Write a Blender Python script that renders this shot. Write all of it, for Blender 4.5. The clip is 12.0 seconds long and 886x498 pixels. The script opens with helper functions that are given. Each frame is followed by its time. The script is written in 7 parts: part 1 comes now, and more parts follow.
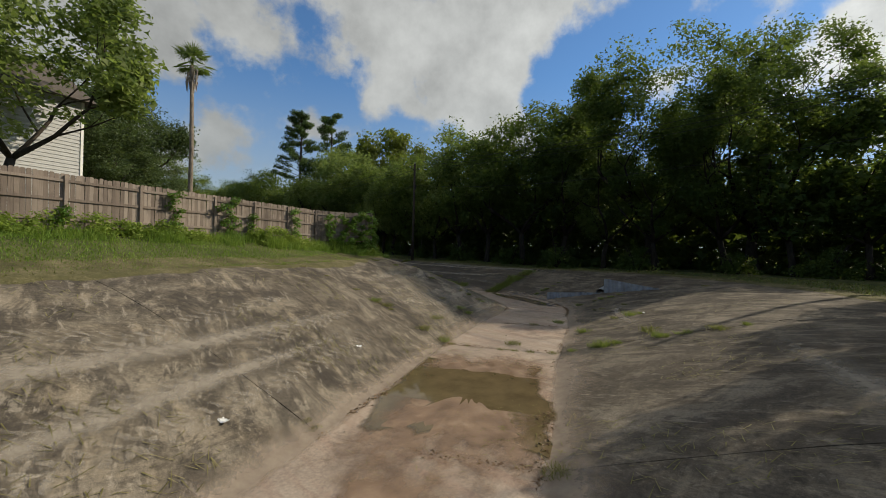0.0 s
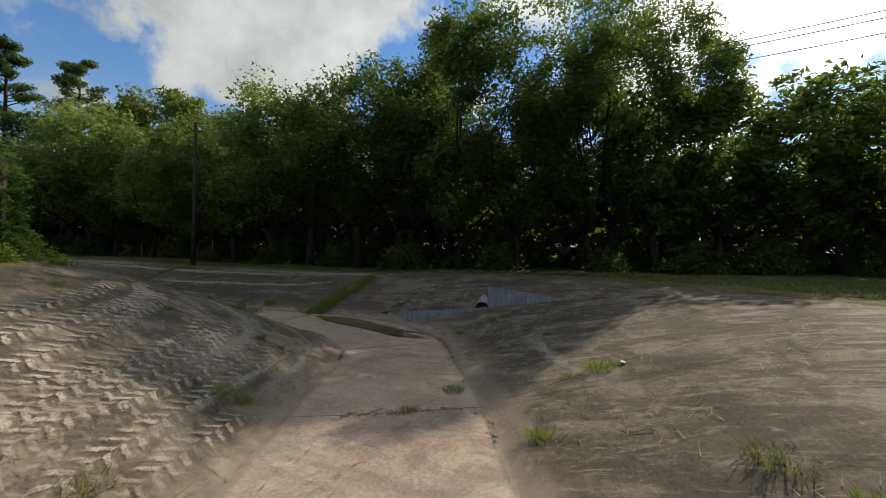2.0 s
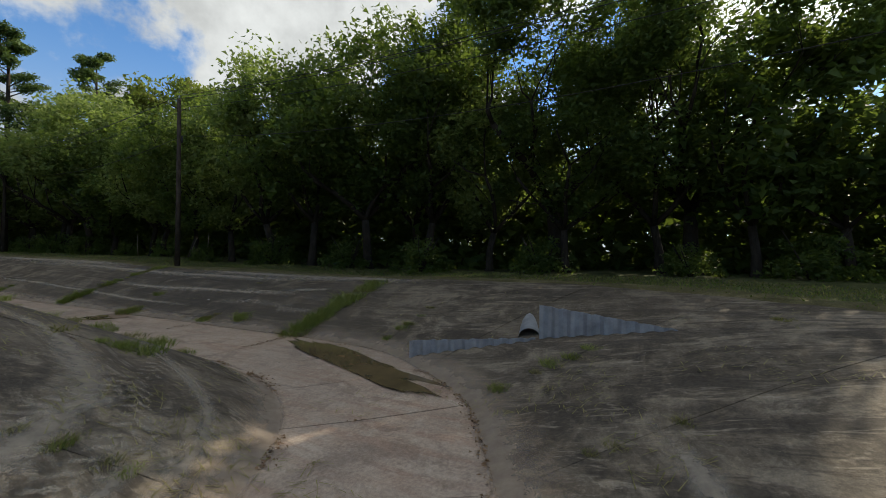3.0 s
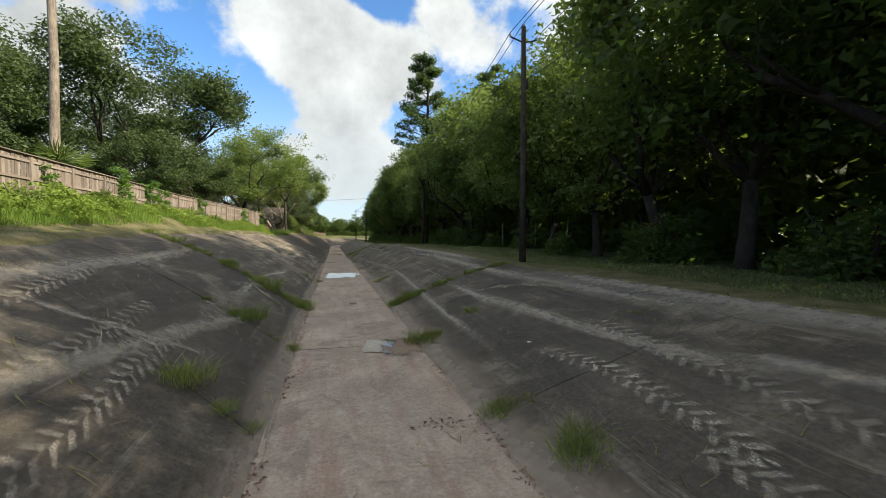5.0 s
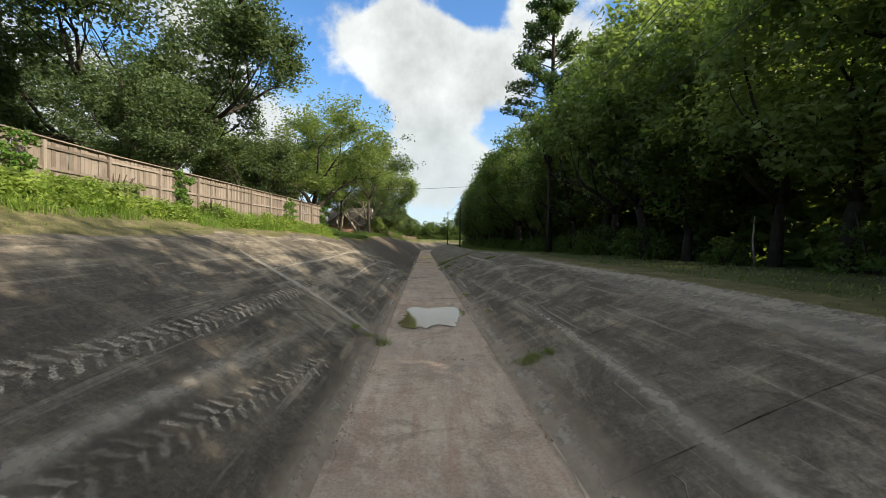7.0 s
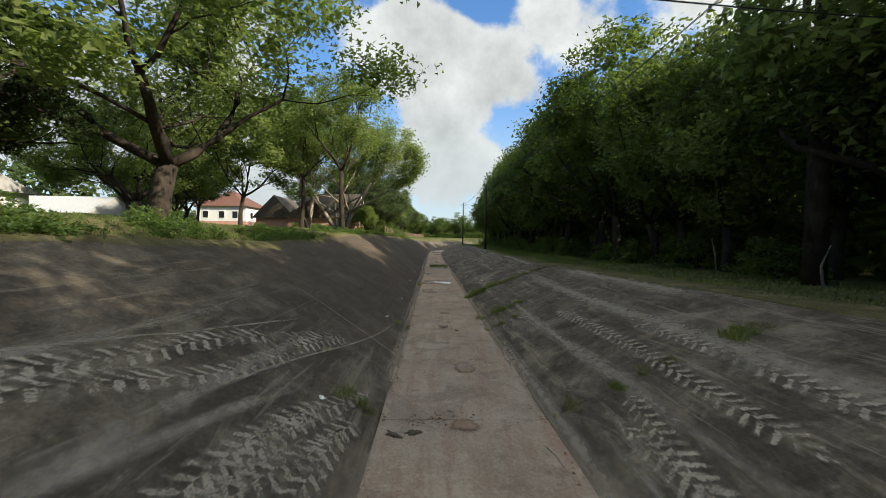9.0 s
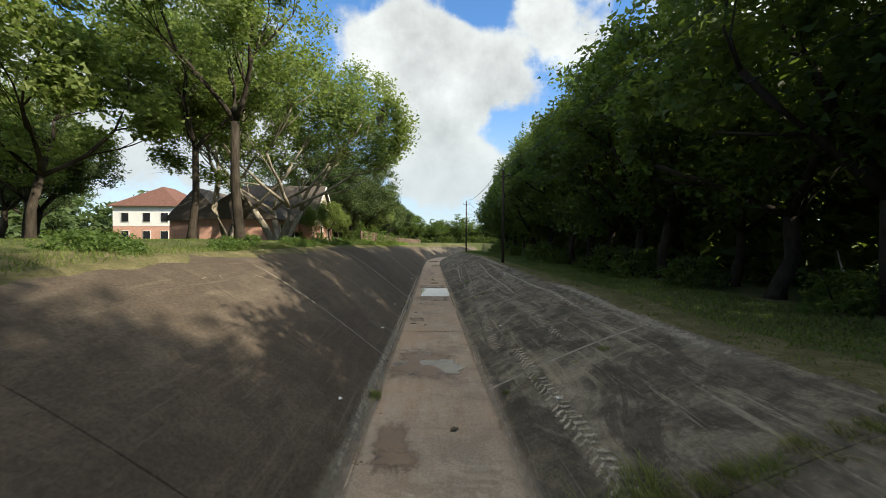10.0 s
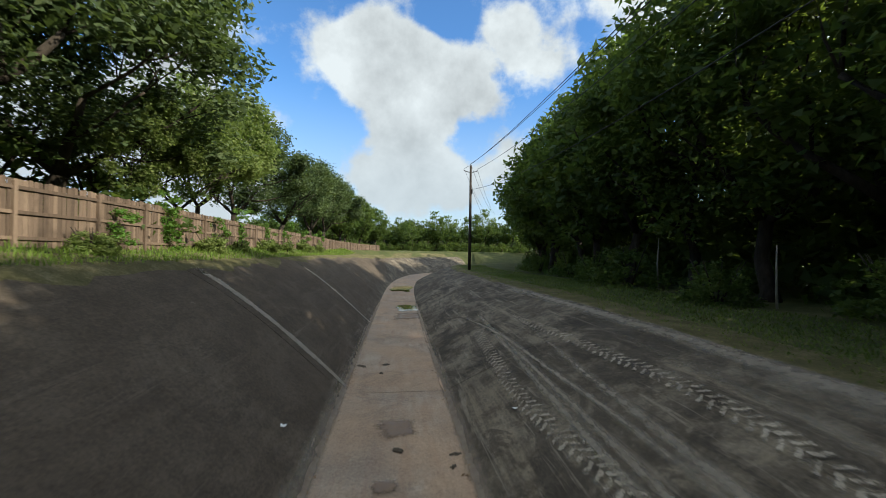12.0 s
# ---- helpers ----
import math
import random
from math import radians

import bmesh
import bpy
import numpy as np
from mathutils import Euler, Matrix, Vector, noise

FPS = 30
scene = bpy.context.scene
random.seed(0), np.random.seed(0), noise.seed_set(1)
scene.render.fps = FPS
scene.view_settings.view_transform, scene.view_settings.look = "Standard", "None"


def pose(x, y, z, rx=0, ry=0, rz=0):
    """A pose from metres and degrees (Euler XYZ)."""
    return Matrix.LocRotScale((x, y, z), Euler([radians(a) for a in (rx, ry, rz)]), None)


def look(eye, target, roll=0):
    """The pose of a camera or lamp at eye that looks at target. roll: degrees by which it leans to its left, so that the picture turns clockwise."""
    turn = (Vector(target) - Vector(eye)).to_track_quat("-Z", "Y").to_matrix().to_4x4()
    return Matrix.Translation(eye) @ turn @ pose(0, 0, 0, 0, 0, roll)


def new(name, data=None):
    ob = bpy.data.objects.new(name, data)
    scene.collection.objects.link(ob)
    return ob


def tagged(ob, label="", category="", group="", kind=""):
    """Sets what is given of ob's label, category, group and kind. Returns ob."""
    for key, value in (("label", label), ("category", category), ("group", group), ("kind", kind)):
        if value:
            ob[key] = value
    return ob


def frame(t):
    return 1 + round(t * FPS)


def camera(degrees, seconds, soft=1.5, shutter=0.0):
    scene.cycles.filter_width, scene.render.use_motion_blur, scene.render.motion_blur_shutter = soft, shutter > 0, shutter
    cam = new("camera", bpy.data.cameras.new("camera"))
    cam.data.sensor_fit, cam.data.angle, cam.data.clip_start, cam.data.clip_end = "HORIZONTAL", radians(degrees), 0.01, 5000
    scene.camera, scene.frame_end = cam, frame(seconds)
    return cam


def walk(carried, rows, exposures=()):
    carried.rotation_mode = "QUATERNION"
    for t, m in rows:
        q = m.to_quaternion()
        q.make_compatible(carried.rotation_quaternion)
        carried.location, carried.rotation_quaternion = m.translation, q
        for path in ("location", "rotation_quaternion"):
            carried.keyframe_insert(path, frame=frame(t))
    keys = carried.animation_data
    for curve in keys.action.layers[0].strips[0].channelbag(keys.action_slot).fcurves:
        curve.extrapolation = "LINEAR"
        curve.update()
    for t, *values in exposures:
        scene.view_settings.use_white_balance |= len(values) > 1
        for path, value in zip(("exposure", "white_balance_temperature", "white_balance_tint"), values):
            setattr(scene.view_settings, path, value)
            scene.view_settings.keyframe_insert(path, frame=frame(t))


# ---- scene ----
# ---- camera ----
cam = camera(95.3, 12.0, soft=0.9, shutter=0.05)
PATH = [
    (0, (-26.076, -21.131, 3.709), (-24.656, -19.722, 3.705), 1.6),
    (0.5, (-24.102, -19.09, 3.682), (-22.595, -17.775, 3.684), 1.6),
    (1, (-21.99, -17.045, 3.612), (-20.284, -16.001, 3.622), 1.3),
    (1.5, (-19.447, -15.393, 3.468), (-17.595, -14.638, 3.488), 0.8),
    (2, (-16.504, -14.013, 3.471), (-14.634, -13.302, 3.488), 0.8),
    (2.5, (-13.202, -12.899, 3.609), (-11.344, -12.159, 3.606), 0.4),
    (2.7, (-12.01, -12.47, 3.58), (-10.158, -11.715, 3.58), 0.5),
    (4.3, (-3.457, -6.11, 3.466), (-2.322, -4.464, 3.417), 0.6),
    (4.5, (-2.557, -4.844, 3.464), (-1.603, -3.087, 3.41), 0.5),
    (5, (-0.755, -0.647, 3.275), (-0.228, 1.281, 3.224), 0.1),
    (5.5, (-0.375, 3.153, 3.383), (-0.227, 5.146, 3.327), 0.3),
    (6, (-0.559, 7.503, 3.442), (-0.39, 9.496, 3.396), 0.6),
    (6.5, (-0.53, 12.246, 3.451), (-0.4, 14.241, 3.412), 0.8),
    (6.7, (-0.397, 14.382, 3.41), (-0.282, 16.378, 3.38), 0.7),
    (8.3, (-0.374, 34.227, 3.752), (-0.332, 36.226, 3.697), 0.4),
    (8.5, (-0.516, 38.141, 3.787), (-0.458, 40.14, 3.733), 0.4),
    (9, (-0.772, 47.839, 3.93), (-0.716, 49.838, 3.885), 0.8),
    (9.5, (-0.099, 58.181, 4.159), (-0.087, 60.181, 4.122), 0.1),
    (10, (-0.098, 69.37, 4.734), (-0.04, 71.369, 4.705), 0.2),
    (10.5, (0.312, 80.543, 4.911), (0.351, 82.543, 4.889), -0.4),
    (11, (0.835, 92.635, 5.079), (0.852, 94.635, 5.061), -0.8),
    (11.5, (1.213, 107.282, 4.73), (1.201, 109.282, 4.723), 0.3),
    (12, (0.019, 122.278, 4.723), (0.243, 124.266, 4.738), 0.9),
]
walk(cam, [(t, look(eye, target, roll)) for t, eye, target, roll in PATH], exposures=[(0.0, -0.2, 6700, 6), (1.5, 0.02, 6700, 6), (2.7, 0.16, 6650, 6), (4.3, 1.1, 6600, 5), (5.0, 0.88, 6600, 5), (6.0, 0.78, 6600, 5), (6.7, 0.86, 6600, 5), (8.5, 0.64, 6600, 5), (10.0, 0.82, 6550, 4), (11.0, 0.74, 6350, 3), (12.0, 0.66, 6200, 3)])

# ---- sky, sun ----
SUN_AZ, SUN_EL = 116.0, 33.0      # degrees clockwise from +Y, degrees above the horizon
world = bpy.data.worlds.new("sky")
scene.world = world
world.use_nodes = True
wn, wl = world.node_tree.nodes, world.node_tree.links
wn.clear()


def wnode(kind, **kw):
    n = wn.new(kind)
    for k, v in kw.items():
        n.inputs[k].default_value = v
    return n


def wmath(op, a, b=None, c=None):
    n = wn.new("ShaderNodeMath")
    n.operation = op
    for i, v in enumerate((a, b, c)):
        if v is None:
            continue
        if isinstance(v, (int, float)):
            n.inputs[i].default_value = v
        else:
            wl.new(v, n.inputs[i])
    return n.outputs[0]


def build_sky():
    sky = wn.new("ShaderNodeTexSky")
    sky.sky_type = "NISHITA"
    sky.sun_disc = False
    sky.sun_elevation = radians(SUN_EL)
    sky.sun_rotation = radians(SUN_AZ)
    sky.dust_density = 0.2
    sky.ozone_density = 6.0
    co = wn.new("ShaderNodeTexCoord")
    sep = wn.new("ShaderNodeSeparateXYZ")
    wl.new(co.outputs["Generated"], sep.inputs[0])
    x, y, z = sep.outputs
    # cloud deck seen in perspective
    den = wmath("ADD", wmath("MAXIMUM", z, 0.0), 0.32)
    comb = wn.new("ShaderNodeCombineXYZ")
    wl.new(wmath("DIVIDE", x, den), comb.inputs[0])
    wl.new(wmath("DIVIDE", y, den), comb.inputs[1])
    wl.new(wmath("MULTIPLY", z, 1.5), comb.inputs[2])
    big = wnode("ShaderNodeTexNoise", Scale=1.25, Detail=9.0, Roughness=0.56, Distortion=0.15)
    wl.new(comb.outputs[0], big.inputs["Vector"])
    fine = wnode("ShaderNodeTexNoise", Scale=9.0, Detail=8.0, Roughness=0.6)
    wl.new(co.outputs["Generated"], fine.inputs["Vector"])
    val = wmath("MULTIPLY_ADD", wmath("SUBTRACT", big.outputs[0], 0.5), 1.0, 0.5)
    val = wmath("ADD", val, wmath("MULTIPLY", wmath("SUBTRACT", fine.outputs[0], 0.5), 0.8))
    # the large cumulus heaps: azimuth, elevation, radius (degrees), weight
    for az, el, rad, wt in CLOUDS:
        d = (math.sin(radians(az)) * math.cos(radians(el)), math.cos(radians(az)) * math.cos(radians(el)), math.sin(radians(el)))
        dist = wn.new("ShaderNodeVectorMath")
        dist.operation = "DISTANCE"
        wl.new(co.outputs["Generated"], dist.inputs[0])
        dist.inputs[1].default_value = d
        fall = wmath("SUBTRACT", 1.0, wmath("DIVIDE", dist.outputs["Value"], radians(rad)))
        val = wmath("ADD", val, wmath("MULTIPLY", wmath("MAXIMUM", fall, 0.0), wt))
    ramp = wn.new("ShaderNodeMapRange")
    ramp.interpolation_type = "SMOOTHSTEP"
    ramp.inputs["From Min"].default_value = 0.57
    ramp.inputs["From Max"].default_value = 0.79
    wl.new(val, ramp.inputs["Value"])
    shade = wn.new("ShaderNodeMapRange")
    soft = wnode("ShaderNodeTexNoise", Scale=6.0, Detail=6.0, Roughness=0.6)
    wl.new(co.outputs["Generated"], soft.inputs["Vector"])
    shade.inputs["From Min"].default_value = 0.33
    shade.inputs["From Max"].default_value = 0.66
    shade.inputs["To Min"].default_value = 0.66
    shade.inputs["To Max"].default_value = 1.08
    wl.new(soft.outputs[0], shade.inputs["Value"])
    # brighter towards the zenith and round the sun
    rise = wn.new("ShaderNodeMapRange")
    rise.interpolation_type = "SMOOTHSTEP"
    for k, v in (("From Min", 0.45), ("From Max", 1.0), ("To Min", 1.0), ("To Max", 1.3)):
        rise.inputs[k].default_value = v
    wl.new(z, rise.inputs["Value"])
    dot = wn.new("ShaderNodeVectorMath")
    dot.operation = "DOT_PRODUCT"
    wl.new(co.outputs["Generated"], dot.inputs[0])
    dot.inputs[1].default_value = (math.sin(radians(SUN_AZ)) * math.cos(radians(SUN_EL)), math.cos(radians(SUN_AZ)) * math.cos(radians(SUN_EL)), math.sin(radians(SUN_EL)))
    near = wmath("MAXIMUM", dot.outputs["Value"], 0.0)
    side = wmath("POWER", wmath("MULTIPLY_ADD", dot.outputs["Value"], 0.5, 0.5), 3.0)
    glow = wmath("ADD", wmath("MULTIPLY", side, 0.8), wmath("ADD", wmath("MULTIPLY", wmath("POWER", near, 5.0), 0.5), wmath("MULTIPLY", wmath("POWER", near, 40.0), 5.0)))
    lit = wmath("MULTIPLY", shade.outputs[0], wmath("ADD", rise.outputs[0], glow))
    white = wn.new("ShaderNodeMix")
    white.data_type = "RGBA"
    white.blend_type = "MULTIPLY"
    white.inputs["Factor"].default_value = 1.0
    white.inputs["A"].default_value = CLOUD_WHITE
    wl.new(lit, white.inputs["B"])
    mix = wn.new("ShaderNodeMix")
    mix.data_type = "RGBA"
    wl.new(wmath("MULTIPLY", ramp.outputs[0], 0.97), mix.inputs["Factor"])
    blue = wn.new("ShaderNodeMix")
    blue.data_type = "RGBA"
    blue.blend_type = "MULTIPLY"
    blue.inputs["Factor"].default_value = 1.0
    blue.inputs["B"].default_value = (0.84, 0.98, 1.06, 1)
    wl.new(sky.outputs[0], blue.inputs["A"])
    wl.new(blue.outputs["Result"], mix.inputs["A"])
    wl.new(white.outputs["Result"], mix.inputs["B"])
    # pale haze low over the horizon
    haze = wn.new("ShaderNodeMapRange")
    haze.interpolation_type = "SMOOTHSTEP"
    for k, v in (("From Min", 0.0), ("From Max", 0.40), ("To Min", 0.85), ("To Max", 0.0)):
        haze.inputs[k].default_value = v
    wl.new(z, haze.inputs["Value"])
    veil = wn.new("ShaderNodeMix")
    veil.data_type = "RGBA"
    wl.new(haze.outputs[0], veil.inputs["Factor"])
    wl.new(mix.outputs["Result"], veil.inputs["A"])
    veil.inputs["B"].default_value = (2.9, 3.15, 3.4, 1)
    bg = wn.new("ShaderNodeBackground")
    bg.inputs["Strength"].default_value = SKY_STRENGTH
    wl.new(veil.outputs["Result"], bg.inputs["Color"])
    out = wn.new("ShaderNodeOutputWorld")
    wl.new(bg.outputs[0], out.inputs[0])


SKY_STRENGTH = 0.14
CLOUD_WHITE = (3.58, 3.63, 3.66, 1)
# azimuth, elevation, radius, weight
CLOUDS = [(-20, 12, 8, 0.5), (-28, 15, 9, 0.55), (-38, 11, 9, 0.5), (-50, 13, 10, 0.5), (-24, 5, 8, 0.4), (4, 24, 5, 0.5), (1, 25, 5, 0.45), (-4, 28, 4.5, 0.45), (0, 22, 5, 0.5), (3, 18.5, 5, 0.4), (-5.5, 24.5, 5.5, 0.5), (-8.5, 26, 3.6, 0.35), (-3.6, 21, 5, 0.45), (8.5, 23, 5.5, 0.5), (2.5, 26.5, 4, 0.4), (5, 20, 5, 0.4), (13.0, 20.5, 5, 0.25), (18.5, 25, 4.5, 0.22), (-0.5, 17, 5, 0.4),
          (-2, 13, 5, 0.5), (5.2, 14, 5, 0.5), (0, 8.5, 6, 0.5), (6, 9.5, 5, 0.4), (-5, 9.5, 4.5, 0.35), (33, 31, 7, 0.5), (38, 27, 6, 0.5), (37, 21, 5, 0.45),
          (53, 30, 8, 0.55), (44, 30, 7, 0.45), (62, 31, 8, 0.45), (47, 23, 6, 0.5), (55, 23.5, 6, 0.5), (43.5, 18.5, 5, 0.4), (51, 17.5, 6, 0.5), (57, 15, 5, 0.35), (48, 38, 9, 0.5), (60, 40, 10, 0.5),
          (15, 28, 4.5, 0.4), (14, 11.5, 6, 0.45), (8, 10, 5, 0.35), (26, 15, 4, 0.3), (92, 21, 6, 0.5), (97, 24, 6, 0.45), (108, 30, 16, 0.4), (118, 36, 16, 0.4), (100, 12, 10, 0.35), (-30, 25, 9, 0.4), (-45, 15, 9, 0.4), (-70, 25, 14, 0.45), (-120, 30, 18, 0.45), (180, 35, 20, 0.45), (150, 20, 14, 0.4), (90, 50, 26, 0.6), (0, 65, 30, 0.6), (180, 65, 30, 0.6), (-90, 60, 30, 0.6), (0, 88, 34, 0.6), (80, 36, 14, 0.45)]
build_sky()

sun_data = bpy.data.lights.new("sun", "SUN")
sun_data.energy = 5.0
sun_data.angle = radians(0.6)
sun_data.color = (1.0, 0.88, 0.72)
sun = new("sun", sun_data)
sun_dir = Vector((math.sin(radians(SUN_AZ)) * math.cos(radians(SUN_EL)), math.cos(radians(SUN_AZ)) * math.cos(radians(SUN_EL)), math.sin(radians(SUN_EL))))
sun.matrix_world = look(sun_dir * 200, (0, 0, 0))


# ---- materials ----
class Mat:
    """A small node-building helper around one principled material."""

    def __init__(self, name, rough=0.8, metal=0.0, spec=0.5):
        self.m = bpy.data.materials.new(name)
        self.m.use_nodes = True
        self.n, self.l = self.m.node_tree.nodes, self.m.node_tree.links
        self.b = self.n["Principled BSDF"]
        self.b.inputs["Roughness"].default_value = rough
        self.b.inputs["Metallic"].default_value = metal
        self.b.inputs["Specular IOR Level"].default_value = spec
        self.out = self.n["Material Output"]
        self.co = self.n.new("ShaderNodeTexCoord").outputs["Object"]
        self.geo = self.n.new("ShaderNodeNewGeometry")
        self.pos = self.geo.outputs["Position"]
        self.info = self.n.new("ShaderNodeObjectInfo")

    def noise(self, scale, detail=4, rough=0.55, vec=None, stretch=None, dist=0.0):
        vec = vec or self.pos
        if stretch:
            mp = self.n.new("ShaderNodeMapping")
            mp.inputs["Scale"].default_value = stretch[:3]
            if len(stretch) > 3:
                mp.inputs["Rotation"].default_value = (0, 0, stretch[3])
            self.l.new(vec, mp.inputs[0])
            vec = mp.outputs[0]
        t = self.n.new("ShaderNodeTexNoise")
        t.inputs["Scale"].default_value = scale
        t.inputs["Detail"].default_value = detail
        t.inputs["Roughness"].default_value = rough
        t.inputs["Distortion"].default_value = dist
        self.l.new(vec, t.inputs["Vector"])
        return t.outputs[0]

    def ramp(self, fac, stops):
        r = self.n.new("ShaderNodeValToRGB")
        els = r.color_ramp.elements
        while len(els) < len(stops):
            els.new(0.5)
        for e, (p, c) in zip(els, stops):
            e.position = p
            e.color = (*c, 1) if len(c) == 3 else c
        self.l.new(fac, r.inputs[0])
        return r.outputs[0]

    def span(self, fac, a, b, lo=0.0, hi=1.0):
        r = self.n.new("ShaderNodeMapRange")
        for k, v in (("From Min", a), ("From Max", b), ("To Min", lo), ("To Max", hi)):
            r.inputs[k].default_value = v
        self.l.new(fac, r.inputs["Value"])
        return r.outputs[0]

    def mix(self, fac, a, b, mode="MIX"):
        m = self.n.new("ShaderNodeMix")
        m.data_type, m.blend_type = "RGBA", mode
        for key, v in (("Factor", fac), ("A", a), ("B", b)):
            if isinstance(v, (int, float)):
                m.inputs[key].default_value = v
            elif isinstance(v, tuple):
                m.inputs[key].default_value = (*v, 1)
            else:
                self.l.new(v, m.inputs[key])
        return m.outputs["Result"]

    def math(self, op, a, b):
        m = self.n.new("ShaderNodeMath")
        m.operation = op
        for i, v in enumerate((a, b)):
            if isinstance(v, (int, float)):
                m.inputs[i].default_value = v
            else:
                self.l.new(v, m.inputs[i])
        return m.outputs[0]

    def color(self, c):
        if isinstance(c, tuple):
            self.b.inputs["Base Color"].default_value = (*c, 1)
        else:
            self.l.new(c, self.b.inputs["Base Color"])
        return self

    def rough(self, v):
        self.l.new(v, self.b.inputs["Roughness"])
        return self

    def bump(self, h, strength=0.4, dist=0.02):
        bp = self.n.new("ShaderNodeBump")
        bp.inputs["Strength"].default_value = strength
        bp.inputs["Distance"].default_value = dist
        self.l.new(h, bp.inputs["Height"])
        self.l.new(bp.outputs[0], self.b.inputs["Normal"])
        return self


def mat_bank():
    """Weathered concrete of the banks, with dark organic stain, pale dried silt and painted tree shade in the north."""
    m = Mat("bank_concrete", 0.92, spec=0.2)
    a = m.noise(0.42, 9, 0.64, dist=0.9)
    b = m.noise(2.2, 8, 0.66)
    g = m.noise(14, 6, 0.7)
    f = m.noise(70, 3, 0.6)
    wash = m.noise(0.8, 7, 0.68, stretch=(0.22, 1.9, 1.0, 0.35), dist=0.4)
    wheel = m.noise(0.9, 7, 0.66, stretch=(2.4, 0.13, 2.4), dist=0.25)
    base = m.ramp(a, [(0.38, (0.04, 0.034, 0.027)), (0.50, (0.09, 0.077, 0.06)), (0.62, (0.2, 0.171, 0.132))])
    base = m.mix(m.span(b, 0.46, 0.72, 0, 0.6), base, (0.224, 0.184, 0.132))
    base = m.mix(m.span(wash, 0.56, 0.72, 0, 0.5), base, (0.303, 0.252, 0.183))
    base = m.mix(m.span(wheel, 0.55, 0.68, 0, 0.65), base, (0.298, 0.246, 0.178))
    base = m.mix(m.span(m.noise(0.8, 7, 0.68, dist=0.4), 0.50, 0.64, 0, 0.75), base, (0.054, 0.044, 0.033))
    base = m.mix(m.span(m.noise(5.5, 8, 0.72, dist=0.3), 0.58, 0.68, 0, 0.5), base, (0.292, 0.255, 0.203))
    base = m.mix(m.span(m.noise(24, 5, 0.7), 0.62, 0.68, 0, 0.55), base, (0.3, 0.259, 0.199))
    base = m.mix(m.span(m.noise(1.3, 5, 0.6, dist=0.6), 0.54, 0.72, 0, 0.4), base, (0.275, 0.235, 0.179))
    # ragged edges between black algae and dry silt
    crisp = m.noise(0.55, 10, 0.72, stretch=(1.5, 0.5, 1.5, -0.3), dist=1.2)
    base = m.mix(m.span(crisp, 0.50, 0.56, 0, 0.7), base, (0.042, 0.036, 0.03))
    base = m.mix(m.span(crisp, 0.35, 0.42, 0.45, 0.0), base, (0.27, 0.235, 0.185))
    drag = m.noise(1.3, 8, 0.7, stretch=(3.2, 0.16, 3.2, 0.12), dist=0.5)
    base = m.mix(m.span(drag, 0.57, 0.64, 0, 0.55), base, (0.31, 0.27, 0.215))
    # this mask darkens both banks from y -3 to 30, broken up by noise
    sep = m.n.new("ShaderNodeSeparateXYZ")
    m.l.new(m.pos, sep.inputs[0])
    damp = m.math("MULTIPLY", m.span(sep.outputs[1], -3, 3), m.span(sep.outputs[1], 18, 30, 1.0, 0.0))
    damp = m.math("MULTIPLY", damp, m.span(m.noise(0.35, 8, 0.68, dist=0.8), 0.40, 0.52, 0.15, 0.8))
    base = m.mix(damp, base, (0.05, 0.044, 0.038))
    # old northern slabs, left bank: lichen plus tree shade painted into the colour
    north = m.math("ADD", m.math("MULTIPLY", m.span(sep.outputs[1], 44, 66, 0, 0.7), m.span(sep.outputs[0], -1.0, -2.4)), m.math("MULTIPLY", m.math("SUBTRACT", m.noise(0.3, 6, 0.65), 0.5), 0.9))
    base = m.mix(m.span(north, 0.12, 0.7, 0, 0.82), base, (0.066, 0.05, 0.037))
    base = m.mix(m.math("MULTIPLY", m.span(north, 0.3, 0.6), m.span(m.noise(0.7, 7, 0.7, dist=0.5), 0.5, 0.68, 0, 0.4)), base, (0.125, 0.1, 0.075))
    base = m.mix(m.span(m.info.outputs["Random"], 0, 1, 0.0, 0.3), base, (0.104, 0.084, 0.063))
    base = m.mix(0.85, base, m.ramp(g, [(0.3, (0.32, 0.32, 0.32)), (0.7, (0.68, 0.68, 0.68))]), "OVERLAY")
    base = m.mix(0.8, base, m.ramp(f, [(0.3, (0.38, 0.38, 0.38)), (0.7, (0.62, 0.62, 0.62))]), "OVERLAY")
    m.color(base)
    m.bump(m.math("ADD", m.math("MULTIPLY", g, 0.35), m.math("ADD", m.math("MULTIPLY", f, 0.15), b)), 0.6, 0.035)
    return m.m


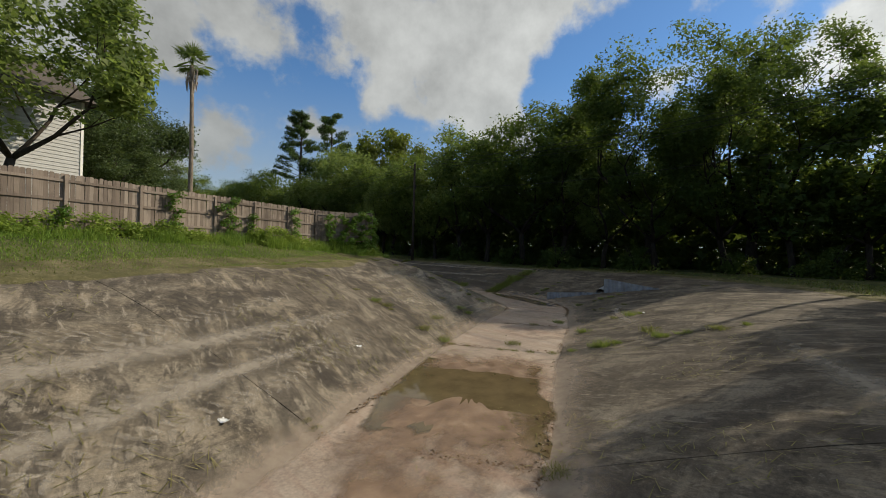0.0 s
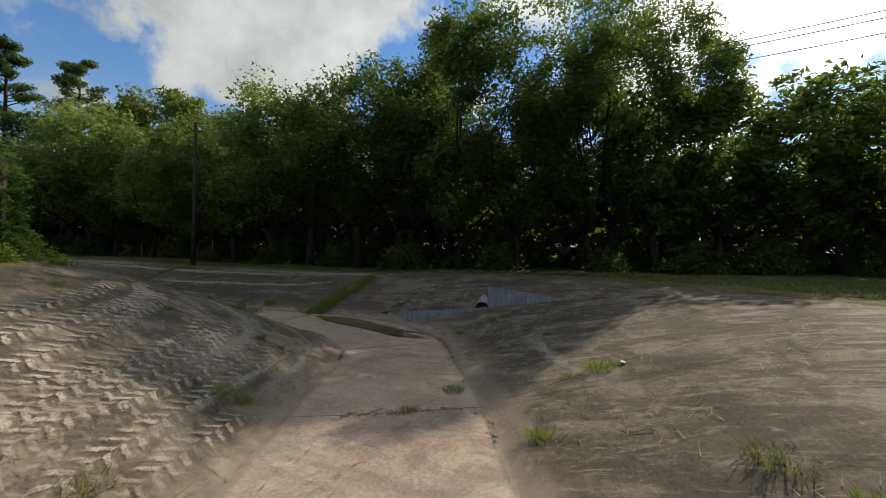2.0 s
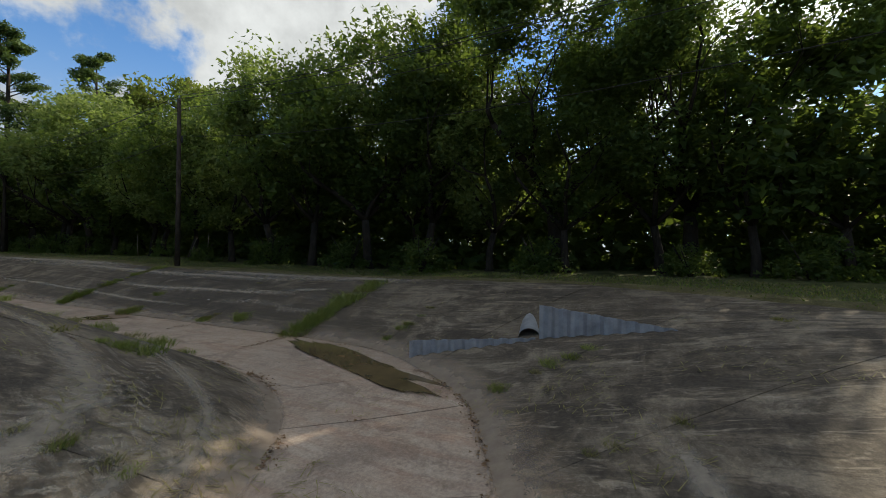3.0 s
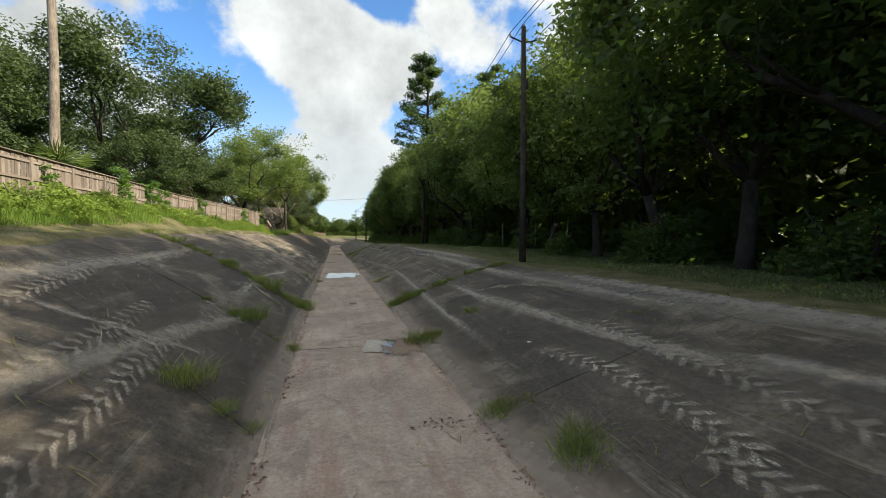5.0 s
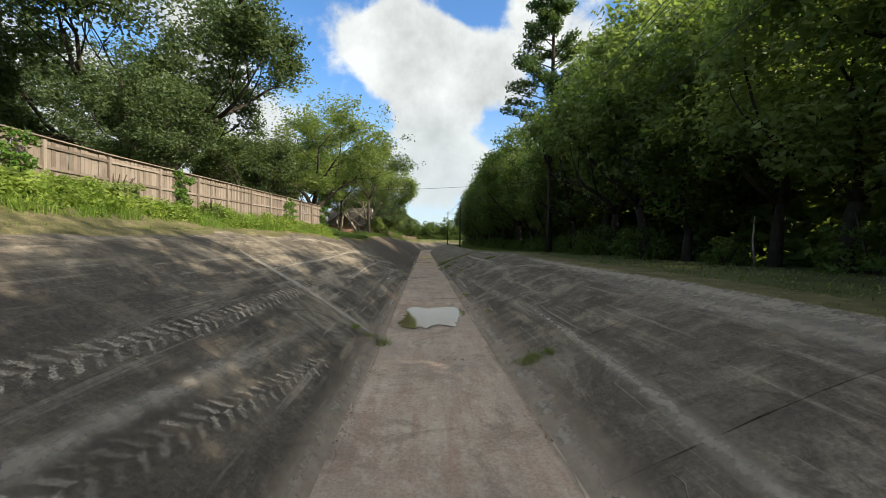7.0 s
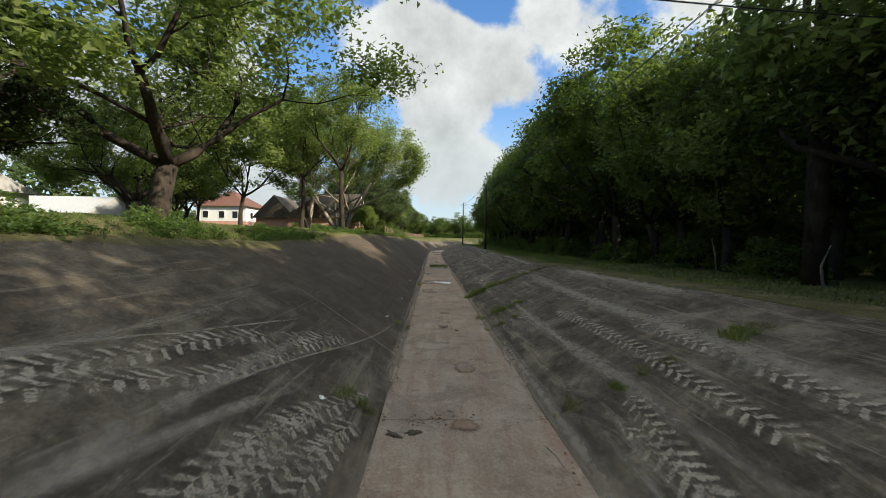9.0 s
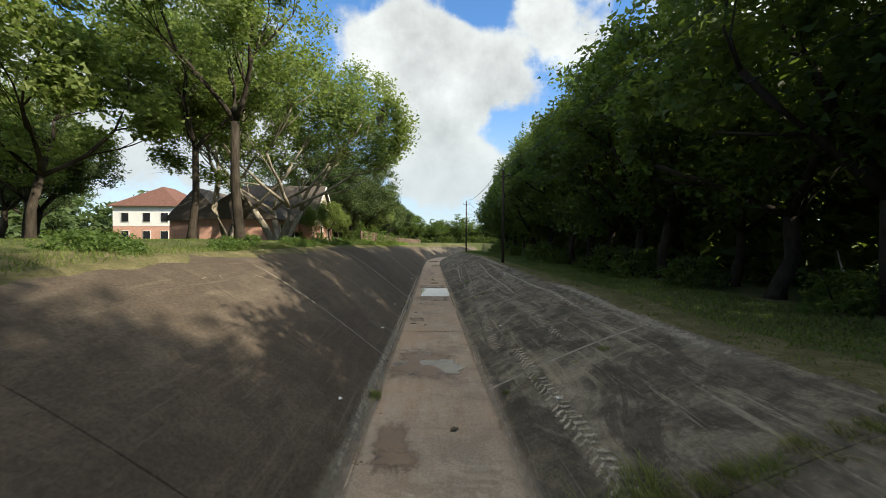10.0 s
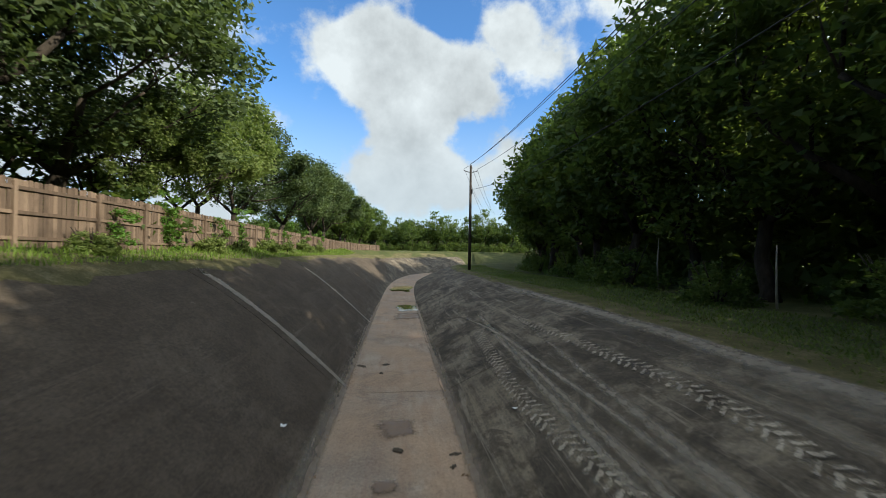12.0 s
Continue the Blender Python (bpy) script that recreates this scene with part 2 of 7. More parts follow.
def mat_bed():
    """Bed slabs: tan concrete under a thin film of reddish silt."""
    m = Mat("bed_concrete", 0.85, spec=0.3)
    a = m.noise(0.5, 6, 0.6)
    b = m.noise(3.0, 8, 0.66)
    st = m.noise(1.1, 7, 0.66, stretch=(2.6, 0.3, 1.0))
    g = m.noise(16, 6, 0.7)
    f = m.noise(80, 3, 0.6)
    base = m.ramp(a, [(0.28, (0.235, 0.178, 0.135)), (0.52, (0.35, 0.275, 0.212)), (0.72, (0.43, 0.355, 0.28))])
    base = m.mix(m.span(st, 0.47, 0.62, 0, 0.75), base, (0.273, 0.18, 0.132))
    base = m.mix(m.span(b, 0.52, 0.74, 0, 0.7), base, (0.44, 0.378, 0.304))
    base = m.mix(m.span(m.noise(0.55, 9, 0.72, dist=0.9), 0.52, 0.60, 0, 0.6), base, (0.165, 0.125, 0.098))
    sep = m.n.new("ShaderNodeSeparateXYZ")
    m.l.new(m.pos, sep.inputs[0])
    rust = m.math("MULTIPLY", m.span(sep.outputs[1], 60, 95), m.span(m.noise(0.35, 7, 0.65, dist=0.5), 0.42, 0.6, 0.1, 0.7))
    base = m.mix(rust, base, (0.42, 0.285, 0.185))
    base = m.mix(m.span(m.noise(0.22, 5, 0.6), 0.42, 0.62, 0, 0.45), base, (0.24, 0.20, 0.165))
    base = m.mix(0.5, base, m.ramp(g, [(0.3, (0.26, 0.26, 0.26)), (0.7, (0.74, 0.74, 0.74))]), "OVERLAY")
    base = m.mix(0.4, base, m.ramp(f, [(0.3, (0.35, 0.35, 0.35)), (0.7, (0.65, 0.65, 0.65))]), "OVERLAY")
    m.color(base)
    m.bump(m.math("ADD", m.math("MULTIPLY", g, 0.25), m.math("ADD", m.math("MULTIPLY", f, 0.15), b)), 0.45, 0.025)
    return m.m


def mat_soil(name, dark, mid, pale, scale=1.5):
    m = Mat(name, 0.95, spec=0.15)
    a = m.noise(scale, 8, 0.65)
    f = m.noise(scale * 14, 5, 0.65)
    base = m.ramp(m.math("ADD", m.math("MULTIPLY", a, 0.6), m.math("MULTIPLY", f, 0.4)), [(0.32, dark), (0.5, mid), (0.68, pale)])
    m.color(base)
    m.bump(f, 0.8, 0.05)
    return m.m


def mat_leaf(name, dark, mid, pale, trans=0.42, glow=0.6):
    m = Mat(name, 0.6, spec=0.25)
    isl = m.geo.outputs["Random Per Island"]
    big = m.noise(0.35, 3, 0.5)
    fac = m.math("ADD", m.math("MULTIPLY", isl, 0.55), m.math("MULTIPLY", m.span(big, 0.3, 0.7), 0.45))
    col = m.ramp(fac, [(0.1, dark), (0.5, mid), (0.92, pale)])
    col = m.mix(m.span(m.info.outputs["Random"], 0, 1, 0.0, 0.35), col, dark)
    m.color(col)
    tr = m.n.new("ShaderNodeBsdfTranslucent")
    m.l.new(m.mix(glow, col, (0.26, 0.36, 0.05)), tr.inputs["Color"])
    sh = m.n.new("ShaderNodeMixShader")
    sh.inputs[0].default_value = trans
    m.l.new(m.b.outputs[0], sh.inputs[1])
    m.l.new(tr.outputs[0], sh.inputs[2])
    m.l.new(sh.outputs[0], m.out.inputs["Surface"])
    return m.m


def mat_bark(name, dark, pale, scale=6):
    m = Mat(name, 0.95, spec=0.15)
    a = m.noise(scale, 7, 0.65, stretch=(1, 1, 0.22))
    b = m.noise(1.1, 5, 0.6)
    m.color(m.mix(m.span(b, 0.5, 0.72, 0, 0.6), m.ramp(a, [(0.3, dark), (0.7, pale)]), tuple(min(1, c * 1.5) for c in pale)))
    m.bump(a, 0.9, 0.06)
    return m.m


def mat_wood(name, dark, mid, pale):
    """Weathered fence timber: grain along z, each board its own shade."""
    m = Mat(name, 0.88, spec=0.2)
    g = m.noise(3.5, 8, 0.7, stretch=(9, 9, 0.5))
    s = m.noise(1.3, 6, 0.6)
    r = m.info.outputs["Random"]
    col = m.ramp(m.math("ADD", m.math("MULTIPLY", g, 0.62), m.math("MULTIPLY", r, 0.38)), [(0.22, dark), (0.5, mid), (0.8, pale)])
    col = m.mix(m.span(s, 0.52, 0.75, 0, 0.7), col, dark)
    m.color(col)
    m.bump(g, 0.5, 0.01)
    return m.m


def mat_plain(name, col, rough=0.7, metal=0.0, vary=0.25, scale=3.0, bumps=0.2):
    m = Mat(name, rough, metal, 0.35)
    a = m.noise(scale, 6, 0.6)
    f = m.noise(scale * 20, 4, 0.6)
    lo = tuple(c * (1 - vary) for c in col)
    hi = tuple(min(1.0, c * (1 + vary)) for c in col)
    m.color(m.ramp(m.math("ADD", m.math("MULTIPLY", a, 0.7), m.math("MULTIPLY", f, 0.3)), [(0.3, lo), (0.7, hi)]))
    m.bump(f, bumps, 0.01)
    return m.m


def feather(m, soft, ragged, top=1.0, scale=2.5):
    """Lets the surface thin out towards its rim: u of the map is 0 at the rim and 1 inside."""
    uv = m.n.new("ShaderNodeUVMap")
    sep = m.n.new("ShaderNodeSeparateXYZ")
    m.l.new(uv.outputs[0], sep.inputs[0])
    n = m.noise(scale, 8, 0.7)
    fac = m.math("ADD", sep.outputs[0], m.math("MULTIPLY", m.math("SUBTRACT", n, 0.5), ragged))
    clear = m.n.new("ShaderNodeBsdfTransparent")
    sh = m.n.new("ShaderNodeMixShader")
    r = m.n.new("ShaderNodeMapRange")
    r.interpolation_type = "SMOOTHSTEP"
    for k, v in (("From Min", 0.08), ("From Max", 0.08 + soft), ("To Min", 0.0), ("To Max", top)):
        r.inputs[k].default_value = v
    m.l.new(fac, r.inputs["Value"])
    m.l.new(r.outputs[0], sh.inputs[0])
    m.l.new(clear.outputs[0], sh.inputs[1])
    m.l.new(m.b.outputs[0], sh.inputs[2])
    m.l.new(sh.outputs[0], m.out.inputs["Surface"])
    return m.m


def mat_water(name, deep, rough=0.03):
    m = Mat(name, rough, spec=0.5)
    m.color(m.ramp(m.noise(1.2, 5, 0.6), [(0.35, deep), (0.7, tuple(c * 1.7 for c in deep))]))
    m.b.inputs["IOR"].default_value = 1.33
    m.bump(m.noise(5, 3), 0.02, 0.01)
    return feather(m, 0.1, 0.14)


def mat_damp():
    """Wet silt: dark red-brown and a little glossy."""
    m = Mat("damp_silt", 0.35, spec=0.4)
    a = m.noise(1.8, 7, 0.65)
    m.color(m.ramp(a, [(0.3, (0.15, 0.095, 0.06)), (0.55, (0.24, 0.16, 0.105)), (0.75, (0.34, 0.25, 0.175))]))
    m.rough(m.span(a, 0.35, 0.65, 0.3, 0.85))
    m.bump(m.noise(9, 5), 0.3, 0.02)
    return feather(m, 0.5, 0.7, 0.85)


def mat_mortar():
    """Pale mortar smeared over a joint, ragged at its edges."""
    m = Mat("joint_mortar", 0.95, spec=0.15)
    m.color(m.ramp(m.noise(4, 7, 0.7), [(0.3, (0.24, 0.21, 0.175)), (0.7, (0.38, 0.34, 0.285))]))
    m.bump(m.noise(30, 5), 0.4, 0.015)
    return feather(m, 0.9, 1.6, 0.72, 7.0)


def mat_print():
    """Pale mud pressed off the lugs of a tractor tyre: u runs across the track, v along it in metres."""
    m = Mat("print_mud", 0.95, spec=0.15)
    m.color(m.ramp(m.noise(1.2, 7, 0.7), [(0.3, (0.25, 0.215, 0.172)), (0.7, (0.43, 0.38, 0.31))]))
    m.bump(m.noise(40, 4), 0.3, 0.01)
    uv = m.n.new("ShaderNodeUVMap")
    sep = m.n.new("ShaderNodeSeparateXYZ")
    m.l.new(uv.outputs[0], sep.inputs[0])
    across = m.math("SUBTRACT", m.math("MULTIPLY", sep.outputs[0], 2.0), 1.0)
    off = m.math("ABSOLUTE", across, 0.0)
    side = m.math("MULTIPLY", m.math("GREATER_THAN", across, 0.0), 0.5)
    worn = m.noise(7.0, 5, 0.65)
    phase = m.math("ADD", m.math("ADD", m.math("DIVIDE", sep.outputs[1], 0.30), side), m.math("ADD", m.math("MULTIPLY", off, 0.75), m.math("MULTIPLY", worn, 0.8)))
    wave = m.math("ABSOLUTE", m.math("SUBTRACT", m.math("FRACT", phase, 0.0), 0.5), 0.0)
    lug = m.span(m.math("ADD", wave, m.math("MULTIPLY", m.math("SUBTRACT", m.noise(18.0, 4, 0.6), 0.5), 0.25)), 0.15, 0.25, 1.0, 0.0)
    edge = m.span(m.math("ADD", off, m.math("MULTIPLY", m.math("SUBTRACT", worn, 0.5), 0.9)), 0.62, 1.0, 1.0, 0.0)
    where = m.n.new("ShaderNodeSeparateXYZ")
    m.l.new(m.pos, where.inputs[0])
    patch = m.math("MULTIPLY", m.span(m.noise(0.5, 6, 0.65), 0.3, 0.5, 0.3, 1.0), m.math("MULTIPLY", m.span(where.outputs[0], -15.5, -13.5, 0.45, 1.0), m.math("MAXIMUM", m.span(where.outputs[0], -9.0, -7.0, 0.95, 0.0), m.span(where.outputs[1], 20.0, 40.0, 0.62, 1.0))))
    film = m.math("ADD", m.math("MULTIPLY", lug, m.span(m.noise(2.4, 5, 0.65), 0.34, 0.56, 0.45, 0.98)), m.span(m.noise(3.0, 7, 0.7), 0.45, 0.7, 0.0, 0.35))
    alpha = m.math("MULTIPLY", m.math("MULTIPLY", film, edge), m.math("MULTIPLY", patch, m.span(m.noise(30.0, 4, 0.6), 0.3, 0.55, 0.35, 1.0)))
    clear = m.n.new("ShaderNodeBsdfTransparent")
    sh = m.n.new("ShaderNodeMixShader")
    m.l.new(m.math("MINIMUM", alpha, 0.95), sh.inputs[0])
    m.l.new(clear.outputs[0], sh.inputs[1])
    m.l.new(m.b.outputs[0], sh.inputs[2])
    m.l.new(sh.outputs[0], m.out.inputs["Surface"])
    return m.m


def mat_toe():
    """Tan silt washed against the foot of the banks."""
    m = Mat("toe_silt", 0.92, spec=0.2)
    m.color(m.ramp(m.noise(3, 8, 0.7), [(0.3, (0.23, 0.18, 0.14)), (0.55, (0.32, 0.26, 0.205)), (0.75, (0.40, 0.335, 0.265))]))
    m.bump(m.noise(20, 5), 0.4, 0.02)
    return feather(m, 0.8, 0.9, 0.62, 2.2)


def mat_silt():
    """A thin film of dried pale silt."""
    m = Mat("dried_silt_film", 0.95, spec=0.15)
    a = m.noise(5, 7, 0.7)
    m.color(m.ramp(a, [(0.3, (0.21, 0.18, 0.145)), (0.7, (0.36, 0.32, 0.265))]))
    m.bump(m.noise(30, 5), 0.4, 0.015)
    return feather(m, 1.0, 1.6, 0.75, 4.0)


M = dict(
    bank=mat_bank(), bed=mat_bed(),
    soil=mat_soil("silt_soil", (0.05, 0.04, 0.03), (0.10, 0.08, 0.055), (0.17, 0.14, 0.095), 2.0),
    ground=mat_soil("grassy_ground", (0.032, 0.042, 0.014), (0.066, 0.076, 0.026), (0.14, 0.125, 0.06), 0.6),
    verge=mat_soil("trodden_verge", (0.05, 0.05, 0.022), (0.10, 0.092, 0.042), (0.21, 0.175, 0.105), 1.1),
    leaf_oak=mat_leaf("oak_leaf", (0.04, 0.07, 0.02), (0.085, 0.14, 0.038), (0.17, 0.24, 0.065), 0.48),
    leaf_dark=mat_leaf("dark_oak_leaf", (0.03, 0.048, 0.018), (0.062, 0.092, 0.034), (0.125, 0.165, 0.062), 0.36, 0.3),
    # copy of the bark with the shade under the woods put into its colour
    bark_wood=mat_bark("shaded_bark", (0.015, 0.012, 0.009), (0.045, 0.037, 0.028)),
    leaf_wood=mat_leaf("woodland_leaf", (0.026, 0.045, 0.012), (0.055, 0.09, 0.022), (0.125, 0.17, 0.04), 0.45),
    leaf_light=mat_leaf("light_leaf", (0.085, 0.12, 0.034), (0.17, 0.22, 0.065), (0.29, 0.33, 0.12), 0.55, 0.5),
    leaf_yellow=mat_leaf("yellow_leaf", (0.08, 0.10, 0.015), (0.15, 0.17, 0.03), (0.25, 0.24, 0.05), 0.4),
    needle=mat_leaf("pine_needle", (0.02, 0.045, 0.014), (0.045, 0.085, 0.025), (0.08, 0.13, 0.04), 0.25),
    grass=mat_leaf("grass_blade", (0.075, 0.13, 0.02), (0.155, 0.26, 0.04), (0.30, 0.40, 0.085), 0.48),
    # darker twin of the grass, coloured for shade by the woods and on the lawn
    grass_mown_shaded=mat_leaf("shaded_mown_blade", (0.05, 0.08, 0.02), (0.105, 0.145, 0.036), (0.21, 0.24, 0.07), 0.4),
    brown_leaf=mat_leaf("fallen_leaf", (0.09, 0.05, 0.03), (0.17, 0.095, 0.055), (0.28, 0.18, 0.10), 0.1),
    weed=mat_leaf("weed_blade", (0.09, 0.115, 0.03), (0.18, 0.21, 0.06), (0.36, 0.36, 0.14), 0.45),
    grass_dry=mat_leaf("dry_grass_blade", (0.10, 0.09, 0.03), (0.20, 0.17, 0.07), (0.34, 0.29, 0.14), 0.35),
    weed_leaf=mat_leaf("weed_leaf", (0.09, 0.14, 0.02), (0.19, 0.27, 0.045), (0.34, 0.40, 0.09), 0.5),
    vine=mat_leaf("vine_leaf", (0.05, 0.10, 0.015), (0.09, 0.19, 0.03), (0.15, 0.27, 0.05), 0.4),
    bark=mat_bark("brown_bark", (0.02, 0.016, 0.012), (0.06, 0.049, 0.038)),
    palm_bark=mat_bark("palm_bark", (0.10, 0.08, 0.06), (0.23, 0.19, 0.15), 9),
    palm_leaf=mat_leaf("palm_frond", (0.05, 0.08, 0.02), (0.11, 0.16, 0.04), (0.2, 0.25, 0.08), 0.4),
    bark_pale=mat_bark("pale_bark", (0.13, 0.11, 0.085), (0.33, 0.29, 0.235)),
    fence=mat_wood("fence_timber", (0.105, 0.083, 0.068), (0.20, 0.162, 0.132), (0.30, 0.252, 0.208)),
    fence_warm=mat_wood("cedar_timber", (0.06, 0.043, 0.031), (0.135, 0.097, 0.07), (0.235, 0.172, 0.122)),
    pole=mat_bark("creosoted_pole", (0.025, 0.02, 0.016), (0.075, 0.058, 0.045), 5),
    wire=mat_plain("wire_black", (0.02, 0.02, 0.02), 0.6),
    steel=mat_plain("weathered_sheet_steel", (0.30, 0.32, 0.35), 0.5, 0.35, 0.35, 2.5),
    mud=mat_plain("wet_mud", (0.075, 0.058, 0.04), 0.8, 0, 0.5, 14, 0.6),
    water=mat_water("shallow_water", (0.085, 0.064, 0.034), 0.015),
    damp=mat_damp(),
    print=mat_print(),
    silt=mat_silt(), mortar=mat_mortar(), toe=mat_toe(),
    litter=mat_plain("white_litter", (0.75, 0.75, 0.73), 0.6),
    siding=mat_plain("cream_siding", (0.52, 0.48, 0.37), 0.7, 0, 0.1),
    siding_grey=mat_plain("grey_siding", (0.42, 0.42, 0.41), 0.7, 0, 0.1),
    white=mat_plain("white_render", (0.75, 0.74, 0.71), 0.7, 0, 0.08),
    brick=mat_plain("pale_pink_brick", (0.52, 0.30, 0.23), 0.85, 0, 0.25),
    roof_red=mat_plain("red_brown_shingle", (0.13, 0.062, 0.045), 0.9, 0, 0.35),
    roof_grey=mat_plain("grey_shingle", (0.085, 0.07, 0.058), 0.9, 0, 0.35),
    glass=mat_plain("dark_glass", (0.02, 0.022, 0.025), 0.08, 0, 0.2, 1.0, 0.0),
    stick=mat_bark("dead_wood", (0.12, 0.10, 0.08), (0.34, 0.29, 0.23)),
)


# ---- mesh helpers ----
def mesh_from(name, verts, faces, material=None, smooth=False):
    me = bpy.data.meshes.new(name)
    me.from_pydata([tuple(v) for v in verts], [], [tuple(f) for f in faces])
    if material:
        me.materials.append(material)
    if smooth:
        me.polygons.foreach_set("use_smooth", [True] * len(me.polygons))
    me.update()
    return me


def set_rim(me, values):
    """Writes the rim map that feather() reads, one value per vertex."""
    uv = me.uv_layers.new(name="rim")
    idx = np.empty(len(me.loops), dtype=np.int32)
    me.loops.foreach_get("vertex_index", idx)
    u = np.asarray(values, dtype=np.float32)[idx]
    uv.data.foreach_set("uv", np.stack([u, u * 0], 1).ravel())
    return me


def tri_mesh(name, verts, tris, material):
    """A mesh of triangles from numpy arrays, quickly."""
    me = bpy.data.meshes.new(name)
    nv, nt = len(verts), len(tris)
    me.vertices.add(nv)
    me.vertices.foreach_set("co", np.asarray(verts, dtype=np.float32).ravel())
    me.loops.add(nt * 3)
    me.loops.foreach_set("vertex_index", np.asarray(tris, dtype=np.int32).ravel())
    me.polygons.add(nt)
    me.polygons.foreach_set("loop_start", np.arange(0, nt * 3, 3, dtype=np.int32))
    me.materials.append(material)
    me.update(calc_edges=True)
    return me


def part_mesh(name, me, parent, label=""):
    ob = new(name, me)
    ob.parent = parent
    return tagged(ob, label) if label else ob


def part(name, bm, material, parent, label="", smooth=False):
    me = bpy.data.meshes.new(name)
    bmesh.ops.recalc_face_normals(bm, faces=bm.faces)
    bm.to_mesh(me)
    bm.free()
    me.materials.append(material)
    if smooth:
        me.polygons.foreach_set("use_smooth", [True] * len(me.polygons))
    ob = new(name, me)
    ob.parent = parent
    return tagged(ob, label) if label else ob


def thing(name, m, label, category, group="", kind=""):
    ob = new(name)
    ob.matrix_basis = m
    return tagged(ob, label, category, group, kind)


def add_box(bm, centre, size, rot=None, bevel=0.0):
    m = Matrix.Translation(centre) @ (rot.to_4x4() if rot else Matrix()) @ Matrix.Diagonal((*size, 1))
    r = bmesh.ops.create_cube(bm, size=1.0, matrix=m)
    if bevel:
        edges = list({e for v in r["verts"] for e in v.link_edges})
        bmesh.ops.bevel(bm, geom=edges, offset=bevel, segments=1, affect="EDGES")
    return bm


def tube(points, radii, sides=7):
    """Vertices and faces of a tapered tube along points."""
    verts, faces = [], []
    pts = [Vector(p) for p in points]
    for i, p in enumerate(pts):
        d = (pts[min(i + 1, len(pts) - 1)] - pts[max(i - 1, 0)]).normalized()
        u = d.orthogonal().normalized() if abs(d.z) < 0.95 else Vector((1, 0, 0)).cross(d).normalized()
        w = d.cross(u)
        for k in range(sides):
            a = 2 * math.pi * k / sides
            verts.append(p + (u * math.cos(a) + w * math.sin(a)) * radii[i])
    n = len(pts)
    for i in range(n - 1):
        for k in range(sides):
            a, b = i * sides + k, i * sides + (k + 1) % sides
            faces.append((a, b, b + sides, a + sides))
    faces.append(tuple(range(sides - 1, -1, -1)))
    faces.append(tuple((n - 1) * sides + k for k in range(sides)))
    return verts, faces


def join_tubes(name, tubes, material):
    verts, faces = [], []
    for v, f in tubes:
        o = len(verts)
        verts += v
        faces += [tuple(i + o for i in q) for q in f]
    return mesh_from(name, verts, faces, material, True)

# ---- the lined channel: stations of toe and crest on both sides ----
DA, NA = Vector((0.890, 0.455)), Vector((-0.455, 0.890))
A0 = Vector((-22.1, -13.94))


def leg_a(s):
    pl = A0 + DA * s
    pr = pl - NA * 4.32 + DA * 0.2
    cl, cr = pl + NA * 6.9, pr - NA * 11.5
    return (pl.x, pl.y, pr.x, pr.y, cl.x, cl.y, 2.8, cr.x, cr.y, 2.2, 0.16)


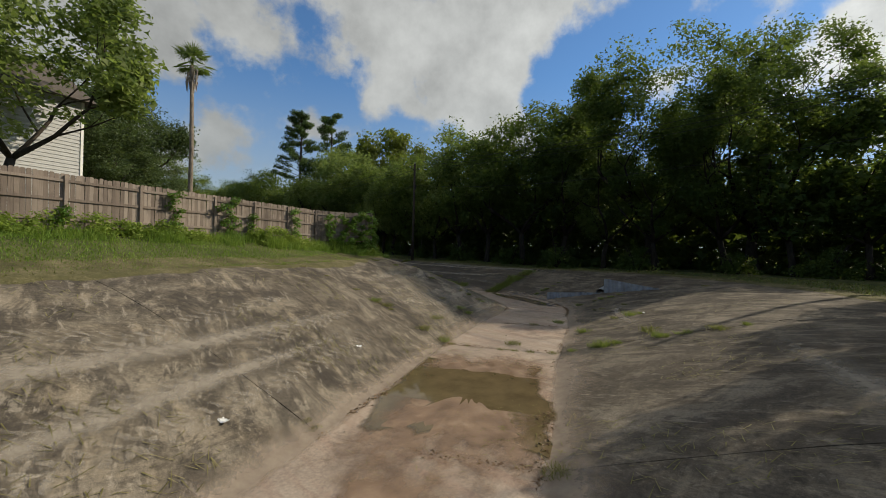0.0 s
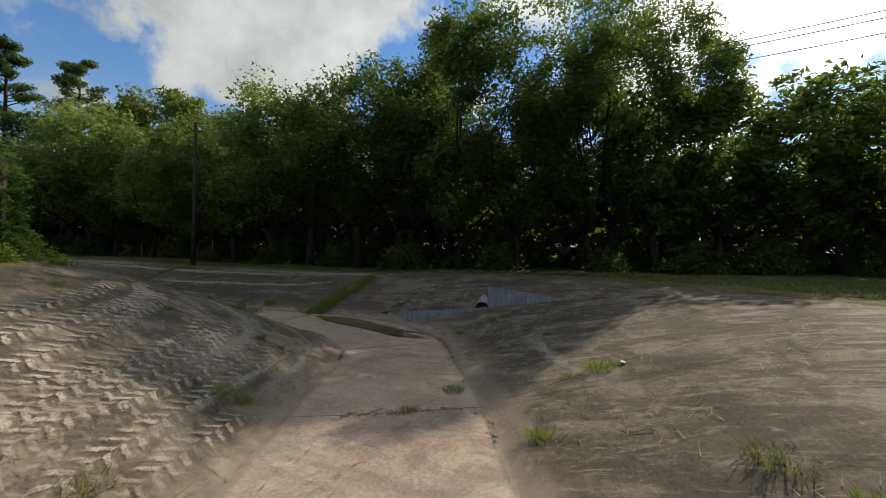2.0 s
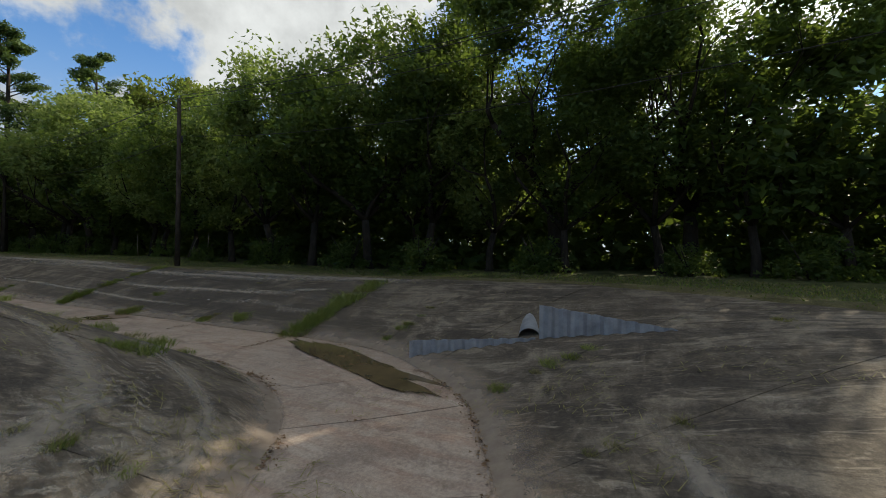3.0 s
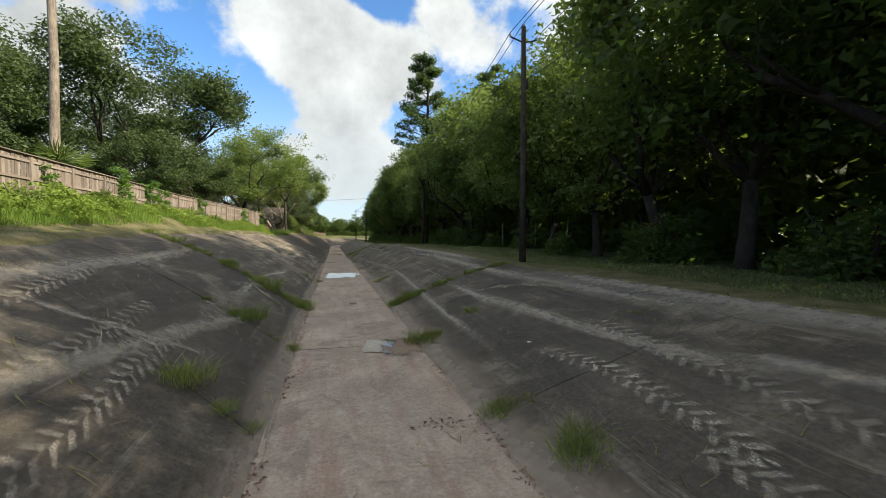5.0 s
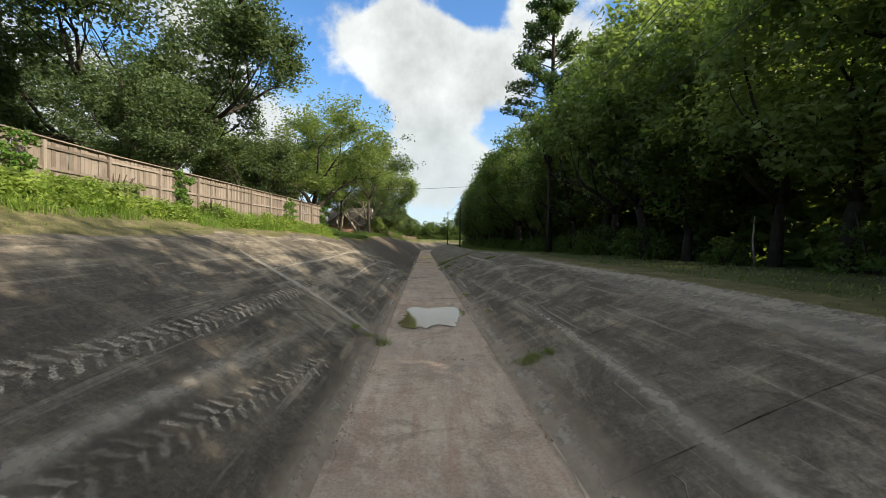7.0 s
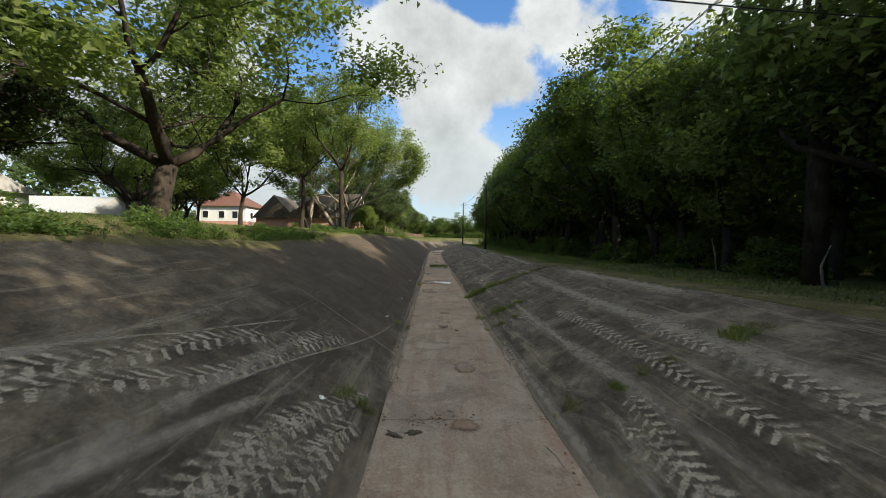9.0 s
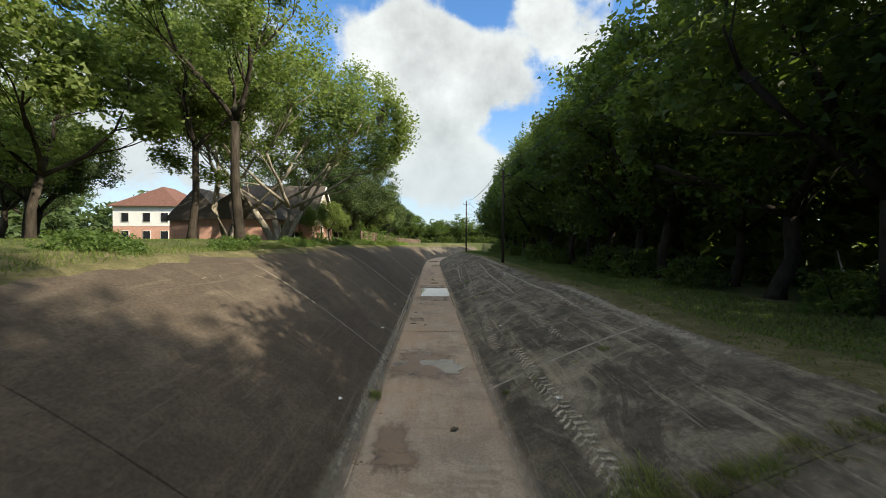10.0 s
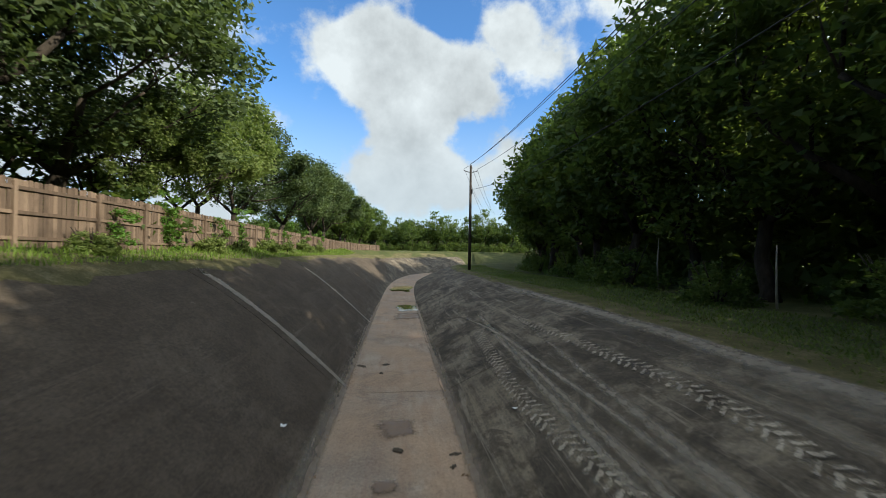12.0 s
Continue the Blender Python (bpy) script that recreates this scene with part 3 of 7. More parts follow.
# toe left x y, toe right x y, crest left x y z, crest right x y z, bulge of the right bank
STATIONS = [leg_a(s) for s in (-55, -36, -22, -12.6, -8.4, -4.2, 0, 4.15, 8.3)] + [
    (-9.8, -7.95, -7.6, -11.7, -13.2, -1.6, 2.9, -2.6, -21.2, 2.2, 0.14),
    (-6.5, -6.75, -4.6, -10.05, -10.9, -0.2, 3.0, 1.6, -18.8, 2.15, 0.12),
    (-4.5, -5.55, -1.6, -8.4, -9.8, 1.1, 3.05, 5.4, -15.2, 2.1, 0.09),
    (-3.0, -3.7, 0.2, -6.3, -9.1, 2.7, 3.1, 7.9, -10.4, 2.05, 0.07),
    (-2.2, -1.4, 1.6, -3.7, -8.6, 4.5, 3.15, 8.8, -5.0, 2.0, 0.05),
    (-1.9, 0.7, 1.9, 0.46, -8.3, 6.8, 3.2, 9.2, 0.5, 1.85, 0.05),
    (-1.9, 6.4, 1.9, 6.2, -8.2, 9.6, 3.3, 8.9, 6.2, 1.82, 0.05),
    (-1.9, 11.85, 1.9, 11.85, -8.2, 13.2, 3.4, 8.4, 11.85, 1.92, 0.05),
    (-1.9, 18.6, 1.9, 18.6, -8.3, 18.9, 3.56, 7.8, 18.6, 2.0, 0.05),
    (-1.9, 31.2, 1.9, 28.0, -8.4, 31.3, 3.75, 7.7, 28.0, 2.25, 0.05),
    (-1.9, 43.0, 1.88, 42.0, -8.3, 43.0, 3.95, 7.9, 42.0, 2.28, 0.05),
    (-1.86, 56.6, 1.85, 56.6, -8.3, 56.6, 3.85, 8.0, 56.6, 2.47, 0.05),
    (-1.83, 65.5, 1.82, 65.5, -8.3, 65.5, 3.72, 7.9, 65.5, 2.3, 0.05),
    (-1.8, 75.0, 1.8, 75.0, -8.3, 75.0, 3.9, 7.5, 75.0, 2.27, 0.05),
    (-1.76, 81.5, 1.76, 81.5, -8.3, 81.5, 4.28, 7.4, 81.5, 2.2, 0.05),
    (-1.73, 91.0, 1.73, 91.0, -8.3, 91.0, 4.35, 8.0, 91.0, 2.25, 0.05),
    (-1.7, 99.8, 1.7, 99.8, -8.25, 99.8, 4.45, 8.1, 99.8, 2.15, 0.05),
    (-1.7, 110.5, 1.7, 110.5, -8.0, 110.5, 4.45, 8.1, 110.5, 2.28, 0.05),
    (-1.7, 121.8, 1.7, 121.8, -7.6, 121.8, 4.35, 8.2, 121.8, 2.4, 0.05),
    (-1.7, 136.0, 1.7, 136.0, -7.1, 136.0, 4.25, 8.0, 136.0, 2.58, 0.05),
    (-1.65, 149.0, 1.7, 149.0, -7.0, 149.0, 4.2, 7.4, 149.0, 2.6, 0.05),
    (-1.5, 163.0, 1.85, 162.0, -6.9, 164.0, 4.2, 7.0, 161.0, 2.6, 0.05),
    (-1.1, 178.0, 2.3, 176.0, -6.2, 180.0, 3.9, 7.2, 173.0, 2.5, 0.05),
    (0.5, 194.0, 3.8, 191.0, -4.0, 198.5, 3.5, 8.7, 186.5, 2.35, 0.05),
    (5.0, 209.0, 7.8, 205.0, 0.8, 215.0, 3.4, 12.5, 199.5, 2.3, 0.05),
    (20.0, 228.0, 22.0, 223.5, 17.0, 235.0, 3.4, 26.0, 217.0, 2.3, 0.05),
]
ST = np.array(STATIONS)
NST = len(ST)


def station(k):
    """Toes and crests at the running number k, on a smooth curve through the stations."""
    i = min(max(int(math.floor(k)), 0), NST - 2)
    t = k - i
    p0, p1, p2, p3 = ST[max(i - 1, 0)], ST[i], ST[i + 1], ST[min(i + 2, NST - 1)]
    m1, m2 = (p2 - p0) / 2, (p3 - p1) / 2
    if i == 0:
        m1 = p2 - p1
    if i == NST - 2:
        m2 = p2 - p1
    s = (2 * t**3 - 3 * t**2 + 1) * p1 + (t**3 - 2 * t**2 + t) * m1 + (-2 * t**3 + 3 * t**2) * p2 + (t**3 - t**2) * m2
    return s


def surf(k, band, u):
    """A point of the lining: band bed (u 0 left to 1 right), left or right (u 0 toe to 1 crest)."""
    s = station(k)
    if band == "bed":
        x, y = s[0] + (s[2] - s[0]) * u, s[1] + (s[3] - s[1]) * u
        return Vector((x, y, 0.012 * math.sin(x * 1.3 + y * 0.7) - 0.03 * math.sin(math.pi * u)))
    if band == "left":
        a, c, zc, bulge = s[0:2], s[4:6], s[6], 0.045
    else:
        a, c, zc, bulge = s[2:4], s[7:9], s[9], s[10]
    x, y = a[0] + (c[0] - a[0]) * u, a[1] + (c[1] - a[1]) * u
    # banks are a little dished at the toe and rounded over at the crest
    prof = u + bulge * math.sin(math.pi * u) - 0.06 * u**6
    z = zc * prof / 0.94
    z += 0.05 * noise.noise((x * 0.25, y * 0.25, 3.0)) + 0.012 * noise.noise((x * 1.3, y * 1.3, 8.0))
    return Vector((x, y, z))


def slab_mesh(name, k0, k1, band, u0, u1, material, nk, nu, gap=0.009, thick=0.12):
    """One lining slab with a small gap round it, slightly uneven edges and real thickness."""
    p = [surf(k0, band, (u0 + u1) / 2), surf(k1, band, (u0 + u1) / 2)]
    length = max((p[1] - p[0]).length, 0.2)
    width = max((surf(k0, band, u1) - surf(k0, band, u0)).length, 0.2)
    gk, gu = gap * (k1 - k0) / length, gap * (u1 - u0) / width
    lift = random.uniform(-0.006, 0.008)
    verts, faces = [], []
    for i in range(nk + 1):
        for j in range(nu + 1):
            ki = k0 + gk + (k1 - k0 - 2 * gk) * i / nk
            uj = u0 + gu + (u1 - u0 - 2 * gu) * j / nu
            v = surf(ki, band, uj)
            if i in (0, nk) or j in (0, nu):
                v = v + Vector((random.uniform(-1, 1), random.uniform(-1, 1), random.uniform(-1.0, 0.2))) * 0.006
            v.z += lift
            verts.append(v)
    top = len(verts)
    row = nu + 1
    for i in range(nk):
        for j in range(nu):
            q = (i * row + j, i * row + j + 1, (i + 1) * row + j + 1, (i + 1) * row + j)
            faces.append(q)
    rim = [j for j in range(row)] + [i * row + nu for i in range(1, nk + 1)] + [nk * row + j for j in range(nu - 1, -1, -1)] + [i * row for i in range(nk - 1, 0, -1)]
    n = len(rim)
    for r in rim:
        verts.append(Vector(verts[r]))
    for r in rim:
        verts.append(verts[r] - Vector((0, 0, thick)))
    for a in range(n):
        b = (a + 1) % n
        faces.append((top + b, top + a, top + n + a, top + n + b))
    me = mesh_from(name, verts, faces, material, False)
    flags = [i < nk * nu for i in range(len(me.polygons))]
    me.polygons.foreach_set("use_smooth", flags)
    if me.polygons[0].normal.z < 0:
        me.flip_normals()
    return me


# the bed of soil under the slabs, showing in the joints
def sub_base():
    verts, faces = [], []
    ks = np.linspace(0, NST - 1, (NST - 1) * 8 + 1)
    cols = [("left", 1.0), ("left", 0.75), ("left", 0.5), ("left", 0.25), ("left", 0.0), ("bed", 0.5), ("right", 0.0), ("right", 0.25), ("right", 0.5), ("right", 0.75), ("right", 1.0)]
    for k in ks:
        for band, u in cols:
            v = surf(k, band, u)
            verts.append((v.x, v.y, v.z - 0.10))
    w = len(cols)
    for i in range(len(ks) - 1):
        for j in range(w - 1):
            faces.append((i * w + j, i * w + j + 1, (i + 1) * w + j + 1, (i + 1) * w + j))
    return verts, faces


SUB_V, SUB_F = sub_base()
lining = new("channel_lining", mesh_from("channel_lining", SUB_V, SUB_F, M["soil"], True))
tagged(lining, "concrete-lined drainage channel with stained grey sloping banks", "drainage channel", kind="structure")


# ---- the ground ----
from mathutils.bvhtree import BVHTree

LINING_TREE = BVHTree.FromPolygons([tuple(v) for v in SUB_V], SUB_F)
FLAT_TREE = BVHTree.FromPolygons([(v[0], v[1], 0.0) for v in SUB_V], SUB_F)


def side_of(face):
    return "left" if face % 10 < 5 else "right"


def ground_z(x, y):
    """Height of the open ground, with the side of the channel and the distance from the lining."""
    hit = LINING_TREE.ray_cast(Vector((x, y, 60)), Vector((0, 0, -1)))
    if hit[0] is not None:
        return hit[0].z - 0.38, side_of(hit[2]), 0.0
    loc, _, face, d = FLAT_TREE.find_nearest(Vector((x, y, 0)))
    side = side_of(face)
    up = LINING_TREE.ray_cast(Vector((loc.x, loc.y, 60)), Vector((0, 0, -1)))
    k = face // 10 / 8.0
    s = station(k)
    zc = s[6] if side == "left" else s[9]
    n = noise.noise((x * 0.12, y * 0.12, 1.0)) * 0.12 + noise.noise((x * 0.5, y * 0.5, 2.0)) * 0.04
    if side == "left":
        t = min(d / float(np.interp(y, [8, 20, 56, 70], [5.0, 1.9, 1.9, 3.6])), 1.0)
        plateau = 4.35 + 0.17 * float(np.interp(y, [12, 22, 54, 64], [0, 1, 1, 0])) + 0.55 * min(1.0, max(0.0, (y - 50) / 45))
        if y < 10:
            plateau -= 0.35 * min(1.0, (10 - y) / 12)
        z = zc + (plateau - zc) * (t * t * (3 - 2 * t)) + n * min(1, d)
    else:
        t = min(d / 7.0, 1.0)
        z = zc + 0.12 * t + n * min(1, d)
    return z, side, d


def grid_lines(lo, hi, step, far):
    mid = list(np.arange(lo, hi + 0.01, step))
    out, v, s = [], hi, step
    while v < far:
        s *= 1.5
        v += s
        out.append(v)
    neg, v, s = [], lo, step
    while v > -far:
        s *= 1.5
        v -= s
        neg.append(v)
    return neg[::-1] + mid + out


def build_ground():
    xs, ys = grid_lines(-34, 22, 1.0, 1800), grid_lines(-50, 200, 1.25, 1800)
    verts, faces = [], []
    for y in ys:
        for x in xs:
            z = ground_z(x, y)[0]
            verts.append((x, y, z))
    w = len(xs)
    for i in range(len(ys) - 1):
        for j in range(w - 1):
            faces.append((i * w + j, i * w + j + 1, (i + 1) * w + j + 1, (i + 1) * w + j))
    g = new("ground", mesh_from("ground", verts, faces, M["ground"], True))
    return tagged(g, "grassy ground on both sides of the channel", "ground", kind="structure")


build_ground()


def build_verge(side, name, label):
    """The trodden strip along a crest, lapping unevenly over the lining's edge."""
    verts, faces = [], []
    ks = np.linspace(0.2, NST - 1.2, 760)
    offs = (-0.6, -0.2, 0.15, 0.7, 1.4, 2.2)
    for k in ks:
        toe, cr = surf(k, side, 0.0), surf(k, side, 1.0)
        out = (cr - toe)
        out.z = 0
        out.normalize()
        lap = 0.55 * noise.noise((cr.x * 0.22, cr.y * 0.22, 5.0)) + 0.35 * noise.noise((cr.x * 0.9, cr.y * 0.9, 6.0))
        if side == "right":
            lap *= 0.35
        for i, o in enumerate(offs):
            o2 = o + (0.35 if side == "right" and i < 2 else 0.0) + lap * (1.0 if i < 3 else 0.3)
            p = cr + out * o2
            if o2 < 0:
                w = (cr - toe).to_2d().length
                q = surf(k, side, 1.0 + o2 / w)
                z = q.z + 0.03 + 0.02 * i - (0.09 if i == 0 else 0)
            else:
                z = max(ground_z(p.x, p.y)[0], cr.z - 0.2) + 0.05 - 0.12 * (i == 5)
            verts.append((p.x, p.y, z + 0.03 * noise.noise((p.x * 2, p.y * 2, 0))))
    w = len(offs)
    for i in range(len(ks) - 1):
        for j in range(w - 1):
            faces.append((i * w + j, i * w + j + 1, (i + 1) * w + j + 1, (i + 1) * w + j))
    me = mesh_from(name, verts, faces, M["verge"], True)
    if me.polygons[0].normal.z < 0:
        me.flip_normals()
    return tagged(new(name, me), label, "verge", kind="structure")


build_verge("left", "verge_left", "trodden grassy verge along the crest of the high bank")
build_verge("right", "verge_right", "mown grassy verge along the crest of the low bank")

# ---- trees ----
def leaf_cloud(rng, centres, per, spread, size, flat=0.0):
    """Many small folded leaf sprays round the given centres: vertices and triangles."""
    c = np.repeat(np.asarray(centres, dtype=float), per, axis=0)
    n = len(c)
    off = rng.normal(size=(n, 3))
    off /= np.linalg.norm(off, axis=1)[:, None] + 1e-9
    rad = rng.random(n) ** 0.5
    sp = np.repeat(np.asarray(spread, dtype=float).reshape(-1), per)[:n] if np.ndim(spread) else spread
    off *= (rad * sp)[:, None]
    off[:, 2] *= 0.62
    p = c + off
    d = rng.normal(size=(n, 3))
    d[:, 2] *= 0.55
    d[:, 2] -= 0.15
    d /= np.linalg.norm(d, axis=1)[:, None]
    up = rng.normal(size=(n, 3)) * 0.55 + off / (np.linalg.norm(off, axis=1)[:, None] + 1e-9) * 0.9 + np.array([0, 0, 0.55 + flat])
    w = np.cross(d, up)
    w /= np.linalg.norm(w, axis=1)[:, None] + 1e-9
    ln = size * (0.6 + 0.8 * rng.random(n))[:, None]
    wd = ln * (0.28 + 0.24 * rng.random(n))[:, None]
    v = np.stack([p - d * ln * 0.5 - w * wd * 0.3, p + w * wd + d * ln * 0.1, p + d * ln * 0.55 - w * wd * 0.5], 1).reshape(-1, 3)
    return v, np.arange(n * 3).reshape(-1, 3)


def grow(rng, base, direction, length, radius, levels, spread, tips, tubes, bend=0.25, sides=6):
    """A limb that forks: fills tubes with wood and tips with the places of leaf clumps."""
    pts, rad = [Vector(base)], [radius]
    d = Vector(direction).normalized()
    steps = 4 if levels > 2 else 3
    for i in range(steps):
        d = (d + Vector(rng.normal(size=3)) * bend * 0.5 + Vector((0, 0, 0.06))).normalized()
        pts.append(pts[-1] + d * length / steps)
        rad.append(radius * (1 - 0.42 * (i + 1) / steps))
    tubes.append(tube(pts, rad, sides if levels > 2 else (4 if levels == 2 else 3)))
    if levels <= 1:
        tips += [pts[-1], pts[-2], pts[-3]]
        return
    if levels == 2:
        tips.append(pts[-1])
    for f in range(3 if levels > 2 else 2 + int(rng.random() < 0.6)):
        side = d.orthogonal().normalized()
        turn = Matrix.Rotation(rng.uniform(0, 2 * math.pi), 3, d)
        nd = (d + (turn @ side) * rng.uniform(0.55, 1.0) * spread).normalized()
        at = pts[-1] if f < 2 else pts[2]
        grow(rng, at, nd, length * rng.uniform(0.62, 0.85), rad[-1] * rng.uniform(0.62, 0.8), levels - 1, spread, tips, tubes, bend, sides)


def tree_meshes(seed, height, crown, bare, stems, leaf, bark, per=26, size=0.42, levels=4, spread=0.8, lean=0.15, fill=90, clump=1.1, trunk_r=0.28, shape=1.0):
    """Meshes of one tree's wood and crown. crown: (radius across, radius up); bare: height of the first fork."""
    rng = np.random.default_rng(seed)
    tubes, tips = [], []
    for s in range(stems):
        a = 2 * math.pi * s / max(stems, 1) + rng.uniform(0, 1)
        out = lean * (1 if stems == 1 else 2.2)
        d = Vector((math.cos(a) * out, math.sin(a) * out, 1)).normalized()
        base = Vector((math.cos(a), math.sin(a), 0)) * (0 if stems == 1 else trunk_r * 0.9)
        r = trunk_r / (stems**0.45)
        top = base + d * bare
        mid = base + d * bare * 0.5 + Vector(rng.normal(size=3)) * 0.05 * bare
        tubes.append(tube([base - d * 0.3, base + d * 0.12 * bare, mid, top], [r * 1.7, r * 1.1, r * 0.95, r * 0.85], 9))
        for f in range(3 if stems > 1 else 4):
            ang = a + (f - 1.5) * 1.6 + rng.uniform(-0.4, 0.4)
            up = rng.uniform(0.5, 1.2)
            nd = Vector((math.cos(ang) * spread, math.sin(ang) * spread, up))
            grow(rng, top, nd, (height - bare) * 0.36, r * 0.62, levels, spread, tips, tubes)
    cen = np.array([0, 0, height - crown[1]])
    rr = np.array([crown[0], crown[0], crown[1]])
    # no limb reaches out of the crown
    for vs, _ in tubes:
        for i, p in enumerate(vs):
            q = (np.array(p) - cen) / rr
            far = np.linalg.norm(q)
            if far > 0.94 and p.z > max(bare, cen[2] - 0.4 * rr[2]):
                vs[i] = Vector(cen + q / far * rr * (0.94 + 0.02 * math.tanh(far - 0.94)))
            elif p.z > bare and math.hypot(q[0], q[1]) > 0.85:
                s = 0.85 / math.hypot(q[0], q[1])
                vs[i] = Vector((cen[0] + q[0] * rr[0] * s, cen[1] + q[1] * rr[1] * s, p.z))
    tp = np.array([tuple(t) for t in tips])
    rel = (tp - cen) / rr
    ln = np.linalg.norm(rel, axis=1)
    rel[ln > 1] /= ln[ln > 1][:, None]
    tp = rel * rr + cen
    # extra clumps fill the crown's shell, with lobes and gaps
    q = rng.normal(size=(fill * 5, 3))
    q /= np.linalg.norm(q, axis=1)[:, None]
    lobes = rng.normal(size=(9, 3))
    lobes /= np.linalg.norm(lobes, axis=1)[:, None]
    reach = 0.70 + 0.30 * np.clip((q @ lobes.T).max(1), 0, 1) ** 3
    low = np.where(q[:, 2] < -0.3, 0.75 * shape, 1.0)
    ext = q * (reach * (0.62 + 0.38 * rng.random(len(q)) ** 0.5) * low)[:, None] * rr + cen
    keep = np.array([noise.noise(Vector(e) * 0.33 + Vector((seed * 3.1, 0, 0))) > -0.13 for e in ext])
    ext = ext[keep][:fill]
    centres = np.concatenate([tp, ext])
    spreads = clump * (0.6 + 0.7 * rng.random(len(centres)))
    v, t = leaf_cloud(rng, centres, per, spreads, size)
    return join_tubes("wood", tubes, bark), tri_mesh("crown", v, t, leaf)


def pine_meshes(seed, height, leaf, bark, start=0.55):
    rng = np.random.default_rng(seed)
    tubes, cen = [], []
    tubes.append(tube([(0, 0, -0.3), (0.1, 0, height * 0.4), (0.25, 0.1, height * 0.8), (0.2, 0.1, height)], [0.34, 0.27, 0.17, 0.04], 8))
    z = height * start
    while z < height:
        a, ln = rng.uniform(0, 6.28), (1.25 - (z / height - start) / (1 - start)) * height * 0.12 + 0.5
        tip = Vector((math.cos(a) * ln, math.sin(a) * ln, z + ln * 0.35))
        tubes.append(tube([(0.2, 0.1, z), tip * 0.5 + Vector((0.1, 0, z * 0.5 + 0.1)), tip], [0.07, 0.05, 0.02], 4))
        for f in (0.55, 0.8, 1.0):
            cen.append((0.2 + (tip.x - 0.2) * f, 0.1 + (tip.y - 0.1) * f, z + (tip.z - z) * f + 0.25))
        z += rng.uniform(0.18, 0.45) * height / 26
    cen.append((0.2, 0.1, height))
    v, t = leaf_cloud(rng, cen, 110, 0.85, 0.30)
    return join_tubes("wood", tubes, bark), tri_mesh("crown", v, t, leaf)


def bush_meshes(seed, r, h, leaf, bark, n=60, per=26, size=0.3):
    rng = np.random.default_rng(seed)
    tubes = []
    for s in range(6):
        a = rng.uniform(0, 6.28)
        tubes.append(tube([(0, 0, -0.2), (math.cos(a) * r * 0.3, math.sin(a) * r * 0.3, h * 0.4), (math.cos(a) * r * 0.6, math.sin(a) * r * 0.6, h * 0.8)], [0.06, 0.04, 0.015], 5))
    q = rng.normal(size=(n, 3))
    q /= np.linalg.norm(q, axis=1)[:, None]
    q[:, 2] = np.abs(q[:, 2]) * 0.95 + 0.04
    cen = q * np.array([r, r, h * 0.85]) * (0.45 + 0.5 * rng.random(n))[:, None]
    v, t = leaf_cloud(rng, cen, per, 0.28 * r, size)
    return join_tubes("wood", tubes, bark), tri_mesh("crown", v, t, leaf)


def plant(name, meshes, x, y, label, category, group="", scale=1.0, turn=0.0, z=None, sx=1.0):
    if z is None:
        z = ground_z(x, y)[0] - 0.05
    ob = thing(name, pose(x, y, z, 0, 0, turn), label, category, group)
    ob.scale = (scale * sx, scale * sx, scale)
    part_mesh("trunk", meshes[0], ob)
    part_mesh("crown", meshes[1], ob)
    return ob


rnd = random.Random(7)
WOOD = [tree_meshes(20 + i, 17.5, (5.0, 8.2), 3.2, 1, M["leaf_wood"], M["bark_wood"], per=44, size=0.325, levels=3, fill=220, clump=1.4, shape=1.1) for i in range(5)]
# same kind of tree with paler leaves, painting sunlight onto some crowns
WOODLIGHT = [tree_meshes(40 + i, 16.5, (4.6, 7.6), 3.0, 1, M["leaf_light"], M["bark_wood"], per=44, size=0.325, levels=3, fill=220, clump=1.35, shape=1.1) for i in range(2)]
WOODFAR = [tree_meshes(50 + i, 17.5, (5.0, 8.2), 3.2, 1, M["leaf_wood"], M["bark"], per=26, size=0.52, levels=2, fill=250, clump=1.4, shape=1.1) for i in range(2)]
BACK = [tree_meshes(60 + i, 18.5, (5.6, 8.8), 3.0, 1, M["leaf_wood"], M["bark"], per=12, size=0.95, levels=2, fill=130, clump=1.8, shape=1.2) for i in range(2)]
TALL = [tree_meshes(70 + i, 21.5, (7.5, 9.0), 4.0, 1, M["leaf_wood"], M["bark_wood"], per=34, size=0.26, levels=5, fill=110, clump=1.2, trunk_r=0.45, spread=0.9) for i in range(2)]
BIGOAK = [tree_meshes(77, 20.0, (9.5, 8.0), 3.5, 1, M["leaf_dark"], M["bark"], per=40, size=0.27, levels=5, spread=1.05, fill=340, clump=1.25, trunk_r=0.6)]
OAK = [tree_meshes(80 + i, 12.5, (8.4, 5.0), 2.2, 1, M["leaf_light"], M["bark"], per=40, size=0.19, levels=5, spread=1.15, fill=110, clump=0.95, trunk_r=0.33, shape=0.8) for i in range(2)]
ROUND = [tree_meshes(90 + i, 11.0, (5.2, 4.6), 2.4, 1, M["leaf_dark"], M["bark"], per=46, size=0.21, fill=190, clump=0.95, trunk_r=0.25) for i in range(3)]
MULTI = [tree_meshes(100 + i, 13.0, (6.6, 4.8), 2.4, 4, M["leaf_light"], M["bark_pale"], per=52, size=0.18, levels=4, fill=80, clump=0.9, trunk_r=0.34, spread=0.75, lean=0.2) for i in range(1)]
SLIM = [tree_meshes(105, 13.0, (4.6, 4.6), 4.2, 2, M["leaf_light"], M["bark_pale"], per=44, size=0.19, levels=4, fill=50, clump=0.8, trunk_r=0.26, spread=0.7, lean=0.06)]
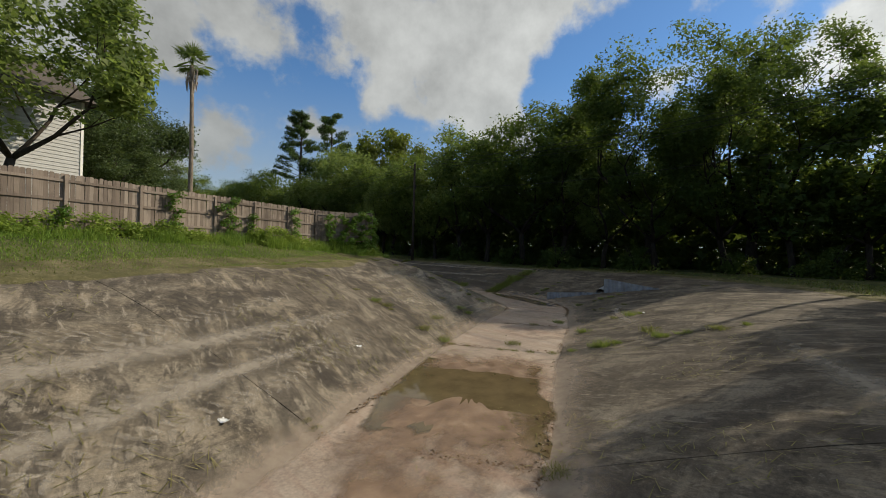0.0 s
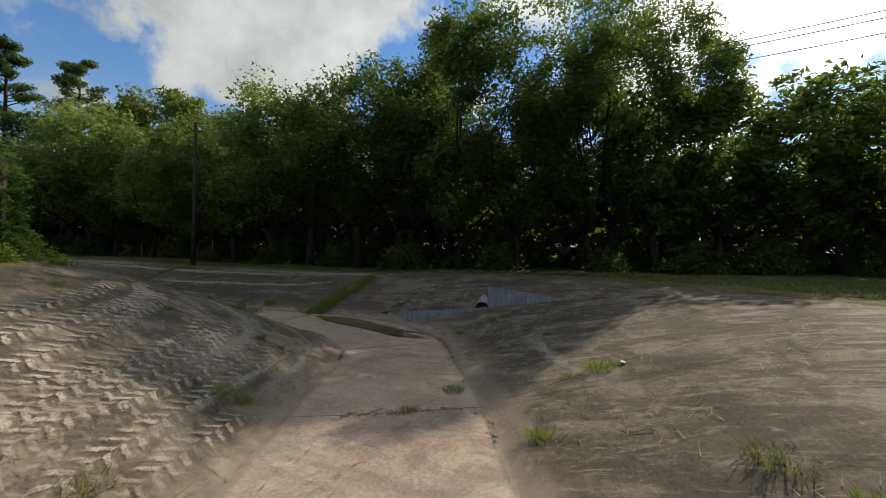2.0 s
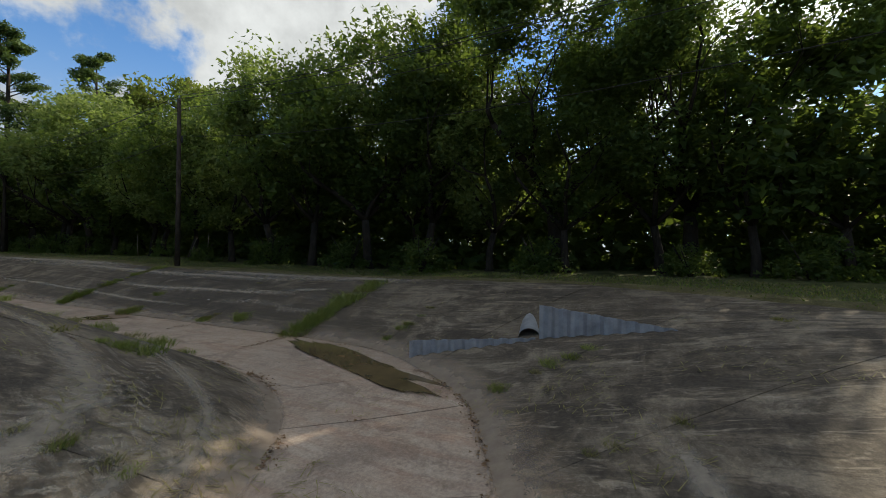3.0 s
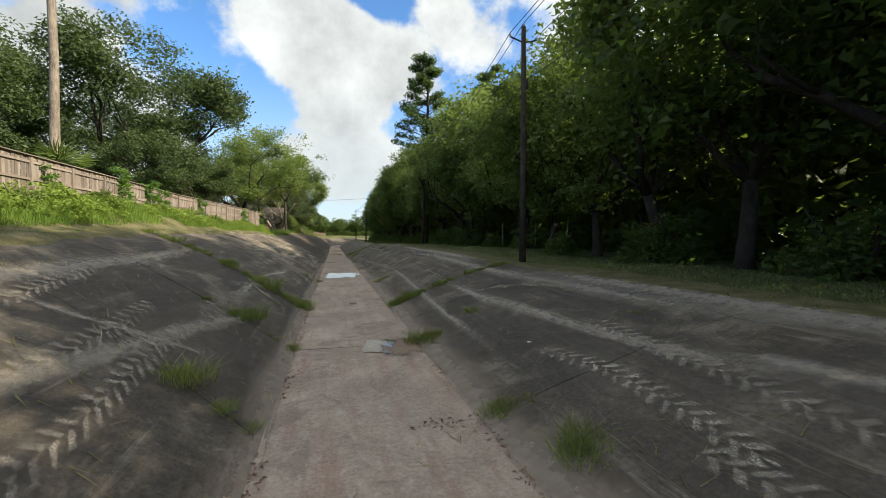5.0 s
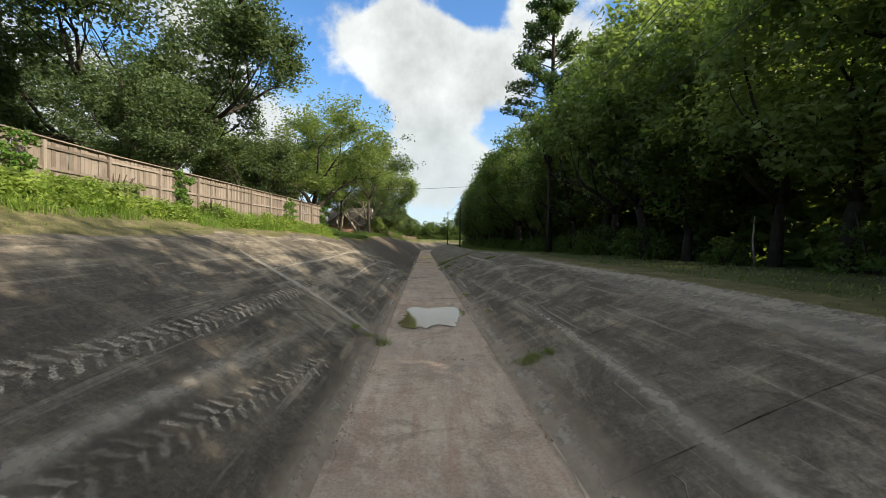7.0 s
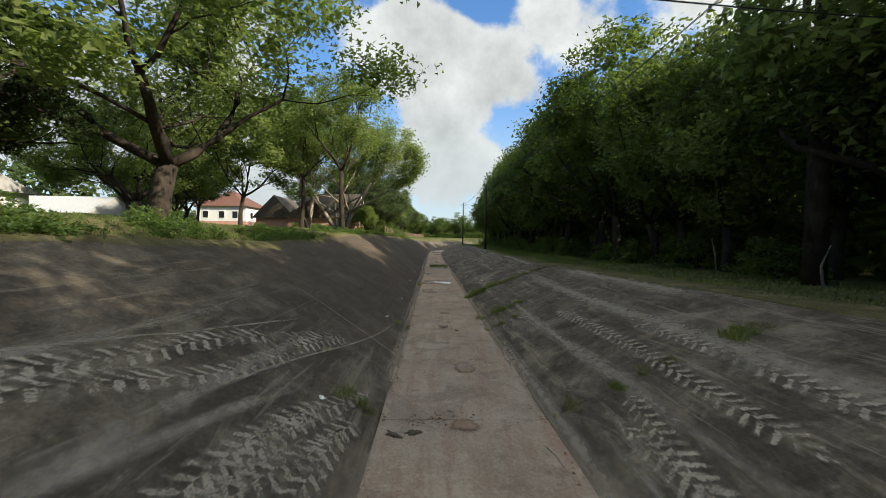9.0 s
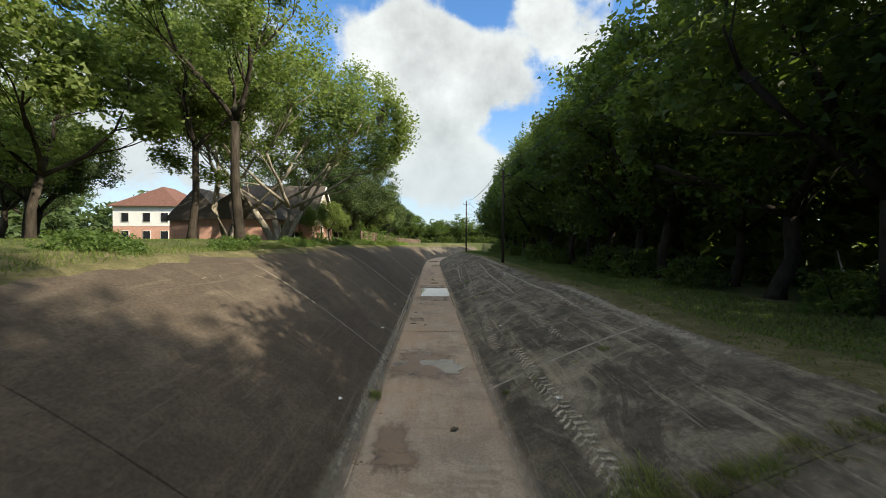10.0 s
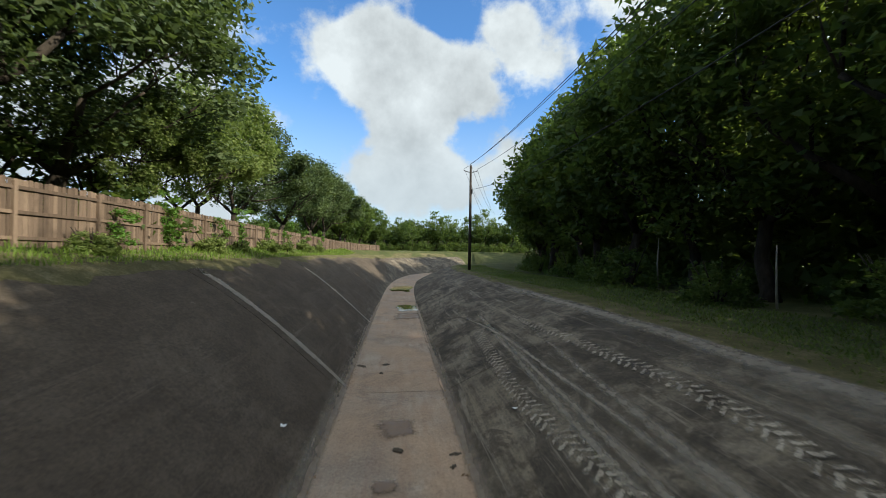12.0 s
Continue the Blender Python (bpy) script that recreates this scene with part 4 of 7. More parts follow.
STRAIGHT = [tree_meshes(106, 15.0, (5.0, 5.2), 5.6, 1, M["leaf_light"], M["bark"], per=50, size=0.19, levels=4, fill=100, clump=0.9, trunk_r=0.21, spread=0.6, lean=0.05)]
LIGHT = [tree_meshes(110 + i, 10.0, (3.6, 4.2), 2.2, 1, M["leaf_light"], M["bark"], per=44, size=0.2, fill=120, clump=0.8, trunk_r=0.14) for i in range(2)]
YELLOW = [tree_meshes(120, 12.0, (3.4, 4.6), 2.8, 1, M["leaf_yellow"], M["bark"], per=50, size=0.28, fill=90, clump=1.0, trunk_r=0.2)]
PINE = [pine_meshes(130 + i, 26.0, M["needle"], M["bark"], 0.5 + 0.1 * i) for i in range(2)]
BUSH = [bush_meshes(140 + i, 2.0, 2.8, M["leaf_wood"], M["bark"], 46, 46, 0.2) for i in range(3)]
SHRUB = [bush_meshes(150 + i, 1.3, 1.7, M["leaf_light"], M["bark"], 40, 44, 0.2) for i in range(2)]


def wood_x(y):
    """The front of the woods."""
    return 16.4 + max(0.0, 6 - y) * 0.07 + max(0.0, y - 165) * 0.34


def wood_h(y):
    """The woods are lower in the south, dip where big single trees stand before them, and are shaped elsewhere to steer
    the sun.
    """
    # dips at y 33, 72, 168 let sun onto the left bank; 53 shades it
    return -0.13 * max(0.0, 1 - abs(y + 9) / 7) ** 0.5 + 0.8 + 0.2 * min(1.0, max(0.0, (y + 18) / 9)) + 0.02 * min(1.0, max(0.0, (y - 80) / 15)) - 0.18 * max(0.0, 1 - abs(y - 33) / 7) ** 0.5 - 0.2 * max(0.0, 1 - abs(y - 72) / 4) ** 0.5 - 0.25 * max(0.0, 1 - abs(y - 168) / 13) ** 0.5 + 0.14 * max(0.0, 1 - abs(y - 53) / 9) ** 0.5


def plant_woods():
    g, gd = "trees at the edge of the woods", "trees deeper in the woods"
    lab = "tall dark green woodland tree standing in the dense wood edge"
    y = -60.0
    while y < 216:
        x = wood_x(y) + rnd.uniform(-1.2, 1.4)
        plant("woodland_tree", rnd.choice(WOODFAR if y < -16 or y > 148 else (WOOD[:3] + WOODLIGHT if 8 < y < 75 else WOOD + WOODLIGHT[:1])), x, y, lab, "tree", g, rnd.uniform(0.94, 1.24) * wood_h(y), rnd.uniform(0, 360))
        y += rnd.uniform(3.9, 5.4)
    for row, step in ((7.5, 5.6), (15.5, 7.4)):
        y = -64.0
        while y < 230:
            x = wood_x(y) + row + rnd.uniform(-1.5, 2.5)
            plant("woodland_tree", rnd.choice(BACK), x, y, "tall woodland tree in the shade behind the wood edge", "tree", gd, rnd.uniform(0.72, 0.92) * wood_h(y), rnd.uniform(0, 360))
            y += rnd.uniform(step - 1, step + 1)
    y = -60.0
    while y < 210:
        x = wood_x(y) - 1.6 + rnd.uniform(-0.8, 1.4)
        plant("woodland_bush", rnd.choice(BUSH), x, y, "dark leafy bush under the wood edge", "bush", "bushes along the woods", rnd.uniform(0.6, 1.3), rnd.uniform(0, 360))
        y += rnd.uniform(4.5, 8.5)
    for x, y, sc, turn, i in ((19.0, -15.5, 1.03, 0, 0), (18.2, -7.5, 1.14, 120, 1), (19.5, 4.0, 0.88, 60, 0), (18.6, 116.5, 0.96, 250, 1), (18.6, 123.0, 0.94, 20, 0)):
        plant("woodland_tree", TALL[i], x, y, "large spreading tree towering over the wood edge", "tree", g, sc, turn)


plant_woods()


def build_undergrowth():
    """The dark thicket under and behind the trees, too dense to count."""
    rng = np.random.default_rng(5)
    cen, spr = [], []
    for row, h in ((3.5, 3.2), (9.0, 5.0), (17.0, 7.0), (23.0, 10.0)):
        for y in np.arange(-66, 232, 1.9):
            for z in np.arange(0.3, h, 1.4):
                cen.append((wood_x(y) + row + rng.uniform(-1, 1), y + rng.uniform(-1, 1), 2.2 + z + rng.uniform(-0.4, 0.4)))
    v, t = leaf_cloud(rng, cen, 40, 1.5, 0.85)
    tagged(new("undergrowth", tri_mesh("undergrowth", v, t, M["leaf_wood"])), "dark tangled thicket beneath the woodland trees", "undergrowth", kind="stuff")
    cen = []
    for i in range(900):
        a = rng.random()
        x, y = -75 + rng.uniform(-5, 5), -40 + 300 * a
        cen.append((x, y, 5 + rng.random() ** 1.2 * (9 + 3 * math.sin(y * 0.21) + 2 * math.sin(y * 0.07))))
    for i in range(1500):
        a = rng.random()
        x, y = -80 + 170 * a, 268 + rng.uniform(-5, 5)
        cen.append((x, y, 3 + rng.random() ** 1.2 * (9 + 2 * math.sin(x * 0.23) + 1.5 * math.sin(x * 0.4))))
    v, t = leaf_cloud(rng, cen, 44, 3.0, 1.3)
    tagged(new("distant_woods", tri_mesh("distant_woods", v, t, M["leaf_dark"])), "hazy belt of distant trees beyond the gardens", "woods", kind="stuff")


build_undergrowth()

# thin pale stems standing before the dark of the woods
for x, y, h in ((15.2, 45.5, 1.9), (15.6, 52.0, 2.4), (15.0, 53.0, 1.6), (15.4, 58.5, 2.2), (15.3, 24.5, 2.6), (15.5, 27.0, 2.0), (15.2, 70.0, 1.8), (15.4, 84.0, 2.2), (15.3, 137.0, 2.6), (15.0, 144.0, 3.0), (15.6, 30.0, 1.8), (15.4, 36.0, 2.4), (13.4, 62.0, 1.5)):
    z = ground_z(x, y)[0]
    v, f = tube([(x, y, z - 0.2), (x + rnd.uniform(-0.1, 0.1), y + 0.1, z + h * 0.5), (x + rnd.uniform(-0.2, 0.2), y + rnd.uniform(-0.3, 0.3), z + h)], [0.055, 0.045, 0.02], 6)
    tagged(new("sapling_stem", mesh_from("sapling_stem", v, f, M["bark_pale"], True)), "thin pale bare sapling stem before the dark woods", "tree", "pale stems before the woods")

# trees on the side of the houses: meshes, x, y, scale, turn, label
SIDE = [
    (OAK[0], -14.5, 68.4, 1.36, 20, "wide-spreading live oak with dark forked limbs on the lawn"),
    (MULTI[0], -14.2, 107.2, 1.35, 0, "pale many-stemmed shade tree beside the bank"),
    (SLIM[0], -18.5, 106.4, 1.3, 40, "slender leaning shade tree with a thin crown"),
    (STRAIGHT[0], -10.3, 91.2, 1.15, 200, "vine-covered tree close to the bank"),
    (STRAIGHT[0], -16.9, 98.2, 1.15, 10, "tall shade tree with a pale straight trunk"),
    (LIGHT[1], -21.0, 91.0, 1.6, 70, "light green garden tree on the lawn"),
    (ROUND[2], -11.6, 128.5, 1.0, 130, "dense dark round tree beside the brick house"),
    (ROUND[2], -12.0, 137.5, 0.98, 330, "dense dark tree hanging low over the garden fence"),
    (ROUND[0], -15.5, 135.0, 1.4, 200, "large dark oak behind the garden fence"),
    (BIGOAK[0], -20.5, 48.0, 1.05, 15, "large oak behind the timber fence"),
    (ROUND[0], -15.5, 40.0, 0.75, 80, "round garden tree behind the timber fence"),
    (ROUND[1], -16.5, 57.0, 0.9, 200, "round garden tree behind the timber fence"),
    (BIGOAK[0], -32.0, 60.0, 1.0, 140, "large oak in a back garden"),
    (BIGOAK[0], -30.0, 36.0, 0.95, 250, "large oak in a back garden"),
    (ROUND[2], -22.0, 66.0, 1.05, 300, "round garden tree on the lawn"),
    (OAK[1], -24.0, 80.0, 0.9, 60, "large oak on the lawn"),
    (ROUND[0], -30.0, 88.0, 1.0, 160, "round garden tree on the lawn"),
    (ROUND[1], -36.0, 104.0, 1.0, 60, "round garden tree on the lawn"),
    (ROUND[1], -11.9, 134.5, 1.32, 220, "large dark tree leaning over the garden fence"),
    (LIGHT[0], -10.6, 139.5, 0.62, 40, "slender light green tree beside the garden fence"),
    (LIGHT[1], -10.4, 143.5, 0.8, 190, "slender light green tree beside the garden fence"),
    (LIGHT[1], -11.5, 147.0, 1.05, 100, "light green tree behind the garden fence"),
    (ROUND[1], -12.5, 154.0, 1.0, 30, "round tree behind the garden fence"),
    (ROUND[2], -12.0, 165.0, 1.0, 330, "round tree behind the garden fence"),
    (ROUND[0], -11.5, 177.0, 1.0, 75, "round tree behind the garden fence"),
    (ROUND[1], -12.0, 188.0, 1.15, 25, "round tree behind the garden fence"),
    (WOODFAR[0], -14.5, 196.0, 0.82, 60, "tall dark tree by the bend of the channel"),
    (WOODFAR[1], -11.0, 204.0, 0.8, 160, "tall dark tree by the bend of the channel"),
    (WOODFAR[0], -8.5, 213.0, 0.72, 250, "tall dark tree by the bend of the channel"),
    (WOODFAR[1], -5.5, 222.0, 0.66, 20, "tall dark tree by the bend of the channel"),
    (WOODFAR[0], -12.0, 219.0, 0.84, 110, "tall dark tree by the bend of the channel"),
    (ROUND[0], -37.0, 108.0, 1.15, 20, "dark round tree at the back of the lawn"),
    (ROUND[2], -52.0, 124.0, 1.2, 80, "dark round tree at the back of the lawn"),
    (ROUND[1], -46.0, 112.0, 1.05, 130, "dark round tree at the back of the lawn"),
    (LIGHT[0], -31.0, 101.0, 1.35, 60, "light green garden tree on the lawn"),
    (ROUND[2], -26.0, 136.0, 1.2, 10, "dark round tree behind the brown house"),
    (LIGHT[1], -12.9, 113.2, 0.42, 30, "small light green garden tree before the brick house"),
    (LIGHT[0], -12.3, 118.4, 0.52, 130, "small light green garden tree before the brick house"),
    (LIGHT[1], -12.2, 122.6, 0.46, 250, "small light green garden tree before the brick house"),
    (LIGHT[1], -27.3, 3.9, 1.3, 0, "light green tree behind the weathered fence"),
    (ROUND[0], -23.5, 12.0, 0.66, 45, "light green tree beside the grey house"),
    (ROUND[1], -22.0, 18.0, 0.62, 45, "round garden tree behind the weathered fence"),
    (ROUND[2], -19.0, 24.0, 0.55, 145, "round garden tree behind the weathered fence"),
]
for me, x, y, sc, turn, lab in SIDE:
    plant("garden_tree", me, x, y, lab, "tree", "", sc, turn, None, 1.28 if me is MULTI[0] else 1.2 if me is OAK[0] else 1.25 if lab.startswith("dense dark tree hanging") else 1.0)
for x, y, sc, turn in ((-11.4, 126.2, 0.8, 10), (-10.6, 128.6, 0.55, 100), (-13.0, 116.0, 0.5, 40), (-12.6, 131.5, 1.7, 200), (-13.5, 136.0, 1.9, 300), (-12.0, 140.0, 1.6, 77), (-15.5, 128.5, 1.8, 150), (-16.6, 113.0, 0.75, 20), (-15.2, 115.2, 0.5, 60)):
    plant("garden_bush", BUSH[0], x, y, "large dark bush in the shade beside the brick house", "bush", "", sc, turn)
for i in range(22):
    a = i / 21
    plant("distant_tree", rnd.choice(BACK), -40 + 84 * a, 244 + 12 * math.sin(a * 3) + rnd.uniform(-5, 5), "hazy dark tree closing the far end of the channel", "tree", "trees at the far end", rnd.uniform(0.5, 0.78), rnd.uniform(0, 360))
for i in range(20):
    a = i / 19
    plant("distant_bush", BUSH[i % 3], -30 + 66 * a, 239 + 12 * math.sin(a * 3) + rnd.uniform(-2, 2), "dark bush under the trees at the far end", "bush", "bushes at the far end", rnd.uniform(1.0, 1.6), rnd.uniform(0, 360))
for x, y, sc in ((1.5, -33.5, 1.1), (-4.5, -38.5, 1.1), (-9.0, -29.0, 0.98), (-0.5, -30.0, 0.95)):
    plant("roadside_tree", ROUND[1], x, y, "round tree standing beyond the low bank", "tree", "", sc, 50)
plant("pine_tree", PINE[0], 13.8, 62.8, "tall slim pine rising above the woods", "tree", "", 1.12, 0)
plant("pine_tree", PINE[1], 33.8, 84.8, "tall round-topped pine rising above the woods", "tree", "", 1.47, 50)
plant("yellow_tree", YELLOW[0], 34.0, 57.5, "tall yellow-green tree rising above the woods", "tree", "", 2.7, 10, None, 0.85)


# ---- timber fence bays ----
def fence_bay(p, q, zp, zq, mat, capped, group, label, seed):
    """One bay between two posts: post, three rails, dog-eared pickets and, on some, a cap board."""
    r = random.Random(seed)
    d = Vector((q[0] - p[0], q[1] - p[1], 0))
    ln = d.length
    ang = math.degrees(math.atan2(d.y, d.x))
    ob = thing("fence_bay", pose(p[0], p[1], zp, 0, 0, ang), label, "fence", group)
    rise = zq - zp
    H = 1.85
    bm = bmesh.new()
    add_box(bm, (0, -0.045, H * 0.5 - 0.1), (0.10, 0.09, H + 0.16), None, 0.006)
    part("post", bm, mat, ob)
    for z in (0.35, 1.0, 1.62):
        bm = bmesh.new()
        vs = [bm.verts.new(v) for v in ((0.05, -0.045, z), (0.05, -0.005, z), (0.05, -0.005, z + 0.09), (0.05, -0.045, z + 0.09),
              (ln - 0.05, -0.045, z + rise), (ln - 0.05, -0.005, z + rise), (ln - 0.05, -0.005, z + rise + 0.09), (ln - 0.05, -0.045, z + rise + 0.09))]
        for f in ((0, 1, 2, 3), (7, 6, 5, 4), (0, 4, 5, 1), (1, 5, 6, 2), (2, 6, 7, 3), (3, 7, 4, 0)):
            bm.faces.new([vs[i] for i in f])
        part("rail", bm, mat, ob)
    n = max(1, round(ln / 0.142))
    w = ln / n
    for i in range(n):
        x = (i + 0.5) * w
        z0, h = rise * (x / ln) + 0.04, H - (0.02 if capped else 0.0) + r.uniform(-0.015, 0.02)
        hw, ear = w * 0.5 - 0.004, 0.03
        k = r.choice(range(6))
        key = (round(w, 3), capped, k, mat.name)
        if key not in PICKETS:
            hh = H + random.Random(k).uniform(-0.02, 0.025)
            prof = [(-hw, 0), (hw, 0), (hw, hh - ear), (hw - ear, hh), (-hw + ear, hh), (-hw, hh - ear)]
            vs = [(a, 0.0, b) for a, b in prof] + [(a, 0.016, b) for a, b in prof]
            fs = [tuple(range(6)), tuple(range(11, 5, -1))] + [(j, j + 6, (j + 1) % 6 + 6, (j + 1) % 6) for j in range(6)]
            PICKETS[key] = mesh_from("picket", vs, fs, mat)
        pk = new("picket", PICKETS[key])
        pk.parent = ob
        pk.matrix_basis = pose(x, r.uniform(0.0, 0.006), z0, r.uniform(-0.6, 0.6), r.uniform(-0.5, 0.5), 0)
    if capped:
        bm = bmesh.new()
        m = Matrix.Rotation(math.atan2(rise, ln), 3, "Y").inverted()
        add_box(bm, (ln / 2, -0.02, H + 0.05 + rise / 2), (ln - 0.002, 0.14, 0.04), m, 0.005)
        part("cap_board", bm, mat, ob)
    return ob


PICKETS = {}


def fence_run(points, mat, capped, group, label, step=2.42, seed=1):
    pts = [Vector(p) for p in points]
    for a, b in zip(pts, pts[1:]):
        ln = (b - a).to_2d().length
        n = max(1, round(ln / step))
        for i in range(n):
            p, q = a.lerp(b, i / n), a.lerp(b, (i + 1) / n)
            seed += 1
            fence_bay((p.x, p.y), (q.x, q.y), p.z, q.z, mat, capped, group, label, seed)


fence_run([(-47, -12.3, 3.93), (-23.28, -1.82, 3.93), (-20.31, -0.51, 3.95), (-14.34, 1.32, 3.88), (-10.6, 0.95, 3.92)], M["fence"], False, "bays of the weathered fence",
          "weathered grey-brown dog-eared timber fence bay on the grassy bank")
fence_run([(-10.6, 0.95, 3.95), (-11.1, 7.0, 4.15), (-11.3, 15.0, 4.35), (-11.3, 32.0, 4.45), (-9.95, 46.0, 4.55), (-9.3, 53.0, 4.55)], M["fence"], True, "bays of the capped fence",
          "brown timber fence bay with a cap board above tall weeds", 2.42, 200)
fence_run([(-9.9, 125.5, 4.55), (-9.3, 136.0, 4.5), (-9.3, 150.0, 4.4), (-9.0, 185.0, 4.3), (-7.6, 201.0, 4.2), (-4.0, 214.0, 4.1)], M["fence_warm"], False, "bays of the cedar fence",
          "warm reddish cedar fence bay beside the bank", 2.42, 400)


# ---- utility poles and wires ----
def utility_pole(x, y, height, label, arm=True, turn=0.0):
    z = ground_z(x, y)[0]
    ob = thing("utility_pole", pose(x, y, z, 0, 0, turn), label, "utility pole", "poles along the woods")
    v, f = tube([(0, 0, -0.4), (0.02, 0, height * 0.5), (0, 0.02, height)], [0.19, 0.16, 0.125], 12)
    part_mesh("shaft", mesh_from("shaft", v, f, M["pole"], True), ob)
    if arm:
        for s in (-1, 1):
            bm = bmesh.new()
            add_box(bm, (0.42 * s, 0, height - 0.75), (0.85, 0.06, 0.07), Euler((0, -0.28 * s, 0)).to_matrix(), 0.008)
            part("bracket", bm, M["pole"], ob)
            v, f = tube([(0.8 * s, 0, height - 0.66), (0.8 * s, 0, height - 0.60), (0.8 * s, 0, height - 0.52), (0.8 * s, 0, height - 0.42)], [0.04, 0.06, 0.05, 0.025], 8)
            part_mesh("insulator", mesh_from("insulator", v, f, M["steel"], True), ob, "pale ceramic insulator")
        v, f = tube([(0, 0, height - 0.02), (0, 0, height + 0.12), (0, 0, height + 0.24)], [0.05, 0.06, 0.03], 8)
        part_mesh("insulator", mesh_from("insulator", v, f, M["steel"], True), ob, "pale ceramic insulator")
        v, f = tube([(0.17, -0.1, height - 3.4), (0.17, -0.1, height - 3.35), (0.17, -0.1, height - 2.9), (0.17, -0.1, height - 2.85)], [0.05, 0.07, 0.07, 0.03], 10)
        part_mesh("cable_clamp", mesh_from("cable_clamp", v, f, M["wire"], True), ob)
    return ob, Vector((x, y, z + height))


POLES = []
for x, y, h in ((5.6, -25.6, 11.3), (9.4, 19.8, 12.9), (12.3, 58.2, 12.6), (8.6, 118.2, 11.3), (8.6, 170.0, 12.6)):
    POLES.append(utility_pole(x, y, h, "tall dark wooden utility pole with cross brackets by the woods")[1])


def wire(a, b, sag, name="power_line", r=0.018, label="thin black overhead power line"):
    pts = []
    for i in range(25):
        t = i / 24
        p = a.lerp(b, t)
        p.z -= sag * 4 * t * (1 - t)
        pts.append(p)
    v, f = tube(pts, [r] * 25, 4)
    ob = new(name, mesh_from(name, v, f, M["wire"], True))
    return tagged(ob, label, "power line", "overhead lines")


ends = [Vector((1.2, -72, 13.4))] + POLES + [Vector((22, 215, 14))]
for a, b in zip(ends, ends[1:]):
    for off, dz in (((-0.8, 0), -0.42), ((0.8, 0), -0.42), ((0, 0), 0.22), ((0.17, -0.1), -2.85)):
        o = Vector((off[0], off[1], dz))
        wire(a + o, b + o, 0.9 if dz > -1 else 1.3)
wire(POLES[2] + Vector((0, 0, -5.2)), Vector((-27, 47.5, 7.6)), 0.9, label="thin black service line crossing the channel")

# ---- low growth: grass, weeds, vines ----
def blades(rng, base, height, width, lean=0.45):
    """Bent grass blades at the given bases: vertices and triangles."""
    n = len(base)
    a = rng.uniform(0, 2 * math.pi, n)
    side = np.stack([np.cos(a), np.sin(a), np.zeros(n)], 1)
    b = rng.uniform(0, 2 * math.pi, n)
    out = np.stack([np.cos(b), np.sin(b), np.zeros(n)], 1) * (lean * rng.random(n))[:, None]
    h = height * (0.55 + 0.75 * rng.random(n))
    w = (width * (0.6 + 0.8 * rng.random(n)))[:, None]
    up = np.zeros((n, 3))
    up[:, 2] = 1
    mid = base + up * (h * 0.58)[:, None] + out * (h * 0.35)[:, None]
    tip = base + up * (h * (1 - 0.25 * rng.random(n)))[:, None] + out * h[:, None]
    v = np.stack([base - side * w, base + side * w, mid + side * w * 0.75, mid - side * w * 0.75, tip], 1).reshape(-1, 3)
    i = np.arange(n)[:, None] * 5
    t = np.concatenate([i + [0, 1, 2], i + [0, 2, 3], i + [3, 2, 4]], 1).reshape(-1, 3)
    return v, t


def stuff(name, v, t, mat, label, category):
    return tagged(new(name, tri_mesh(name, v, t, mat)), label, category, kind="stuff")


def k_of(y):
    """The running number of the station beside the straight channel at y."""
    return float(np.interp(y, ST[14:, 1], np.arange(14, NST)))


FENCE_A = [(-40, -9.2), (-23.28, -1.82), (-20.31, -0.51), (-14.34, 1.32), (-10.6, 0.95)]
FENCE_B = [(-10.6, 0.95), (-11.1, 7.0), (-11.3, 15.0), (-11.3, 32.0), (-9.95, 46.0), (-9.3, 53.0)]


def along(points, n, rng, lo, hi):
    """Random places beside a line, lo to hi metres to its right."""
    pts = np.array(points, dtype=float)
    seg = np.linalg.norm(np.diff(pts, axis=0), axis=1)
    cum = np.r_[0, np.cumsum(seg)]
    s = rng.uniform(0, cum[-1], n)
    i = np.clip(np.searchsorted(cum, s) - 1, 0, len(seg) - 1)
    d = np.diff(pts, axis=0) / seg[:, None]
    p = pts[i] + d[i] * (s - cum[i])[:, None]
    right = np.stack([d[i][:, 1], -d[i][:, 0]], 1)
    return p + right * rng.uniform(lo, hi, n)[:, None]


def on_ground(xy, drop=0.03):
    return np.array([(x, y, ground_z(x, y)[0] - drop) for x, y in xy])


def patchy(xy, scale, cut, seed):
    return np.array([noise.noise((x * scale, y * scale, seed)) > cut for x, y in xy])


